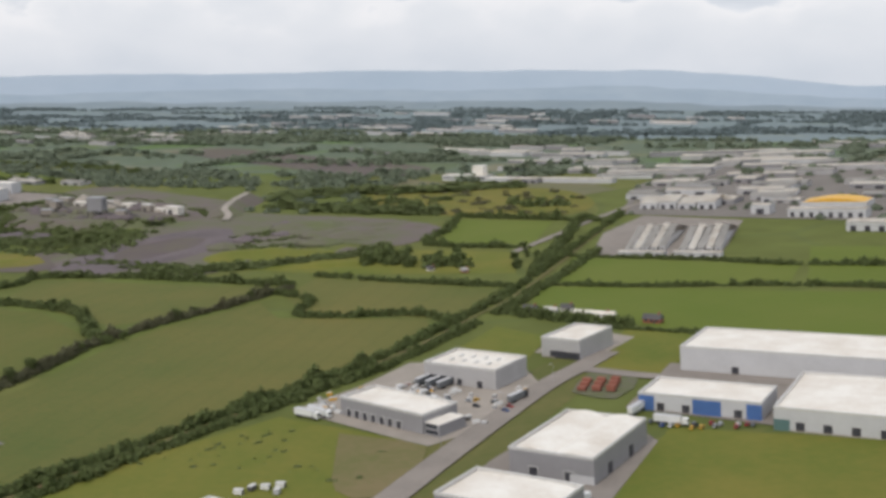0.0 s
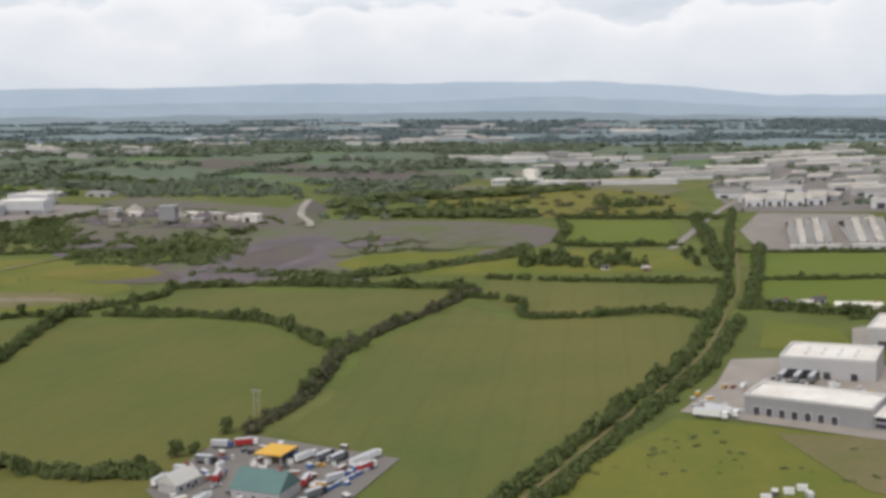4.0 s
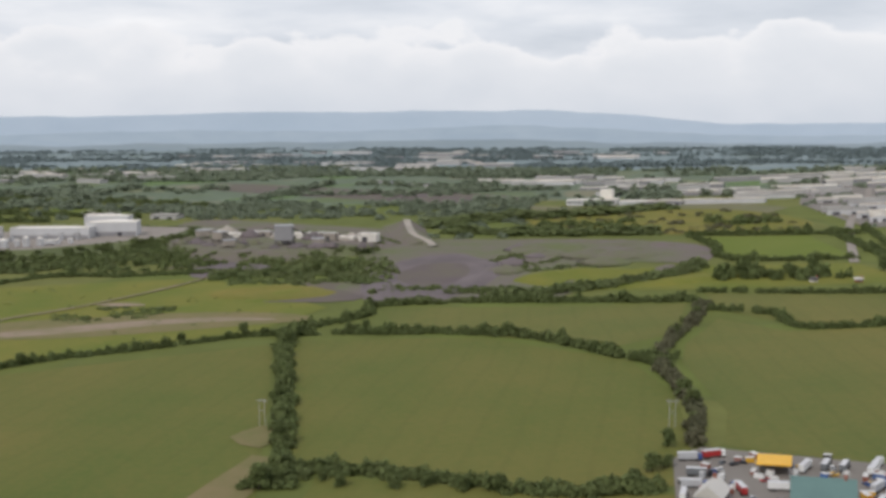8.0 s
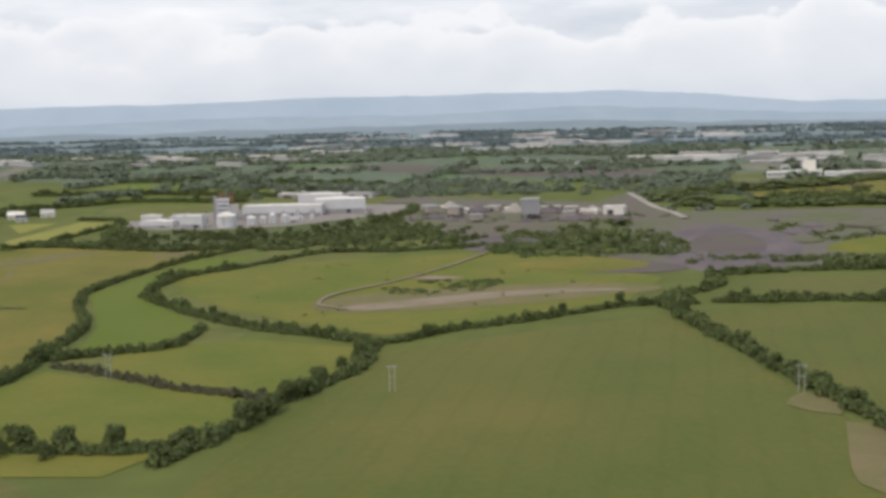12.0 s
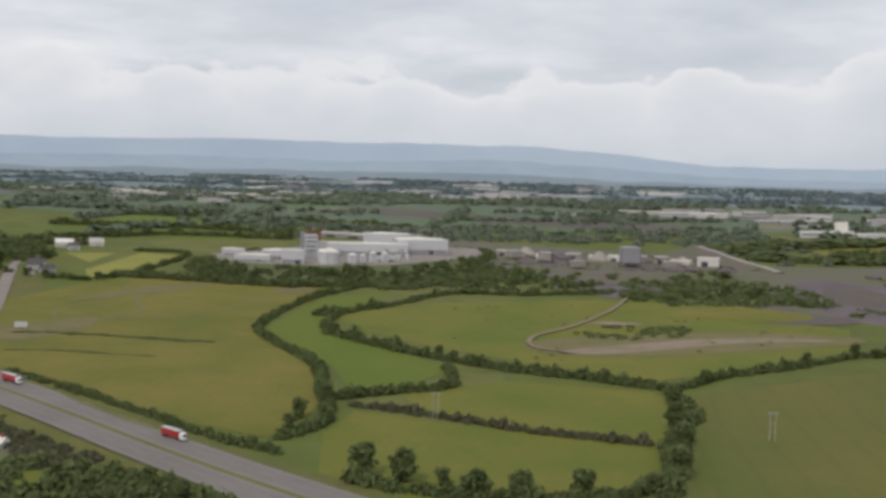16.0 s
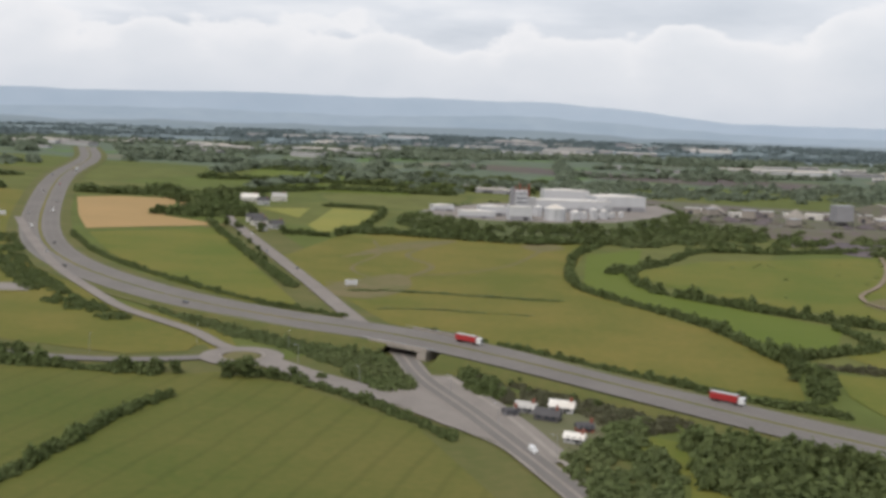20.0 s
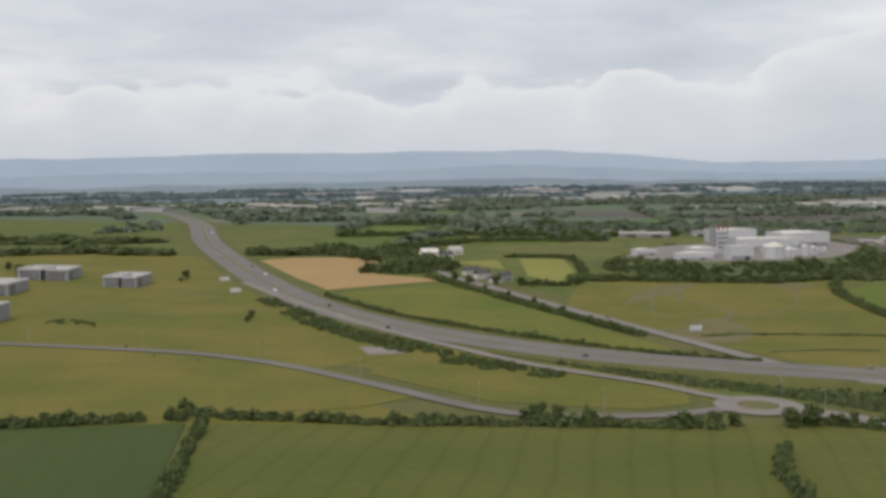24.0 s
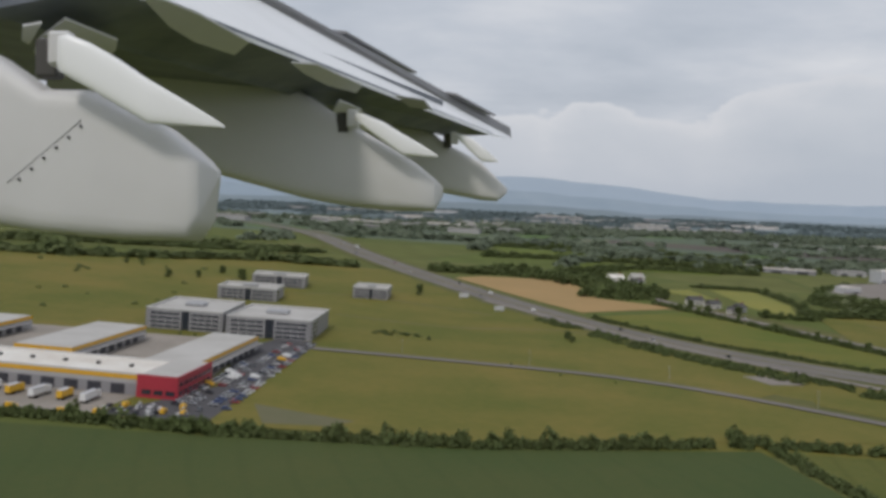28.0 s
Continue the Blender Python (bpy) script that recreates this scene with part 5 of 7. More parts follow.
def warehouse(x, y, turn, w, d, h, label, wall="clad", roof="roof", doors=4, door_w=2.2, door_h=2.6, ridge=0.3, folds=1, panels=(), lights=0, office=0.0, windows=0, band=None, side_doors=0):
    ob = thing("warehouse", x, y, turn, label, "warehouse", "estate warehouses")
    shell(ob, w, d, h, M[wall])
    flat_roof(ob, w, d, h, M[roof], ridge=ridge, folds=folds)
    for i in range(doors):
        cx = w * (0.08 + 0.84 * (i + 0.5) / max(1, doors)) if not office else w * (0.05 + 0.72 * (i + 0.5) / doors)
        dr = local(ob, "loading_door", boxes((cx - door_w / 2, -0.08, 0.15, cx + door_w / 2, 0.05, door_h)), M["door"])
        part("door_frame", boxes((cx - door_w / 2 - 0.15, -0.12, 0, cx - door_w / 2, 0.06, door_h + 0.15), (cx + door_w / 2, -0.12, 0, cx + door_w / 2 + 0.15, 0.06, door_h + 0.15), (cx - door_w / 2, -0.12, door_h, cx + door_w / 2, 0.06, door_h + 0.15)), M["trim"], dr)
    for i in range(side_doors):
        cy = d * (i + 0.7) / (side_doors + 0.5)
        local(ob, "side_door", boxes((w - 0.02, cy - 1.2, 0.1, w + 0.08, cy + 1.2, 3.0)), M["door"])
    for a, b, z0, z1, kind in panels:
        local(ob, "cladding_panel", boxes((w * a, -0.14, z0, w * b, 0.02, z1)), M[kind], kind + " cladding panel")
    for i in range(windows):
        cx = w * (i + 0.5) / windows
        local(ob, "window", boxes((cx - 0.9, -0.06, h * 0.62, cx + 0.9, 0.04, h * 0.62 + 0.9)), M["glass"])
    for i in range(lights):
        cx, cy = w * (0.15 + 0.7 * (i % 4 + 0.5) / 4), d * (0.2 + 0.6 * (i // 4 + 0.5) / max(1, (lights + 3) // 4))
        local(ob, "roof_light", boxes((cx - 0.4, cy - 1.2, h - 0.1, cx + 0.4, cy + 1.2, h + 0.32 + ridge), bevel=0.1), M["trim"])
    if office:
        local(ob, "office_block", boxes((w, 0.5, 0, w + office, d * 0.8, h * 0.68), bevel=0.05), M[wall])
        local(ob, "office_roof", boxes((w + 0.1, 0.6, h * 0.68, w + office - 0.1, d * 0.8 - 0.1, h * 0.68 + 0.12)), M[roof])
        for k in range(2):
            local(ob, "window", boxes((w + 0.6, 0.42, 0.9 + k * 1.7, w + office - 0.6, 0.56, 1.9 + k * 1.7)), M["glass"])
    if band:
        local(ob, "eaves_band", boxes((-0.08, -0.12, h - 1.3, w + 0.08, 0.0, h)), M[band], "coloured eaves band")
    local(ob, "plinth", boxes((-0.1, -0.1, 0, w + 0.1, 0.0, 0.4)), M["concrete"])
    return ob


warehouse(-122, 270, -25, 33, 14, 5.4, "grey warehouse with white roof and a row of loading doors", doors=7, door_w=1.7, door_h=2.6, office=5.5, lights=0, wall="clad_dark")
warehouse(-109, 308, -17, 27, 19, 6.3, "grey warehouse with lorry docks under a white roof", doors=3, door_w=2.0, lights=8, panels=((0.03, 0.42, 0.0, 2.9, "door"),))
warehouse(-78, 343, -20, 15, 23, 6.5, "small white-roofed warehouse at the road end", doors=2, door_w=2.2, panels=((0.35, 1.0, 0.0, 2.6, "door"),), lights=0)
warehouse(-30, 327, -13, 78, 28, 7.6, "long white warehouse with a ribbed pale front", wall="clad_white", doors=3, ridge=0.5, lights=0)
warehouse(-38, 285, -13, 34, 17, 4.6, "white warehouse with blue front panels", wall="clad_white", doors=4, panels=((0.0, 0.13, 0.0, 4.4, "blue"), (0.45, 0.68, 0.0, 4.4, "blue"), (0.88, 1.0, 0.0, 4.4, "blue")))
warehouse(-62, 231, -15, 22, 32, 6.2, "large warehouse with a double curved white roof", doors=2, ridge=1.2, folds=2, wall="clad_dark", side_doors=2, panels=((0.72, 1.0, 0.0, 2.2, "clad_white"),))
warehouse(-71, 201, -17, 27, 17, 6.0, "white-roofed warehouse with a raised parapet", doors=3, lights=0, wall="clad_dark", side_doors=2)
warehouse(-126, 172, -20, 30, 20, 6.2, "pale warehouse by the branch road", doors=3, lights=0)
warehouse(-2, 271, -13, 40, 36, 5.6, "wide white-roofed warehouse beside the blue-panelled unit", wall="clad_white", doors=5, panels=((0.0, 0.1, 0.0, 3.0, "teal"),))
warehouse(30, 225, -13, 50, 30, 6.0, "far grey warehouse on the estate", doors=4)

# business park
def office(x, y, turn, w, d, h, storeys, label, wall="clad_dark"):
    ob = thing("office_building", x, y, turn, label, "office", "business park offices")
    shell(ob, w, d, h, M[wall], 0.4)
    flat_roof(ob, w, d, h, M["roof_grey"], rim="trim", lip=0.6)
    local(ob, "entrance_recess", boxes((w * 0.46, -0.1, 0, w * 0.56, 0.05, h - 0.2)), M["glass"], "dark full-height glass entrance")
    step = (h - 1.0) / storeys
    for k in range(storeys):
        z = 0.8 + k * step
        for a, b in ((0.05, 0.44), (0.58, 0.95)):
            win = local(ob, "window_strip", boxes((w * a, -0.06, z, w * b, 0.05, z + step * 0.5)), M["glass"])
            for m in range(5):
                cx = w * (a + (b - a) * m / 4)
                part("mullion", boxes((cx - 0.08, -0.1, z, cx + 0.08, -0.05, z + step * 0.5)), M["trim"], win)
        local(ob, "spandrel", boxes((w * 0.04, -0.09, z + step * 0.52, w * 0.96, -0.0, z + step * 0.60)), M["clad"])
        local(ob, "side_window", boxes((w - 0.05, d * 0.1, z, w + 0.06, d * 0.35, z + step * 0.45)), M["glass"])
    for k in range(2):
        local(ob, "corner_fin", boxes((-0.12 + k * (w - 0.2), -0.14, 0, 0.32 + k * (w - 0.2), 0.1, h + 0.3)), M["clad_dark"])
    local(ob, "roof_plant", boxes((w * 0.35, d * 0.4, h, w * 0.6, d * 0.6, h + 1.1), bevel=0.1), M["steel"])
    return ob


office(-1127, 396, -3, 29, 42, 7.6, 4, "grey four-storey office block with a flat pale roof")
office(-1096, 390, -5, 32, 42, 7.6, 4, "grey four-storey office block with ribbon windows")
office(-1118, 500, -2, 28, 24, 6.0, 3, "dark-fronted office block behind the first two", "clad_dark")
office(-1110, 560, 0, 28, 22, 6.2, 3, "pale office block with a flat roof")
office(-1055, 536, -4, 18, 24, 5.6, 3, "small detached grey office building")

# parcel depot
def depot():
    ob = thing("parcel_depot", -1098, 271, -8, "parcel depot with white roofs, yellow eaves and red corner", "depot")
    # main hall runs away to the left of the red corner
    def hall(x0, y0, x1, y1, h, roof, front=True):
        local(ob, "hall_wall", boxes((x0, y0, 0, x1, y1, h), bevel=0.05), M["clad"])
        local(ob, "hall_roof", boxes((x0 + 0.3, y0 + 0.3, h, x1 - 0.3, y1 - 0.3, h + 0.25), bevel=0.08), M[roof])
        local(ob, "eaves_band", boxes((x0 - 0.1, y0 - 0.12, h - 1.0, x1 + 0.1, y0, h + 0.1)), M["gold"], "yellow eaves band")
        local(ob, "eaves_band", boxes((x1, y0, h - 1.0, x1 + 0.12, y1, h + 0.1)), M["gold"], "yellow eaves band")
    hall(-120, 2, 0, 25, 5.4, "roof")
    hall(-11, 25, 5, 92, 5.0, "roof_grey")
    hall(-54, 36, -36, 94, 5.0, "roof_grey")
    hall(-98, 36, -78, 94, 5.0, "roof_grey")
    for x0, x1 in ((-10.9, 5.1), (-53.9, -36), (-97.9, -78)):
        for k in range(9):
            y = 30 + k * 6.6
            local(ob, "dock_door", boxes((x1 - 0.05, y, 0.2, x1 + 0.16, y + 3.6, 2.8)), M["door"])
        local(ob, "dock_canopy", boxes((x1, 28, 3.0, x1 + 2.2, 90, 3.25)), M["clad_dark"])
    for k in range(18):
        local(ob, "dock_door", boxes((-118 + k * 6.4, 1.84, 0.3, -114.2 + k * 6.4, 2.05, 3.0)), M["door"])
    local(ob, "dock_band", boxes((-120, 1.9, 0.0, -1.6, 2.0, 3.3)), M["clad_dark"], "darker band behind the dock doors")
    for s in ((-120, 2.3, 5.4, 0, 2.7, 6.0), (-120, 24.4, 5.4, 0, 24.9, 6.0)):
        local(ob, "parapet", boxes(s), M["trim"])
    local(ob, "red_office", boxes((-1.5, 0, 0, 9.5, 28, 5.8), bevel=0.06), M["red"], "red-clad corner office")
    local(ob, "red_office_roof", boxes((-1.1, 0.4, 5.8, 9.1, 27.6, 5.95)), M["roof_grey"])
    for s in ((-1.5, 0, 5.8, 9.5, 0.35, 6.3), (9.15, 0.35, 5.8, 9.5, 28, 6.3)):
        local(ob, "red_parapet", boxes(s), M["red"])
    for k in range(7):
        local(ob, "office_window", boxes((9.46, 1.5 + k * 3.7, 1.2, 9.6, 4.0 + k * 3.7, 2.4)), M["glass"])
        local(ob, "office_window", boxes((9.46, 1.5 + k * 3.7, 3.5, 9.6, 4.0 + k * 3.7, 4.6)), M["glass"])
    for k in range(3):
        local(ob, "office_window", boxes((0 + k * 3.2, -0.1, 1.2, 2.4 + k * 3.2, 0.03, 2.4)), M["glass"])
    for k in range(12):
        local(ob, "roof_vent", boxes((-112 + k * 9.4, 12, 5.6, -111 + k * 9.4, 13.2, 6.4), bevel=0.1), M["dark_steel"])
    return ob


depot()

# chemical works
def inset(poly, wide):
    cx, cy = sum(p[0] for p in poly) / len(poly), sum(p[1] for p in poly) / len(poly)
    out = []
    for x, y in poly:
        d = math.hypot(x - cx, y - cy)
        out.append((cx + (x - cx) * (d + wide) / d, cy + (y - cy) * (d + wide) / d))
    return out


def terrace(name, poly, z, mat, label, slope="scrub_bank"):
    """Made-up ground: a level top with grassed slopes."""
    bm = bmesh.new()
    top = [bm.verts.new((x, y, z)) for x, y in poly]
    toe = [bm.verts.new((x, y, gz(y) - 0.2)) for x, y in inset(poly, 16)]
    bm.faces.new(top)
    for i in range(len(poly)):
        j = (i + 1) % len(poly)
        bm.faces.new((toe[i], toe[j], top[j], top[i])).material_index = 1
    bmesh.ops.recalc_face_normals(bm, faces=bm.faces[:])
    tagged(link_mesh(name, bm, [M[mat], M[slope]]), label, "ground", kind="structure")


WORKS_Z, PLANT_Z = 13.0, 10.5
WORKS_YARD = [(-760, 640), (-744, 602), (-716, 592), (-676, 594), (-640, 612), (-606, 660), (-585, 700), (-588, 764), (-640, 772), (-720, 722)]
PLANT_YARD = [(-590, 706), (-580, 752), (-530, 768), (-450, 732), (-425, 690), (-440, 652), (-476, 630), (-520, 628), (-560, 660)]
terrace("works_yard", WORKS_YARD, WORKS_Z, "asphalt2", "paved raised yard of the chemical works")
terrace("plant_yard", PLANT_YARD, PLANT_Z, "earth", "grey raised ground of the crushing plant", "earth")


def slope_scrub(label, poly, z, n, r, h, mat, keep):
    """Bushes growing over the slopes below made-up ground."""
    spots = []
    toe = inset(poly, 16)
    for _ in range(n):
        i = int(rng.integers(0, len(poly)))
        j, u, f = (i + 1) % len(poly), rng.random(), rng.random() ** 0.7
        top = [poly[i][c] * (1 - u) + poly[j][c] * u for c in (0, 1)]
        low = [toe[i][c] * (1 - u) + toe[j][c] * u for c in (0, 1)]
        x, y = top[0] * (1 - f) + low[0] * f, top[1] * (1 - f) + low[1] * f
        if noise.noise((x * 0.05, y * 0.05, 21)) < keep:
            continue
        k = 0.6 + 0.8 * rng.random()
        spots.append((x, y, z * (1 - f) + gz(y) * f - 0.3, r * k, h * k))
    tagged(new("scrub", quad_mesh("scrub", clumps_at(spots), M[mat])), label, "scrub", kind="stuff")


slope_scrub("green scrub on the slopes below the works", WORKS_YARD, WORKS_Z, 620, 2.4, 2.2, "leaf", -0.3)
slope_scrub("scattered scrub on the slopes below the plant", PLANT_YARD, PLANT_Z, 330, 2.2, 1.6, "scrub", 0.05)

def works_hall(x, y, turn, w, d, h, label, gable=1.2):
    ob = thing("works_hall", x, y, turn, label, "factory hall", "chemical works buildings", z=WORKS_Z)
    shell(ob, w, d, h, M["clad_white"])
    flat_roof(ob, w, d, h, M["roof"], ridge=gable, folds=1)
    local(ob, "lower_band", boxes((0.5, -0.09, 0, w - 0.5, 0.02, h * 0.34)), M["clad_dark"], "dark lower band of the wall")
    local(ob, "roller_door", boxes((w * 0.62, -0.14, 0, w * 0.62 + 3, 0.05, h * 0.3)), M["door"])
    for k in range(4):
        local(ob, "wall_seam", boxes((w * (k + 0.5) / 4 - 0.08, -0.05, 0.2, w * (k + 0.5) / 4 + 0.08, 0.02, h)), M["trim"])
    return ob


works_hall(-643, 690, 16, 36, 22, 9.6, "long white gabled store with dark lower edge")
works_hall(-690, 670, 8, 56, 15, 7.2, "long white production hall with low roof", 0.8)
works_hall(-675, 752, 8, 34, 16, 8.8, "white production hall behind the others")
works_hall(-705, 598, 6, 14, 11, 7.6, "tall white box building of the works", 0.3)
works_hall(-735, 603, 4, 22, 9, 3.4, "low white office of the works")
works_hall(-722, 622, 12, 17, 11, 5.0, "white block of the works with roller doors")
works_hall(-752, 640, 20, 14, 8, 3.0, "low grey store of the works")
works_hall(-650, 634, 20, 12, 6, 2.6, "small white shed by the silos", 0.5)


def silo(x, y, r, h, label="white storage silo on a concrete ring", z=None):
    ob = thing("silo", x, y, 0, label, "silo", "works silos", z=z)
    bm = cylinder(bmesh.new(), 0, 0, 0.3, h, r, r, 18)
    part("tank", bm, M["clad_white"], ob)
    part("dome", cylinder(bmesh.new(), 0, 0, h, h + r * 0.35, r, r * 0.2, 18), M["roof"], ob)
    part("base", cylinder(bmesh.new(), 0, 0, 0, 0.3, r + 0.3, r + 0.3, 18), M["concrete"], ob)
    part("ladder", boxes((-0.3, -r - 0.25, 0.3, -0.2, -r - 0.05, h + 0.4), (0.2, -r - 0.25, 0.3, 0.3, -r - 0.05, h + 0.4)), M["steel"], ob)
    return ob


for x, y, r, h in ((-677, 607, 6.4, 7.6), (-664, 617, 3.0, 5.2), (-658, 623, 2.0, 4.6), (-652, 624, 2.3, 6.4), (-645, 629, 2.3, 5.4), (-686, 632, 2.6, 6.0), (-638, 640, 1.6, 3.6), (-632, 646, 1.6, 3.6)):
    silo(x, y, r, h, z=WORKS_Z)


def process_tower(x, y):
    ob = thing("process_tower", x, y, 20, "tall white process tower with red stacks", "tower", z=WORKS_Z)
    ob.scale = (0.7, 0.7, 0.86)
    part("block", boxes((-6, -5, 0, 6, 5, 17), bevel=0.15), M["clad_white"], ob)
    part("side_block", boxes((6, -4, 0, 15, 4, 12), bevel=0.15), M["clad"], ob)
    part("stair_tower", boxes((-9, -3, 0, -6, 3, 19), bevel=0.1), M["clad_dark"], ob)
    for k in range(4):
        part("stack", cylinder(bmesh.new(), -4 + k * 4.5, 1.5, 12, 20 + (k % 2) * 2, 1.0, 0.8, 10), M["brick"], ob, "rust-red exhaust stack")
    for k in range(4):
        part("platform", boxes((-6.4, -5.5, 3 + k * 4, 6.4, -5.0, 3.25 + k * 4)), M["steel"], ob)
        part("window_band", boxes((-5, -5.1, 4.4 + k * 3.4, 5, -4.98, 5.2 + k * 3.4)), M["glass"], ob)
    return ob


process_tower(-697, 652)
for k in range(14):
    x, y = -716 + 9.5 * (k % 9) + float(rng.normal()), 629 + (k // 9) * 6 + 5.0 * (k % 9) + float(rng.normal())
    ob = thing("plant_unit", x, y, float(rng.uniform(0, 60)), "small grey process unit with pipework", "plant unit", "works process units", z=WORKS_Z)
    h = 2.0 + 2.5 * float(rng.random())
    part("casing", boxes((-1.5, -1.2, 0, 1.5, 1.2, h), bevel=0.1), M["clad_white" if k % 2 else "steel"], ob)
    part("pipe", cylinder(bmesh.new(), 0.9, 0, h, h + 1.6, 0.25, 0.25, 8), M["steel"], ob)
    part("frame", boxes((-1.9, -1.6, 0, -1.7, -1.4, h + 1), (1.7, -1.6, 0, 1.9, -1.4, h + 1), (-1.9, -1.6, h + 0.9, 1.9, -1.4, h + 1.1)), M["dark_steel"], ob)

# quarry plant, heaps and benches
def crusher(x, y, turn, w, d, h, label):
    x, y = -510 + (x + 520) * 0.9, y * 0.89
    ob = thing("crushing_shed", x, y, turn, label, "quarry shed", "quarry plant", z=PLANT_Z)
    part("shed", boxes((0, 0, h * 0.25, w, d, h), bevel=0.15), M["clad_dark" if h > 10 else "concrete"], ob)
    for i in (0, 1):
        for j in (0, 1):
            part("leg", boxes((i * (w - 0.8), j * (d - 0.8), 0, i * (w - 0.8) + 0.8, j * (d - 0.8) + 0.8, h * 0.25)), M["dark_steel"], ob)
    part("hopper", cylinder(bmesh.new(), w / 2, d / 2, 0.8, h * 0.25, 0.6, w * 0.3, 10), M["steel"], ob)
    part("roof", boxes((-0.3, -0.3, h, w + 0.3, d + 0.3, h + 0.3), bevel=0.1), M["steel"], ob)
    belt = bmesh.new()
    box(belt, 0, -0.8, 0, 22, 0.8, 0.6)
    ob2 = part("conveyor", belt, M["dark_steel"], ob)
    ob2.matrix_local = pose(w, d / 2, h * 0.8, 0, 22, 0)
    return ob


crusher(-500, 740, 8, 12, 9, 13.5, "dark raised crushing shed with conveyor")
crusher(-535, 726, 25, 8, 6, 5, "grey screening house with conveyor")
crusher(-560, 770, -20, 9, 7, 7, "screening house on legs")
crusher(-470, 735, 10, 8, 6, 5, "low crushing shed in the quarry yard")
crusher(-580, 790, 30, 9, 7, 6, "old grey plant building")


def heap(x, y, r, h, mat, label, z=None):
    bm = bmesh.new()
    bmesh.ops.create_cone(bm, cap_ends=True, segments=22, radius1=r, radius2=r * 0.12, depth=h, matrix=Matrix.Translation((0, 0, h / 2)))
    bmesh.ops.subdivide_edges(bm, edges=bm.edges[:], cuts=2, use_grid_fill=True)
    for v in bm.verts:
        k = noise.noise((v.co.x * 0.3 + x, v.co.y * 0.3 + y, v.co.z * 0.4))
        if v.co.z > 0.01:
            v.co.x *= 1 + 0.25 * k; v.co.y *= 1 + 0.25 * k; v.co.z *= 1 + 0.18 * k
    ob = tagged(link_mesh("stockpile", bm, M[mat], smooth=True), label, "stockpile", "quarry stockpiles")
    ob.matrix_world = pose(x, y, (gz(y) if z is None else z) + 0.1)


for k in range(34):
    x, y = -600 + 190 * float(rng.random()), 0
    y = 740 + (-(x + 505)) * 0.35 + float(rng.normal()) * 26
    x, y = -510 + (x + 520) * 0.8, min(745, max(648, y * 0.89))
    heap(x, y, 3 + 4 * float(rng.random()), 1.4 + 2.2 * float(rng.random()), "rock" if k % 3 else "earth", "conical grey heap of crushed stone" if k % 3 else "dark heap of quarry spoil", PLANT_Z)
for k in range(9):
    heap(-330 + 100 * float(rng.random()), 520 + 150 * float(rng.random()), 8 + 10 * float(rng.random()), 1.5 + 2.5 * float(rng.random()), "rock" if k % 2 else "earth", "low bank of dark quarry rock")


def broken_ground(name, cx, cy, w, d, amp, mat, label, bench=0.0, seed=0.0, lift=0.0):
    """Uneven ground on a grid: hummocks, and benches where it was dug."""
    bm = bmesh.new()
    nx, ny = max(8, int(w / 4)), max(8, int(d / 4))
    grid = []
    for j in range(ny + 1):
        row = []
        for i in range(nx + 1):
            u, v = i / nx * 2 - 1, j / ny * 2 - 1
            x, y = cx + u * w / 2, cy + v * d / 2
            edge = max(0.0, 1 - (u * u + v * v + 0.5 * noise.noise((x * 0.03, y * 0.03, seed))))
            fade = min(1.0, edge * 2.2)
            h = amp * (0.55 + noise.noise((x * 0.018, y * 0.018, seed + 3)) + 0.45 * noise.noise((x * 0.06, y * 0.06, seed + 8)))
            if bench:
                h = bench * math.floor(h / bench) + 0.25 * (h - bench * math.floor(h / bench))
            row.append(bm.verts.new((x, y, gz(y) + lift + fade * max(0.0, h) - (1.2 if fade <= 0 else 0) + 0.12 * noise.noise((x * 0.5, y * 0.5, 1)))))
        grid.append(row)
    for a, b in zip(grid, grid[1:]):
        for i in range(nx):
            bm.faces.new((a[i], a[i + 1], b[i + 1], b[i]))
    tagged(link_mesh(name, bm, M[mat], smooth=not bench), label, "ground", kind="structure")




def pit(cx, cy, rx, ry):
    """The oval working: a low broken rim round a terraced floor."""
    bm = bmesh.new()
    rings = []
    for r, h in ((1.22, -0.4), (1.10, 0.5), (1.03, 1.7), (0.97, 2.1), (0.88, 1.9), (0.82, 0.9), (0.66, 0.8), (0.62, 0.45), (0.40, 0.40), (0.02, 0.35)):
        ring = []
        for k in range(56):
            a = 6.2832 * k / 56
            w = r * (1 + 0.13 * noise.noise((math.cos(a) * 1.6, math.sin(a) * 1.6, r * 2)))
            x, y = cx + rx * w * math.cos(a), cy + ry * w * math.sin(a)
            ring.append(bm.verts.new((x, y, gz(y) + 0.3 + h * (0.75 + 0.5 * noise.noise((x * 0.04, y * 0.04, 2))))))
        rings.append(ring)
    for i, (a, b) in enumerate(zip(rings, rings[1:])):
        for k in range(56):
            f = bm.faces.new((a[k], a[(k + 1) % 56], b[(k + 1) % 56], b[k]))
            f.material_index = int(i > 6)
    bmesh.ops.recalc_face_normals(bm, faces=bm.faces[:])
    tagged(link_mesh("quarry_pit", bm, [M["rock"], M["spoil"]], smooth=True), "oval quarry pit with a grey broken rim", "quarry", kind="structure")


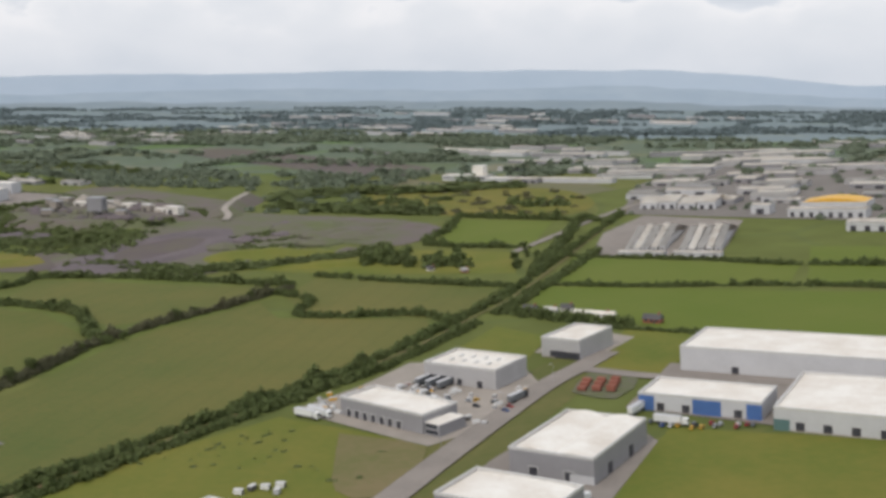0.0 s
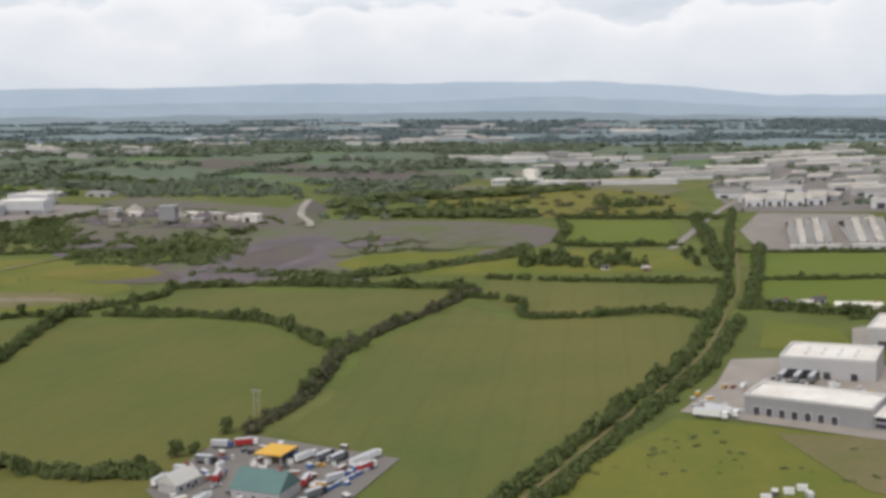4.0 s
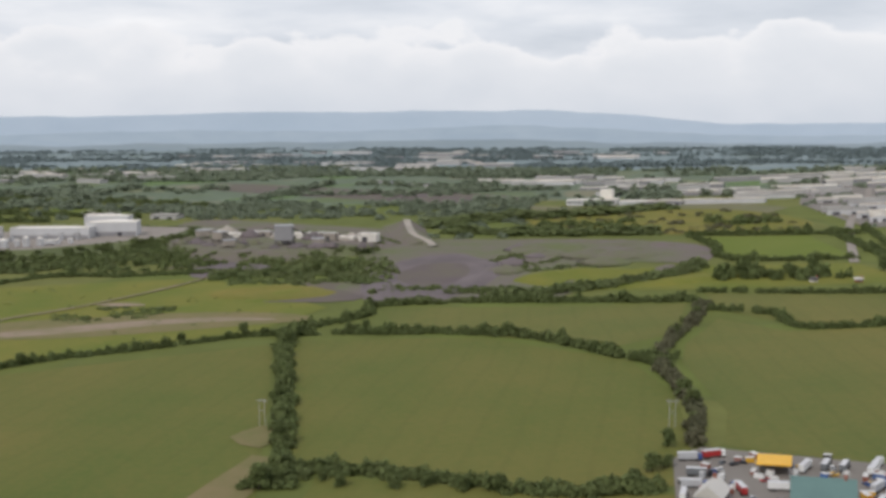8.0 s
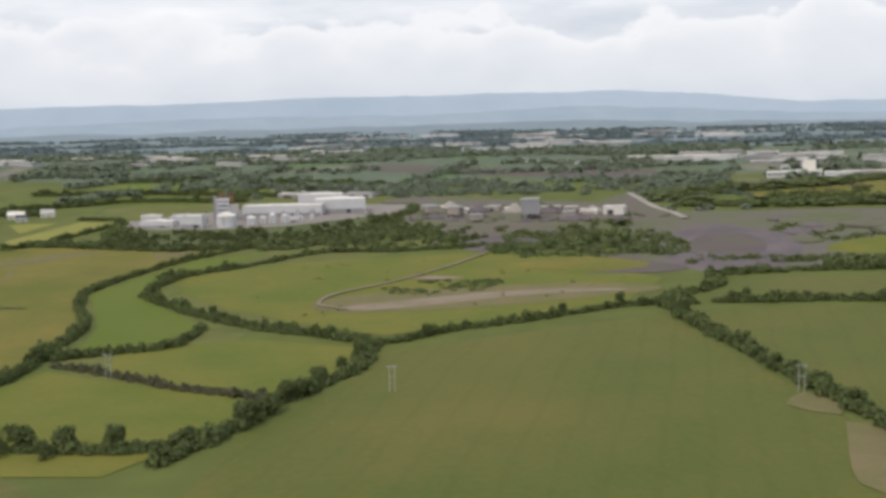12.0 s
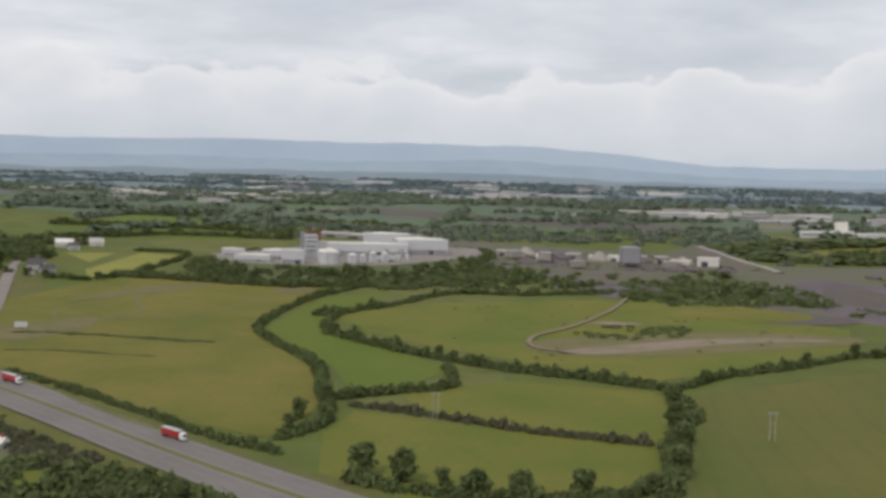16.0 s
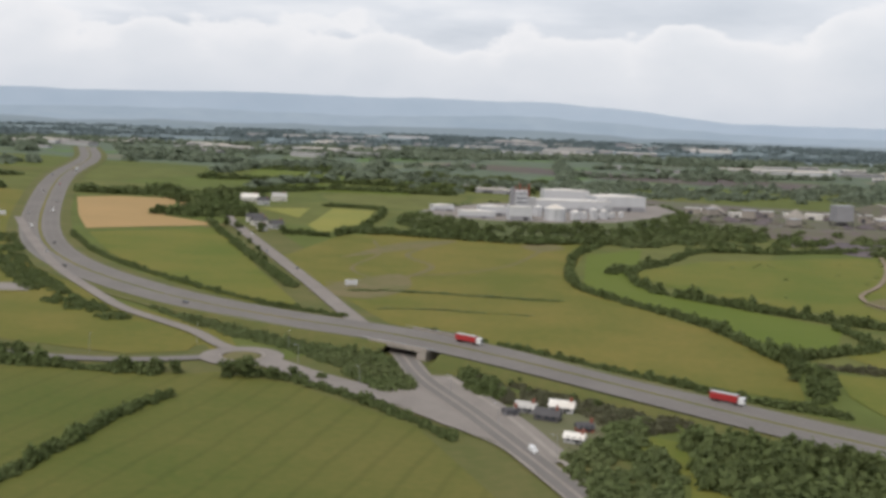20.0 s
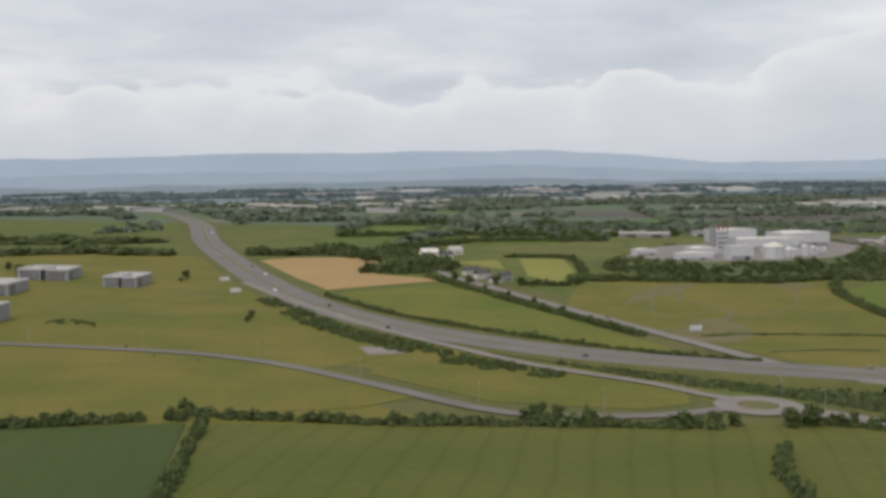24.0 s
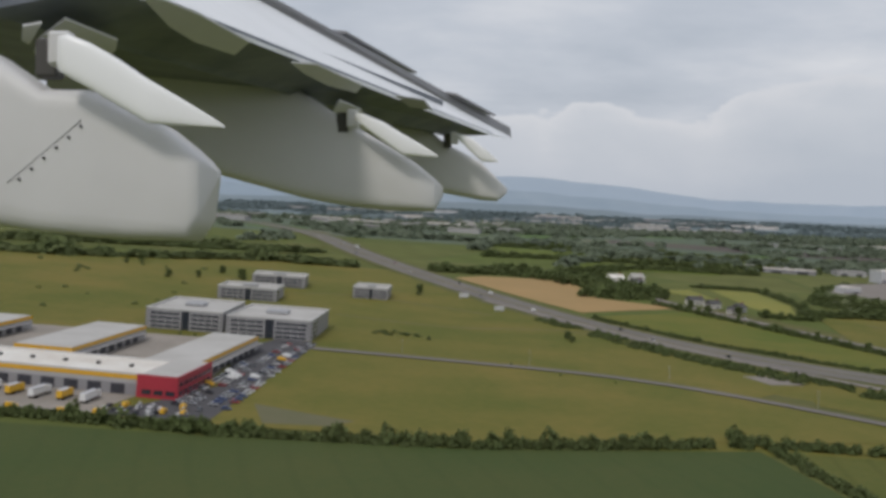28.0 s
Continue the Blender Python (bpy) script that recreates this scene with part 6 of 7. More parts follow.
pit(-369, 562, 33, 66)
broken_ground("quarry_floor", -276, 648, 110, 90, 4.0, "earth", "brown benches of the quarry", 1.3, 9.0, 0.3)
broken_ground("quarry_floor", -500, 590, 50, 60, 1.5, "rock", "grey uneven ground below the crushing plant", 1.0, 5.0, 0.3)
broken_ground("spoil_bank", -270, 535, 110, 56, 5.0, "pasture", "grassed bank below the quarry", 0, 4.0)
broken_ground("spoil_bank", -462, 506, 60, 70, 2.2, "pasture", "grassed spoil bank above the sand track", 0, 6.0)
broken_ground("spoil_bank", -440, 505, 80, 50, 1.6, "rough", "rough grassy bank at the quarry edge", 0, 7.0)


for k in range(16):
    f = k / 15
    x, y = -572 + 130 * f + float(rng.normal()) * 3, 736 - 50 * f + float(rng.normal()) * 7
    if k % 3 == 2:
        heap(x, y, 7 + 4 * float(rng.random()), 4 + 2.5 * float(rng.random()), "rock" if k % 2 else "gravel", "tall pale heap of crushed stone", PLANT_Z)
    else:
        ob = thing("quarry_shed", x, y, float(rng.normal() * 8 - 14), "pale dusty shed in the quarry plant", "quarry shed", "quarry plant", z=PLANT_Z)
        w, d, h = 8 + 8 * float(rng.random()), 5 + 3 * float(rng.random()), 2.5 + 3 * float(rng.random())
        part("wall_shell", boxes((0, 0, 0, w, d, h)), M["render" if k % 2 else "concrete"], ob)
        part("roof", boxes((-0.3, -0.3, h, w + 0.3, d + 0.3, h + 0.35), bevel=0.1), M["roof" if k % 2 else "roof_grey"], ob)
        part("door", boxes((w * 0.2, -0.1, 0, w * 0.5, 0.05, h * 0.6)), M["door"], ob)


def power_pole(x, y, turn):
    """A pale double pole with a cross-arm, standing in the crops."""
    ob = thing("power_pole", x, y, turn, "pale double power pole standing among crops", "power pole", "power poles")
    for s in (-0.8, 0.8):
        part("pole", cylinder(bmesh.new(), s, 0, 0, 8.2, 0.10, 0.07, 8), M["clad"], ob)
    part("crossarm", boxes((-1.6, -0.1, 7.6, 1.6, 0.1, 7.8)), M["steel"], ob)
    part("brace", boxes((-0.8, -0.06, 4.6, 0.8, 0.06, 4.72)), M["steel"], ob)
    for s in (-1.4, 0.0, 1.4):
        part("insulator", cylinder(bmesh.new(), s, 0, 7.8, 8.15, 0.08, 0.05, 8), M["clad_dark"], ob)


for x, y in ((-260, 265), (-378, 268), (-494, 268), (-590, 279)):
    power_pole(x, y, 4)


# long sheds, tank depot and the white tower building
def shed(x, y, turn, w, d, h, label, wall="clad_white", roof="roof", n=3, group="estate sheds"):
    ob = thing("industrial_shed", x, y, turn, label, "industrial shed", group)
    part("wall_shell", boxes((0, 0, 0, w, d, h)), M[wall], ob)
    bm = bmesh.new()
    for a, b in ((0, 0.5), (0.5, 1)):
        z = (h, h + d * 0.08)
        za, zb = (z[0], z[1]) if a == 0 else (z[1], z[0])
        v = [bm.verts.new(c) for c in ((-0.3, d * a - (0.3 if a == 0 else 0), za + 0.05), (w + 0.3, d * a - (0.3 if a == 0 else 0), za + 0.05), (w + 0.3, d * b + (0.3 if b == 1 else 0), zb + 0.05), (-0.3, d * b + (0.3 if b == 1 else 0), zb + 0.05))]
        bm.faces.new(v)
    bmesh.ops.solidify(bm, geom=bm.faces[:], thickness=0.2)
    part("roof", bm, M[roof], ob)
    for i in range(n):
        cx = w * (i + 0.5) / n
        part("door", boxes((cx - w * 0.1 / n * 2, -0.1, 0, cx + w * 0.1 / n * 2, 0.02, h * 0.6)), M["door"], ob)
    return ob


shed(-16, 684, -20, 12, 10, 6, "white gabled shed with a dark door strip", n=1)
shed(6, 668, -20, 46, 12, 5, "long white shed with window strip", n=8)
shed(36, 610, -20, 30, 16, 5, "white shed by the bright pasture", n=4)
for row, (x0, y0) in enumerate(((-78, 556), (-49, 552))):
    for k in range(5):
        shed(x0 + 4.4 * k, y0 + 1.0 * k, -4, 3.2, 84 + 6 * (k % 2), 2.0, "long low grey-roofed shed in a depot", "clad_white", "roof" if k % 2 else "roof_grey", 1, "depot sheds")
    shed(x0 - 2, y0 - 12, -10, 24, 7, 2.4, "low white office of the depot", "clad_white", "roof", 4, "depot sheds")
for k in range(4):
    shed(-90 + 13 * k, 722 - 3 * k, -10, 12, 40, 4.0 + (k % 2), "large white gabled works building on the estate", "clad_white", "roof", 2, "estate sheds")
ob = thing("warehouse", 14, 700, -15, "grey warehouse with a broad yellow roof", "warehouse", "estate warehouses")
shell(ob, 40, 26, 4.2, M["clad_white"])
flat_roof(ob, 40, 26, 4.2, M["gold"], rim="trim", ridge=2.4, folds=1, lip=0.2)
thicket("bushes and trees between the estate's yards", [(-95, 690), (60, 640), (140, 700), (120, 1000), (-80, 1000), (-110, 860)], 300, 3.2, 3.4, "hazed_leaf", 0.02)


def white_tower_building():
    ob = thing("factory", -300, 935, -12, "factory with long white wings and a white roof tower", "factory")
    part("wing", boxes((0, 0, 0, 46, 14, 5), bevel=0.1), M["clad_white"], ob)
    part("wing_roof", boxes((-0.3, -0.3, 5, 46.3, 14.3, 5.4)), M["roof"], ob)
    part("tower", boxes((30, 4, 5, 41, 14, 14), bevel=0.1), M["roof"], ob, "bright white roof tower")
    part("low_wing", boxes((48, -4, 0, 110, 8, 3.6), bevel=0.1), M["clad_white"], ob)
    part("low_wing_roof", boxes((47.7, -4.3, 3.6, 110.3, 8.3, 3.9)), M["roof"], ob)
    for k in range(10):
        part("window", boxes((1.5 + k * 4.4, -0.08, 2.4, 4.6 + k * 4.4, 0.03, 3.6)), M["glass"], ob)
    return ob


white_tower_building()
shed(-230, 905, -14, 30, 14, 4, "low dark-fronted shed by the factory", "clad_dark", "roof", 4)


def block(cx, cy, n, sx, sy, label, lo=14, hi=52, tall=7, wall=("clad", "clad_dark", "clad_white"), group="distant sheds"):
    for k in range(n):
        x, y = cx + float(rng.uniform(-sx, sx)), cy + float(rng.uniform(-sy, sy))
        w = float(rng.uniform(lo, hi))
        shed(x, y, float(rng.normal() * 7 - 12), w, float(rng.uniform(10, 22)), float(rng.uniform(2.2, tall * 0.6)), label, wall[k % 3], "roof" if k % 2 else "roof_grey", 2 if cy < 900 else 0, group)


block(-60, 800, 16, 55, 70, "white industrial shed on the estate", 14, 40)
block(40, 780, 14, 60, 80, "pale industrial shed on the estate", 14, 40)
block(-150, 960, 14, 70, 60, "long white distribution shed", 30, 70)
block(60, 950, 20, 120, 90, "white flat-roofed distribution shed", 20, 70)
block(-60, 1180, 30, 240, 140, "far white distribution shed", 24, 80, 9)
block(-420, 1330, 14, 160, 90, "far white warehouse on the plain", 20, 70, 8)
block(-700, 860, 3, 40, 20, "white works store by the quarry road", 20, 44)
block(-1120, 1500, 26, 220, 200, "far pale estate shed", 20, 80, 9)
block(-760, 1900, 22, 300, 200, "far white roof in the suburbs", 24, 90, 10)
block(-1450, 1250, 22, 200, 170, "far grey suburban block", 16, 60, 10, ("clad", "clad_white", "clad_dark"))
block(-700, 2600, 24, 700, 300, "far pale roof near the hills", 30, 120, 12)
block(250, 1300, 24, 200, 250, "far pale shed on an estate", 24, 80, 9)


def house(x, y, turn, w, d, h, label, wall="render", roof="slate"):
    ob = thing("house", x, y, turn, label, "house", "cottages")
    part("wall_shell", boxes((-w / 2, -d / 2, 0, w / 2, d / 2, h)), M[wall], ob)
    bm = bmesh.new()
    rise = d * 0.42
    pts = [bm.verts.new((sx * (w / 2 + 0.25), sy, z)) for sx in (-1, 1) for sy, z in ((-d / 2 - 0.3, h - 0.1), (0, h + rise), (d / 2 + 0.3, h - 0.1))]
    bm.faces.new((pts[0], pts[3], pts[4], pts[1])); bm.faces.new((pts[1], pts[4], pts[5], pts[2]))
    bm.faces.new((pts[0], pts[1], pts[2])); bm.faces.new((pts[3], pts[5], pts[4]))
    bmesh.ops.recalc_face_normals(bm, faces=bm.faces[:])
    rf = part("roof", bm, M[roof], ob)
    part("chimney", boxes((w * 0.32, -0.35, h + rise * 0.5, w * 0.32 + 0.6, 0.35, h + rise + 0.8)), M["brick"], rf)
    for k in range(3):
        part("window", boxes((-w * 0.36 + k * w * 0.3, -d / 2 - 0.06, 0.8, -w * 0.36 + k * w * 0.3 + 0.8, -d / 2 + 0.04, 1.8)), M["glass"], ob)
    part("door", boxes((w * 0.12, -d / 2 - 0.05, 0, w * 0.12 + 0.65, -d / 2 + 0.05, 1.4)), M["door"], ob)
    return ob


for x, y, a, w, d, h, wall, roof in ((-709, 228, -20, 5, 3, 1.6, "clad_dark", "roof_grey"), (-700, 230, -15, 6, 3.4, 1.7, "clad", "roof"), (-704, 222, -18, 6, 3.4, 1.7, "slate", "slate"), (-699, 205, -20, 4.5, 2.6, 1.5, "clad", "roof"), (-713, 224, 20, 3.5, 2.4, 1.3, "clad_dark", "slate"), (-696, 214, 10, 4, 2.6, 1.4, "brick", "slate"),
                                     (-852, 585, 30, 9, 5, 3, "render", "slate"), (-840, 575, 40, 8, 5, 3, "clad", "slate"), (-858, 600, 20, 10, 5, 3, "render", "slate"), (-846, 565, -50, 7, 4, 2.5, "render", "slate"),
                                     (-884, 702, 25, 12, 6, 3.5, "render", "roof"), (-866, 716, 25, 10, 6, 3.5, "render", "roof_grey"), (-872, 690, 20, 8, 5, 3, "clad_white", "slate"),
                                     (-98, 414, -15, 6, 3, 2.0, "render", "slate"), (-89, 411, -10, 6, 3, 1.9, "clad", "roof_grey"), (-83, 416, -14, 5, 3, 2.0, "render", "slate"), (-70, 406, -14, 17, 3, 1.4, "clad_white", "roof"), (-46, 396, -14, 7, 4, 1.8, "brick", "slate"),
                                     (-172, 507, -12, 4, 2.4, 1.5, "render", "slate"), (-152, 502, -12, 3.6, 2.4, 1.4, "brick", "roof_grey")):
    house(x, y, a, w, d, h, "low cottage with a pitched roof beside trees", wall, roof)

# yard of lorries: shed roofs
ob = thing("open_shed", -244, 224, -12, "yellow-roofed open shed in the vehicle yard", "shed")
part("canopy", boxes((0, 0, 3.0, 8, 8, 3.35), bevel=0.08), M["gold"], ob)
for i in (0.3, 7.4):
    for j in (0.3, 7.4):
        part("post", boxes((i, j, 0, i + 0.3, j + 0.3, 3.0)), M["steel"], ob)
part("back_wall", boxes((0, 7.8, 0, 8, 8, 3.0)), M["blue"], ob)
house(-233, 204, -12, 13, 9, 3.0, "low workshop with a green sheet roof", "clad", "teal")
house(-256, 207, 70, 8, 6, 2.6, "grey-roofed hut at the yard edge", "clad", "roof_grey")

# ---- vehicles ----
PAINTS = [material("car_paint_" + n, c, rough=0.3, scale=1, fine=4, amount=0.2) for n, c in (("silver", (0.45, 0.46, 0.48)), ("white", (0.75, 0.75, 0.74)), ("black", (0.03, 0.03, 0.035)), ("red", (0.38, 0.04, 0.04)), ("blue", (0.06, 0.10, 0.26)), ("grey", (0.16, 0.17, 0.18)), ("yellow", (0.72, 0.42, 0.04)))]
PAINT_WORDS = ("silver", "white", "black", "red", "dark blue", "dark grey", "yellow")


def car(k, van=False):
    ob = thing("van" if van else "car", 0, -3000, 0, PAINT_WORDS[k] + (" panel van on asphalt" if van else " hatchback car on asphalt"), "van" if van else "car", "parked vehicles")
    s = 0.58
    l, w, h = (5.2 * s, 1.95 * s, 2.2 * s) if van else (4.3 * s, 1.75 * s, 1.45 * s)
    bm = boxes((-l / 2, -w / 2, 0.16, l / 2, w / 2, h * (0.75 if van else 0.58)), bevel=0.09)
    part("body", bm, PAINTS[k], ob)
    cab = bmesh.new()
    a0, a1 = (-l * 0.48, l * 0.30) if van else (-l * 0.40, l * 0.24)
    lo = [cab.verts.new((x, y, h * (0.74 if van else 0.57))) for x, y in ((a0, -w * 0.46), (a1, -w * 0.46), (a1, w * 0.46), (a0, w * 0.46))]
    hi = [cab.verts.new((x, y, h)) for x, y in ((a0 + 0.12, -w * 0.38), (a1 - 0.4, -w * 0.38), (a1 - 0.4, w * 0.38), (a0 + 0.12, w * 0.38))]
    cab.faces.new(hi)
    for i in range(4):
        cab.faces.new((lo[i], lo[(i + 1) % 4], hi[(i + 1) % 4], hi[i]))
    part("cabin", cab, PAINTS[k] if van else M["glass"], ob)
    part("roof", boxes((a0 + 0.1, -w * 0.38, h - 0.01, a1 - 0.4, w * 0.38, h + 0.04)), PAINTS[k], ob)
    for i in (-1, 1):
        for j in (-1, 1):
            wh = bmesh.new()
            bmesh.ops.create_cone(wh, cap_ends=True, segments=10, radius1=0.19, radius2=0.19, depth=0.13, matrix=pose(i * l * 0.32, j * w * 0.46, 0.19, 90))
            part("wheel", wh, M["tyre"], ob)
    part("windscreen", boxes((a1 - 0.2, -w * 0.36, h * 0.6, a1 - 0.12, w * 0.36, h * 0.92)), M["glass"], ob)
    return ob


def lorry(cab_mat, box_mat, label, length=9.3):
    ob = thing("lorry", 0, -3000, 0, label, "lorry", "lorries")
    w = 1.5
    part("trailer", boxes((-length / 2, -w / 2, 0.65, length / 2 - 1.9, w / 2, 2.45), bevel=0.04), box_mat, ob)
    part("trailer_roof", boxes((-length / 2, -w / 2 - 0.01, 2.45, length / 2 - 1.9, w / 2 + 0.01, 2.52)), M["clad_white"], ob)
    part("cab", boxes((length / 2 - 1.6, -w / 2 + 0.03, 0.35, length / 2, w / 2 - 0.03, 2.15), bevel=0.12), cab_mat, ob)
    part("windscreen", boxes((length / 2 - 0.04, -w * 0.42, 1.2, length / 2 + 0.03, w * 0.42, 1.8)), M["glass"], ob)
    part("chassis", boxes((-length / 2 + 0.3, -0.4, 0.4, length / 2 - 0.4, 0.4, 0.65)), M["dark_steel"], ob)
    for x in (-length / 2 + 0.9, -length / 2 + 1.7, -length / 2 + 2.5, length / 2 - 2.3, length / 2 - 0.7):
        for j in (-1, 1):
            wh = bmesh.new()
            bmesh.ops.create_cone(wh, cap_ends=True, segments=12, radius1=0.29, radius2=0.29, depth=0.3, matrix=pose(x, j * w * 0.42, 0.29, 90))
            part("wheel", wh, M["tyre"], ob)
    return ob


CARS = [car(k) for k in range(7)]
VANS = [car(1, True), car(6, True)]
LORRIES = [lorry(PAINTS[1], PAINTS[3], "red box lorry with a white cab"), lorry(PAINTS[1], PAINTS[1], "plain white box lorry on asphalt"), lorry(PAINTS[6], PAINTS[6], "yellow parcel delivery lorry at depot", 7.0), lorry(PAINTS[2], PAINTS[5], "dark curtain-sided lorry in a yard"), lorry(PAINTS[4], PAINTS[0], "blue and silver box lorry")]


def park(src, x, y, turn, lift=0.3):
    return copy_thing(src, pose(x, y, gz(y) + lift, 0, 0, turn))


def on_road(src, line, s, side, lift, height=None, back=False):
    pts = smooth_line(line, 6.0)
    i = min(len(pts) - 2, int(s * (len(pts) - 1)))
    v, d = pts[i], (pts[i + 1] - pts[i]).normalized()
    n = Vector((-d.y, d.x, 0))
    p = v + n * side
    copy_thing(src, pose(p.x, p.y, gz(p.y) + lift + (height(p.x, p.y) if height else 0), 0, 0, math.degrees(math.atan2(d.y, d.x)) + (180 if back else 0)))


for src, s, side in ((VANS[0], 0.54, -4), (CARS[0], 0.50, -7), (CARS[2], 0.58, 4), (CARS[5], 0.46, 7), (CARS[1], 0.42, -4), (CARS[3], 0.38, 4), (LORRIES[1], 0.30, 6), (CARS[4], 0.34, -7), (CARS[0], 0.26, 5), (CARS[1], 0.22, -5), (CARS[2], 0.63, -6), (CARS[5], 0.70, -5), (VANS[0], 0.49, 6), (CARS[1], 0.60, -3.5)):
    on_road(src, MOTORWAY, s, side, 0.42, bank, side < 0)
for src, s, side in ((CARS[1], 0.1, 2), (CARS[0], 0.22, -2), (CARS[5], 0.32, 2), (VANS[0], 0.8, 2), (CARS[2], 0.9, -2)):
    on_road(src, SIDE, s, side, 0.46)
park(LORRIES[0], -724, 289, -34, 0.42 + bank(-724, 289))
park(LORRIES[0], -657, 241, -36, 0.42 + bank(-657, 241))
# staff car park: rows along its length
for row, (x0, y0, x1, y1) in enumerate(((-1079, 262, -1066, 372), (-1084, 266, -1071, 376), (-1088, 262, -1080, 330), (-1075, 258, -1063, 378))):
    for k in range(30):
        if rng.random() < 0.22:
            continue
        f = k / 29
        car_src = CARS[int(rng.choice([0, 0, 0, 1, 1, 1, 2, 3, 4, 5]))] if rng.random() < 0.93 else VANS[int(rng.integers(0, 2))]
        park(car_src, x0 + (x1 - x0) * f, y0 + (y1 - y0) * f, -10 + float(rng.normal()) * 4, 0.33)
for k in range(34):
    park(CARS[int(rng.choice([0, 1, 1, 2, 5, 1]))] if k % 9 else VANS[1], -1104 + 24 * float(rng.random()), 249 + 12 * float(rng.random()), float(rng.choice([80, 85, -95])), 0.33)
for k in range(13):
    park(LORRIES[2 if k % 2 else 1], -1188 + k * 6.6, 262 + 12 * 0.14 * (13 - k) * 0.6, 82 + float(rng.normal()) * 2, 0.32)
for k in range(12):
    park(VANS[1] if k % 3 else CARS[1], -1170 + k * 6 + float(rng.normal()), 248 + float(rng.normal()), float(rng.choice([0, 80])), 0.32)
for x, y, a, k in ((-259, 216, -8, 4), (-257, 224, -8, 3), (-249, 213, 100, 0), (-240, 214, -6, 1), (-232, 228, 60, 1), (-227, 229, 65, 3), (-223, 228, 65, 3), (-217, 226, 60, 1), (-214, 222, 62, 0), (-219, 214, 50, 4), (-252, 238, 20, 0), (-258, 236, 0, 4), (-226, 212, 95, 0), (-238, 190, 0, 1), (-246, 198, 80, 1), (-221, 204, 60, 3), (-215, 230, 60, 1), (-262, 209, 80, 1)):
    park(LORRIES[k], x, y, a, 0.32).scale = (0.64, 0.85, 0.85)
for k in range(26):
    park(CARS[int(rng.integers(0, 7))], -258 + 44 * float(rng.random()), 200 + 34 * float(rng.random()), float(rng.uniform(0, 180)), 0.32)
for k in range(26):
    x = -128 + 54 * float(rng.random())
    park(CARS[int(rng.integers(0, 7))] if k % 4 else VANS[0], x, 292 - (x + 105) * 0.3 + float(rng.normal()) * 3, float(rng.choice([-25, 65])), 0.33)
for x, y, a, k in ((-128, 268, -25, 1), (-131, 266, -20, 1), (-74, 290, 70, 3), (-38, 282, 70, 1), (-28, 272, -13, 1), (-108, 306, 70, 3), (-104, 304, 70, 3), (-100, 303, 70, 3), (-42, 212, 75, 1)):
    park(LORRIES[k], x, y, a, 0.5 if k == 0 else 0.33)
for k in range(22):
    park(CARS[int(rng.integers(0, 7))], -40 + 40 * float(rng.random()), 272 + float(rng.normal()) * 1.2, float(rng.choice([75, 80])), 0.33)
for ob in (*CARS, *VANS, *LORRIES, *TREES):
    for o in (*ob.children_recursive, ob):
        bpy.data.objects.remove(o)

# stacks, boards and small things
for k in range(9):
    ob = thing("brick_stack", -57 + (k % 3) * 4.4, 302 + (k // 3) * 4.6, -15 + 10 * (k % 2), "stack of rust-red building blocks", "brick stack", "builder's stacks")
    part("pallet", boxes((-1.4, -1.0, 0.3, 1.4, 1.0, 0.45)), M["bark"], ob)
    part("bricks", boxes((-1.3, -0.9, 0.45, 1.3, 0.9, 1.6 + 0.3 * (k % 3)), bevel=0.05), M["brick"], ob)


def container(x, y, turn, w, d, h, mat, label, name="container"):
    """A steel box with ribs and doors, as left about in yards."""
    ob = thing(name, x, y, turn, label, "container", "yard clutter", z=gz(y) + 0.3)
    part("body", boxes((-w / 2, -d / 2, 0, w / 2, d / 2, h), bevel=0.04), mat, ob)
    part("lid", boxes((-w / 2 - 0.03, -d / 2 - 0.03, h, w / 2 + 0.03, d / 2 + 0.03, h + 0.08)), M["trim"], ob)
    part("door", boxes((w / 2, -d * 0.4, 0.1, w / 2 + 0.05, d * 0.4, h * 0.9)), M["dark_steel"], ob)


CLUTTER = ((PAINTS[1], "white box container standing in a yard"), (M["brick"], "rust-red box container standing in a yard"), (M["clad"], "pale grey stack of pallets in a yard"), (M["gold"], "orange skip standing in a yard"), (M["dark_steel"], "dark steel skip standing in a yard"), (PAINTS[0], "silver box container standing in a yard"), (M["blue"], "blue box container standing in a yard"))
for k in range(52):
    f = float(rng.random())
    if k < 20:
        x, y = -137 + 14 * f + 0.28 * (k % 5), 268 + 26 * float(rng.random()) * (1 - f) + 3 * f
    elif k < 40:
        x, y = -116 + 32 * f, 302 - 10 * f + float(rng.normal()) * 2.5
    else:
        x, y = -84 + 10 * f, 262 + 52 * float(rng.random())
    mat, label = CLUTTER[int(rng.choice([0, 0, 1, 2, 2, 3, 4, 5]))]
    container(x, y, float(rng.uniform(-30, 60)), 0.8 + 1.6 * float(rng.random()), 0.7 + 0.5 * float(rng.random()), 0.5 + 0.8 * float(rng.random()), mat, label)
for k in range(46):
    x, y = -262 + 50 * float(rng.random()), 198 + 40 * float(rng.random())
    if abs(x + 240) < 9 and 202 < y < 212:
        continue
    mat, label = CLUTTER[int(rng.choice([0, 0, 1, 1, 3, 4, 5, 6]))]
    container(x, y, float(rng.uniform(0, 180)), 1.2 + 2.0 * float(rng.random()), 1.0 + 0.4 * float(rng.random()), 0.7 + 0.8 * float(rng.random()), mat, label)
for k in range(8):
    container(-220 + 1.0 * k, 206 + 2.5 * k, 68, 2.3, 0.5, 1.0, M["blue" if k % 3 else "clad_white"], "blue sheeted fence panel at the yard edge", "fence_panel")
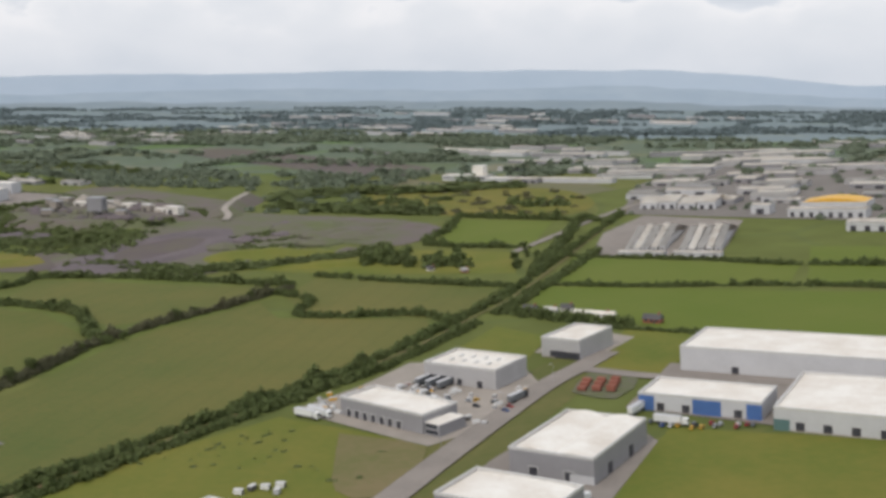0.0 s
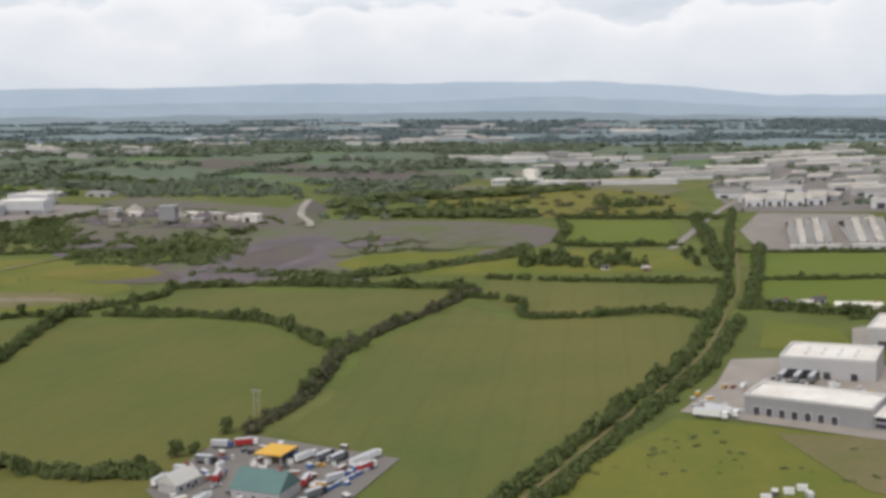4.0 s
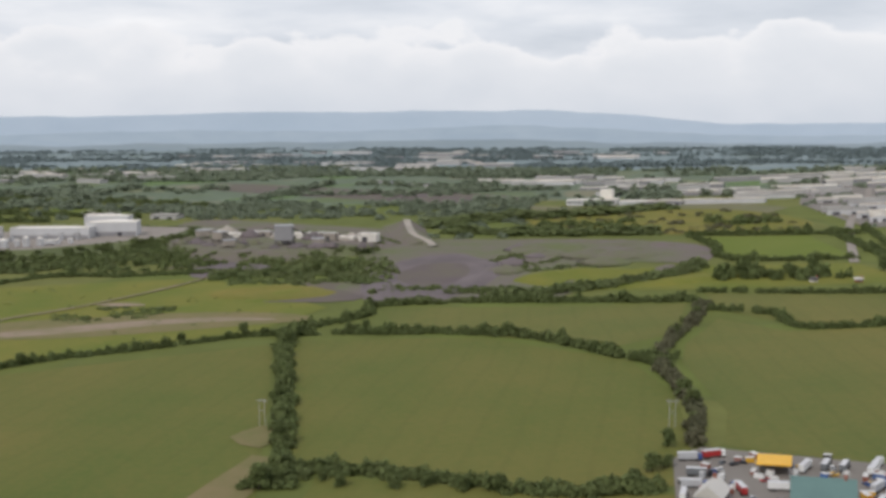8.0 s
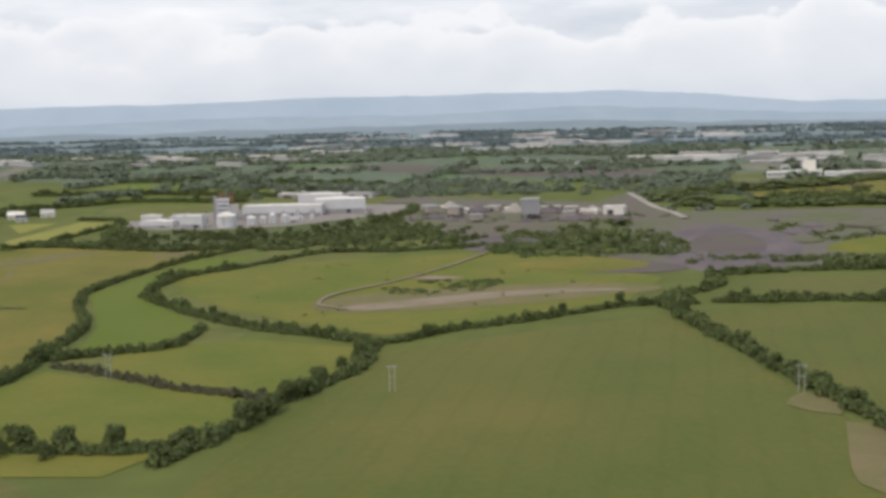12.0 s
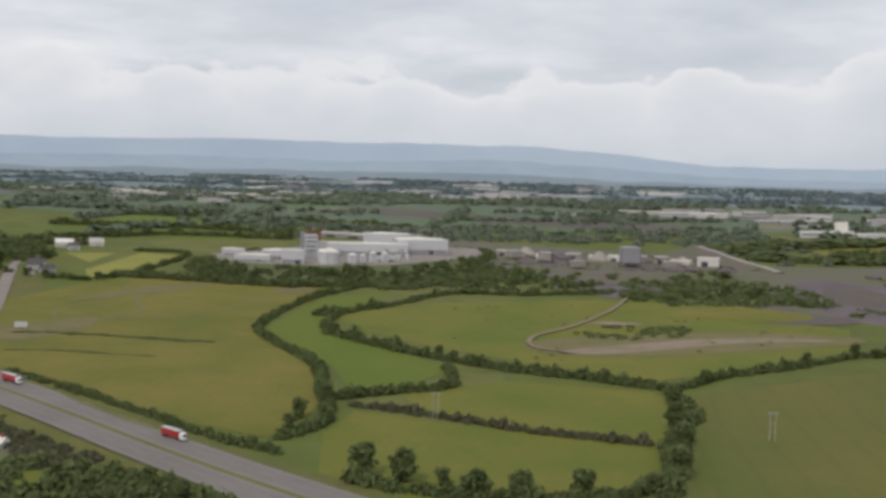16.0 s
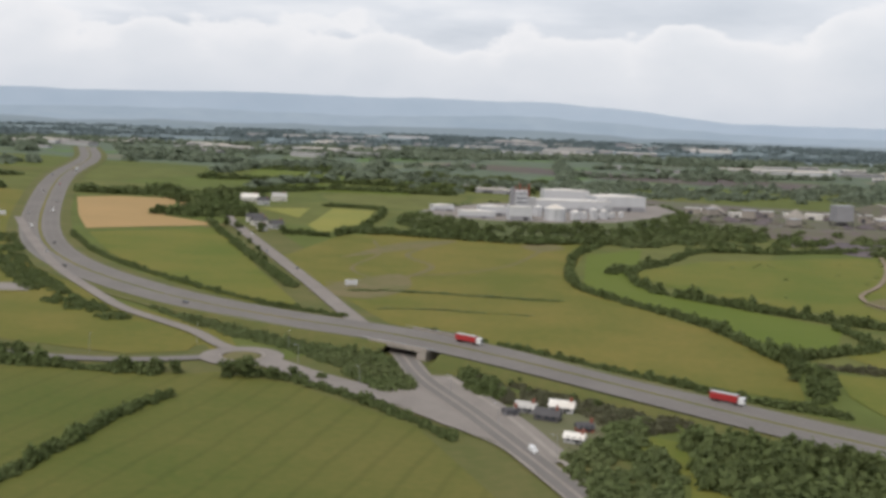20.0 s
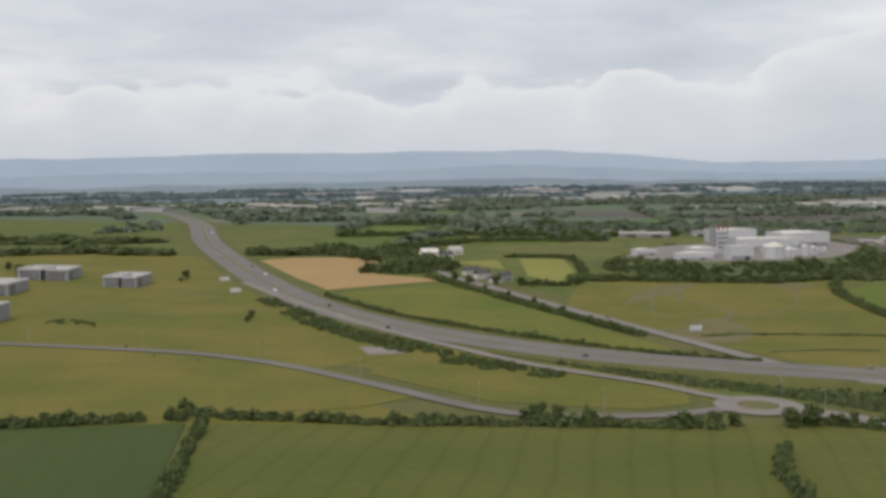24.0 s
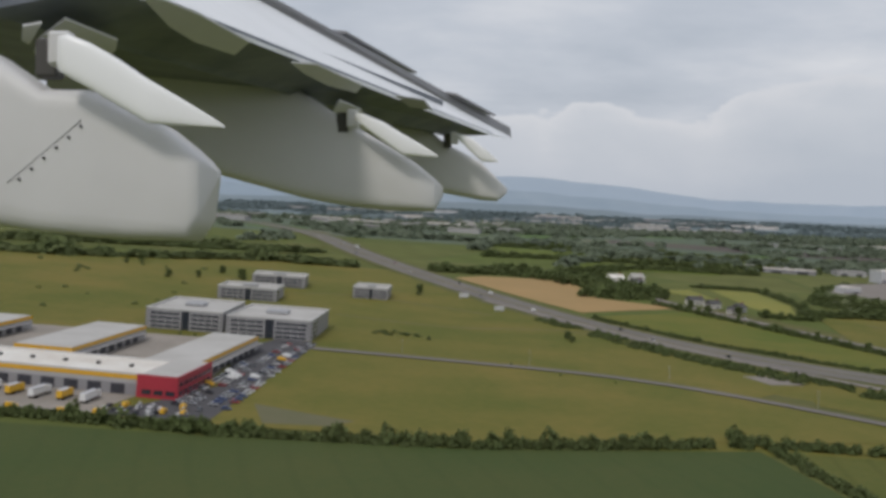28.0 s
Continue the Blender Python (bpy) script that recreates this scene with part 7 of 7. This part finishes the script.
for x, y, k in ((-117, 212, 0), (-114, 214, 0), (-120, 211, 4), (-113, 210, 5), (-122, 208, 0)):
    container(x, y, 20 * k, 2.2, 1.3, 1.1, *CLUTTER[k])


def board(x, y):
    ob = thing("billboard", x, y, 10, "white roadside hoarding on two posts", "billboard", "meadow hoardings")
    part("panel", boxes((-2.6, -0.1, 1.0, 2.6, 0.1, 3.2), bevel=0.03), M["clad_white"], ob)
    for s in (-1.8, 1.6):
        part("post", boxes((s, 0.1, 0, s + 0.2, 0.3, 3.0)), M["steel"], ob)


board(-996, 562)
board(-981, 516)
board(-774, 401)


def lamp(x, y, turn):
    ob = thing("street_lamp", x, y, turn, "slim galvanised street lamp on verge", "street lamp", "roadside lamps")
    part("pole", cylinder(bmesh.new(), 0, 0, 0, 5.6, 0.07, 0.045, 7), M["steel"], ob)
    part("arm", boxes((-0.03, 0, 5.5, 0.03, 1.0, 5.58)), M["steel"], ob)
    part("lantern", boxes((-0.12, 0.8, 5.42, 0.12, 1.4, 5.56), bevel=0.03), M["clad_white"], ob)
    return ob


for x, y, a in ((-806, 284, 0), (-772, 266, 90), (-752, 244, 40), (-728, 240, 60), (-716, 214, 60), (-704, 192, 60), (-778, 284, 10), (-832, 266, 0), (-866, 274, 0), (-902, 312, 0), (-940, 344, 0), (-985, 362, 0), (-1030, 372, 0), (-84, 246, 80), (-76, 280, 80), (-68, 312, 80)):
    lamp(x, y, a)

# ---- the aircraft's own wing, where it ends its flight ----
M["wing_paint"] = material("cream_wing_paint", (0.67, 0.66, 0.65), (0.59, 0.58, 0.57), rough=0.4, scale=0.8, fine=5, amount=0.6)
M["wing_white"] = material("bright_wing_skin", (0.92, 0.92, 0.92), (0.80, 0.80, 0.80), rough=0.22, scale=0.7, fine=6, amount=0.5)
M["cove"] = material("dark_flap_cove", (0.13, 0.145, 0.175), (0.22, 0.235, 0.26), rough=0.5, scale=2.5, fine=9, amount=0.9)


def canoe(bm, y, half, stations, round_off=0.30, seg=24):
    """A faired body along the flight line: stations of (x, top, bottom), rounded in section."""
    (x0, t0, l0), (x1, t1, l1) = stations[-2:]
    stations = (*stations[:-1], (x0 + 0.1 * (x1 - x0), t0 + 0.1 * (t1 - t0), l0 + 0.1 * (l1 - l0)), (x1 - 0.1 * (x1 - x0), t1 - 0.1 * (t1 - t0), l1 - 0.1 * (l1 - l0)), stations[-1])
    rings = []
    for x, top, low in stations:
        c, h = (top + low) / 2, (top - low) / 2
        wide = half * min(1.0, h / 0.12)
        ring = []
        for k in range(seg):
            a = 2 * math.pi * k / seg
            cs, sn = math.cos(a), math.sin(a)
            ring.append(bm.verts.new((x, y + wide * math.copysign(abs(cs) ** round_off, cs), c + h * math.copysign(abs(sn) ** round_off, sn))))
        rings.append(ring)
    for a, b in zip(rings, rings[1:]):
        for k in range(seg):
            bm.faces.new((a[k], a[(k + 1) % seg], b[(k + 1) % seg], b[k]))
    bm.faces.new(rings[0]); bm.faces.new(rings[-1])
    bmesh.ops.recalc_face_normals(bm, faces=bm.faces[:])
    return bm


def plate(points, thick):
    """A flat panel of any outline, with a thickness upwards."""
    bm = bmesh.new()
    low = [bm.verts.new(p) for p in points]
    up = [bm.verts.new((p[0], p[1], p[2] + thick)) for p in points]
    bm.faces.new(low); bm.faces.new(up[::-1])
    for i in range(len(points)):
        j = (i + 1) % len(points)
        bm.faces.new((low[i], low[j], up[j], up[i]))
    bmesh.ops.recalc_face_normals(bm, faces=bm.faces[:])
    return bm


def span_panel(root, tip, thick):
    """A panel running out along the span between a root and a tip edge, each of two (x, y, z) ends."""
    return plate((root[0], root[1], tip[1], tip[0]), thick)


def wing():
    ob = new("aircraft_wing")
    ob.matrix_world = pose(-1033.39, 0.00, 62.98, -2.86, -2.52, -2.42)
    tagged(ob, "cream airliner wing with lowered flaps and track fairings", "aircraft wing")
    # the wing box takes the dark cove colour, so its shade is painted
    part("wing_box", span_panel(((-6.0, 3.9, 1.34), (-1.76, 3.9, 0.92)), ((-3.0, 18.0, 2.3), (0.0, 11.0, 1.22)), 0.35), M["cove"], ob, "underside of the wing, coloured dark for shade")
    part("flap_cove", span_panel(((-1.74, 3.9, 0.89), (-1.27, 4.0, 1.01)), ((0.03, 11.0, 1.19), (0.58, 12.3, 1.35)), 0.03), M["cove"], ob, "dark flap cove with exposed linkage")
    part("flap", span_panel(((-1.289, 3.9, 0.995), (-1.668, 8.0, 2.033)), ((0.567, 12.0, 1.303), (1.336, 20.0, 2.117)), 0.02), M["wing_white"], ob, "bright white flap skin")
    part("trailing_edge", span_panel(((-1.669, 8.05, 2.045), (-1.568, 8.3, 2.095)), ((1.314, 20.0, 2.128), (1.292, 20.0, 2.302)), 0.03), M["clad_dark"], ob, "dark trailing edge")
    for root, tip in ((((-1.17, 11.0, 2.287), (-1.027, 11.0, 2.275)), ((-0.638, 14.0, 2.417), (-0.35, 14.0, 2.356))), (((0.033, 15.0, 2.239), (0.195, 15.0, 2.215)), ((0.704, 18.0, 2.345), (0.909, 18.0, 2.296)))):
        part("spoiler", span_panel(root, tip, 0.03), M["clad_dark"], ob, "raised dark panel on the trailing edge")
    # panels and brackets showing inside the open cove
    for k, corners in enumerate((
        ((-1.2, 4.14, 1.003), (-1.197, 4.554, 0.972), (-1.158, 4.859, 0.965), (-1.055, 5.267, 0.981), (-0.963, 5.185, 1.03), (-1.073, 4.555, 1.029), (-1.16, 4.198, 1.017)),
        ((-0.847, 5.798, 1.036), (-0.811, 6.121, 1.027), (-0.727, 6.567, 1.03), (-0.589, 7.049, 1.056), (-0.535, 6.944, 1.089), (-0.734, 6.038, 1.069)),
        ((-0.348, 7.628, 1.122), (-0.263, 8.197, 1.117), (-0.09, 8.679, 1.159), (-0.151, 8.189, 1.169)),
        ((-1.464, 4.032, 0.889), (-1.589, 4.099, 0.826), (-1.651, 4.2, 0.789), (-1.664, 4.547, 0.755), (-1.619, 4.632, 0.769), (-1.428, 4.542, 0.865), (-1.39, 4.445, 0.89)),
        ((-1.588, 3.932, 0.839), (-1.635, 4.038, 0.809), (-1.632, 4.107, 0.805), (-1.533, 3.976, 0.861)),
        ((-0.703, 7.036, 1.005), (-0.792, 7.333, 0.94), (-0.7, 8.374, 0.9), (-0.611, 8.4, 0.939), (-0.593, 7.581, 1.013)),
    )):
        part("cove_panel", plate(corners, 0.01), M["wing_paint" if k != 2 else "clad"], ob, "beige panel inside the flap cove")
    bodies = (
        (3.8, 0.16, ((-2.298, 0.827, 0.229), (-1.865, 0.782, 0.136), (-1.617, 0.708, 0.085), (-1.421, 0.569, 0.058), (-1.256, 0.567, 0.041), (-1.112, 0.487, 0.033), (-0.998, 0.444, 0.031), (-0.906, 0.369, 0.029), (-0.862, 0.328, 0.095), (-0.815, 0.283, 0.254))),
        (7.0, 0.18, ((-2.599, 1.372, 0.859), (-2.067, 1.292, 0.680), (-1.459, 1.178, 0.486), (-0.946, 1.049, 0.346), (-0.800, 0.960, 0.316), (-0.640, 0.850, 0.290), (-0.395, 0.703, 0.262), (-0.186, 0.574, 0.255), (-0.061, 0.471, 0.255), (0.000, 0.414, 0.361))),
        (10.8, 0.17, ((-1.079, 1.530, 0.915), (-0.493, 1.343, 0.721), (-0.111, 1.202, 0.616), (0.035, 1.079, 0.580), (0.387, 0.897, 0.510), (0.563, 0.721, 0.498), (0.663, 0.627, 0.580))),
    )
    fairings = [link_mesh("flap_track_fairing", canoe(bmesh.new(), y, half, stations), M["wing_paint"], ob, "long cream flap track fairing", True) for y, half, stations in bodies]
    for (x, y, z), (x2, y2, z2) in zip([(-1.266, 3.62, 0.45), (-1.309, 3.62, 0.411), (-1.352, 3.62, 0.375), (-1.395, 3.62, 0.338), (-1.439, 3.62, 0.301), (-1.482, 3.62, 0.265), (-1.525, 3.62, 0.23)], [(-1.309, 3.62, 0.411), (-1.352, 3.62, 0.375), (-1.395, 3.62, 0.338), (-1.439, 3.62, 0.301), (-1.482, 3.62, 0.265), (-1.525, 3.62, 0.23)]):
        dot = bmesh.new()
        bmesh.ops.create_cone(dot, cap_ends=True, segments=8, radius1=0.005, radius2=0.005, depth=0.012, matrix=pose(x, y + 0.019, z - 0.02, 90))
        part("rivet", dot, M["door"], fairings[0])
        part("seam", plate(((x, y + 0.019, z), (x, y + 0.03, z), (x2, y2 + 0.03, z2), (x2, y2 + 0.019, z2)), 0.004), M["clad_dark"], fairings[0], "dark panel seam")
    fins = (
        (3.55, 0.03, ((-1.311, 0.727, 0.607), (-1.280, 0.734, 0.588), (-1.203, 0.703, 0.545), (-1.106, 0.648, 0.488), (-1.006, 0.580, 0.428), (-0.875, 0.503, 0.420), (-0.744, 0.422, 0.414))),
        (6.7, 0.04, ((-0.567, 0.877, 0.833), (-0.506, 0.869, 0.782), (-0.378, 0.815, 0.687), (-0.262, 0.742, 0.604), (-0.142, 0.673, 0.597), (-0.033, 0.604, 0.593))),
        (10.4, 0.04, ((0.136, 1.146, 1.118), (0.192, 1.146, 1.056), (0.305, 1.095, 0.949), (0.384, 1.033, 0.875), (0.474, 0.954, 0.869), (0.553, 0.881, 0.864))),
    )
    for y, half, stations in fins:
        link_mesh("vane", canoe(bmesh.new(), y, half, stations, 0.7), M["wing_white"], ob, "pale slanted flap vane", True)
        x, t = stations[0][0], stations[0][1]
        part("bracket", boxes((x - 0.06, y + 0.05, t - 0.09, x + 0.02, y + 0.12, t + 0.03), bevel=0.01), M["wing_paint"], ob, "beige flap bracket")
        part("actuator", boxes((x - 0.13, y + 0.12, t - 0.12, x - 0.05, y + 0.2, t + 0.02), bevel=0.01), M["dark_steel"], ob)
    return ob


wing()


# ---- the lie of the land ----
LEVEL_BASED = ("warehouse", "parcel_depot", "office_building", "works_hall", "industrial_shed", "factory", "house", "open_shed", "lorry", "van", "car", "container", "fence_panel", "quarry_shed", "crushing_shed", "brick_stack")


def warp(me, x0, y0, z0):
    co = np.empty(len(me.vertices) * 3, dtype=np.float32)
    me.vertices.foreach_get("co", co)
    co = co.reshape(-1, 3)
    co[:, 2] += lie(co[:, 0] + x0, co[:, 1] + y0) - z0
    me.vertices.foreach_set("co", co.ravel())
    me.update()


def lay_on_land():
    """Sheets, roads and growth follow the land; things stand on it, and those with a wide base lean with the slope."""
    for ob in [o for o in scene.objects if o.parent is None and o.type in ("MESH", "EMPTY")]:
        kind = ob.name.split(".")[0]
        if kind == "aircraft_wing" or kind.startswith("backdrop"):
            continue
        x, y, z = ob.matrix_basis.translation
        if kind == "hedge" or (ob.type == "MESH" and (x, y, z) == (0.0, 0.0, 0.0)):
            rise = float(lie(x, y)) if kind == "hedge" else 0.0
            for part_ob in (ob, *ob.children_recursive):
                if part_ob.type == "MESH":
                    warp(part_ob.data, x, y, rise)
            ob.location.z += rise
        else:
            slope = float(lie(x + 10, y) - lie(x - 10, y)) / 20 if kind in LEVEL_BASED else 0.0
            ob.matrix_basis = Matrix.Translation((x, y, z + float(lie(x, y)))) @ Matrix.Rotation(-slope, 4, "Y") @ Matrix.Translation((-x, -y, -z)) @ ob.matrix_basis


lay_on_land()
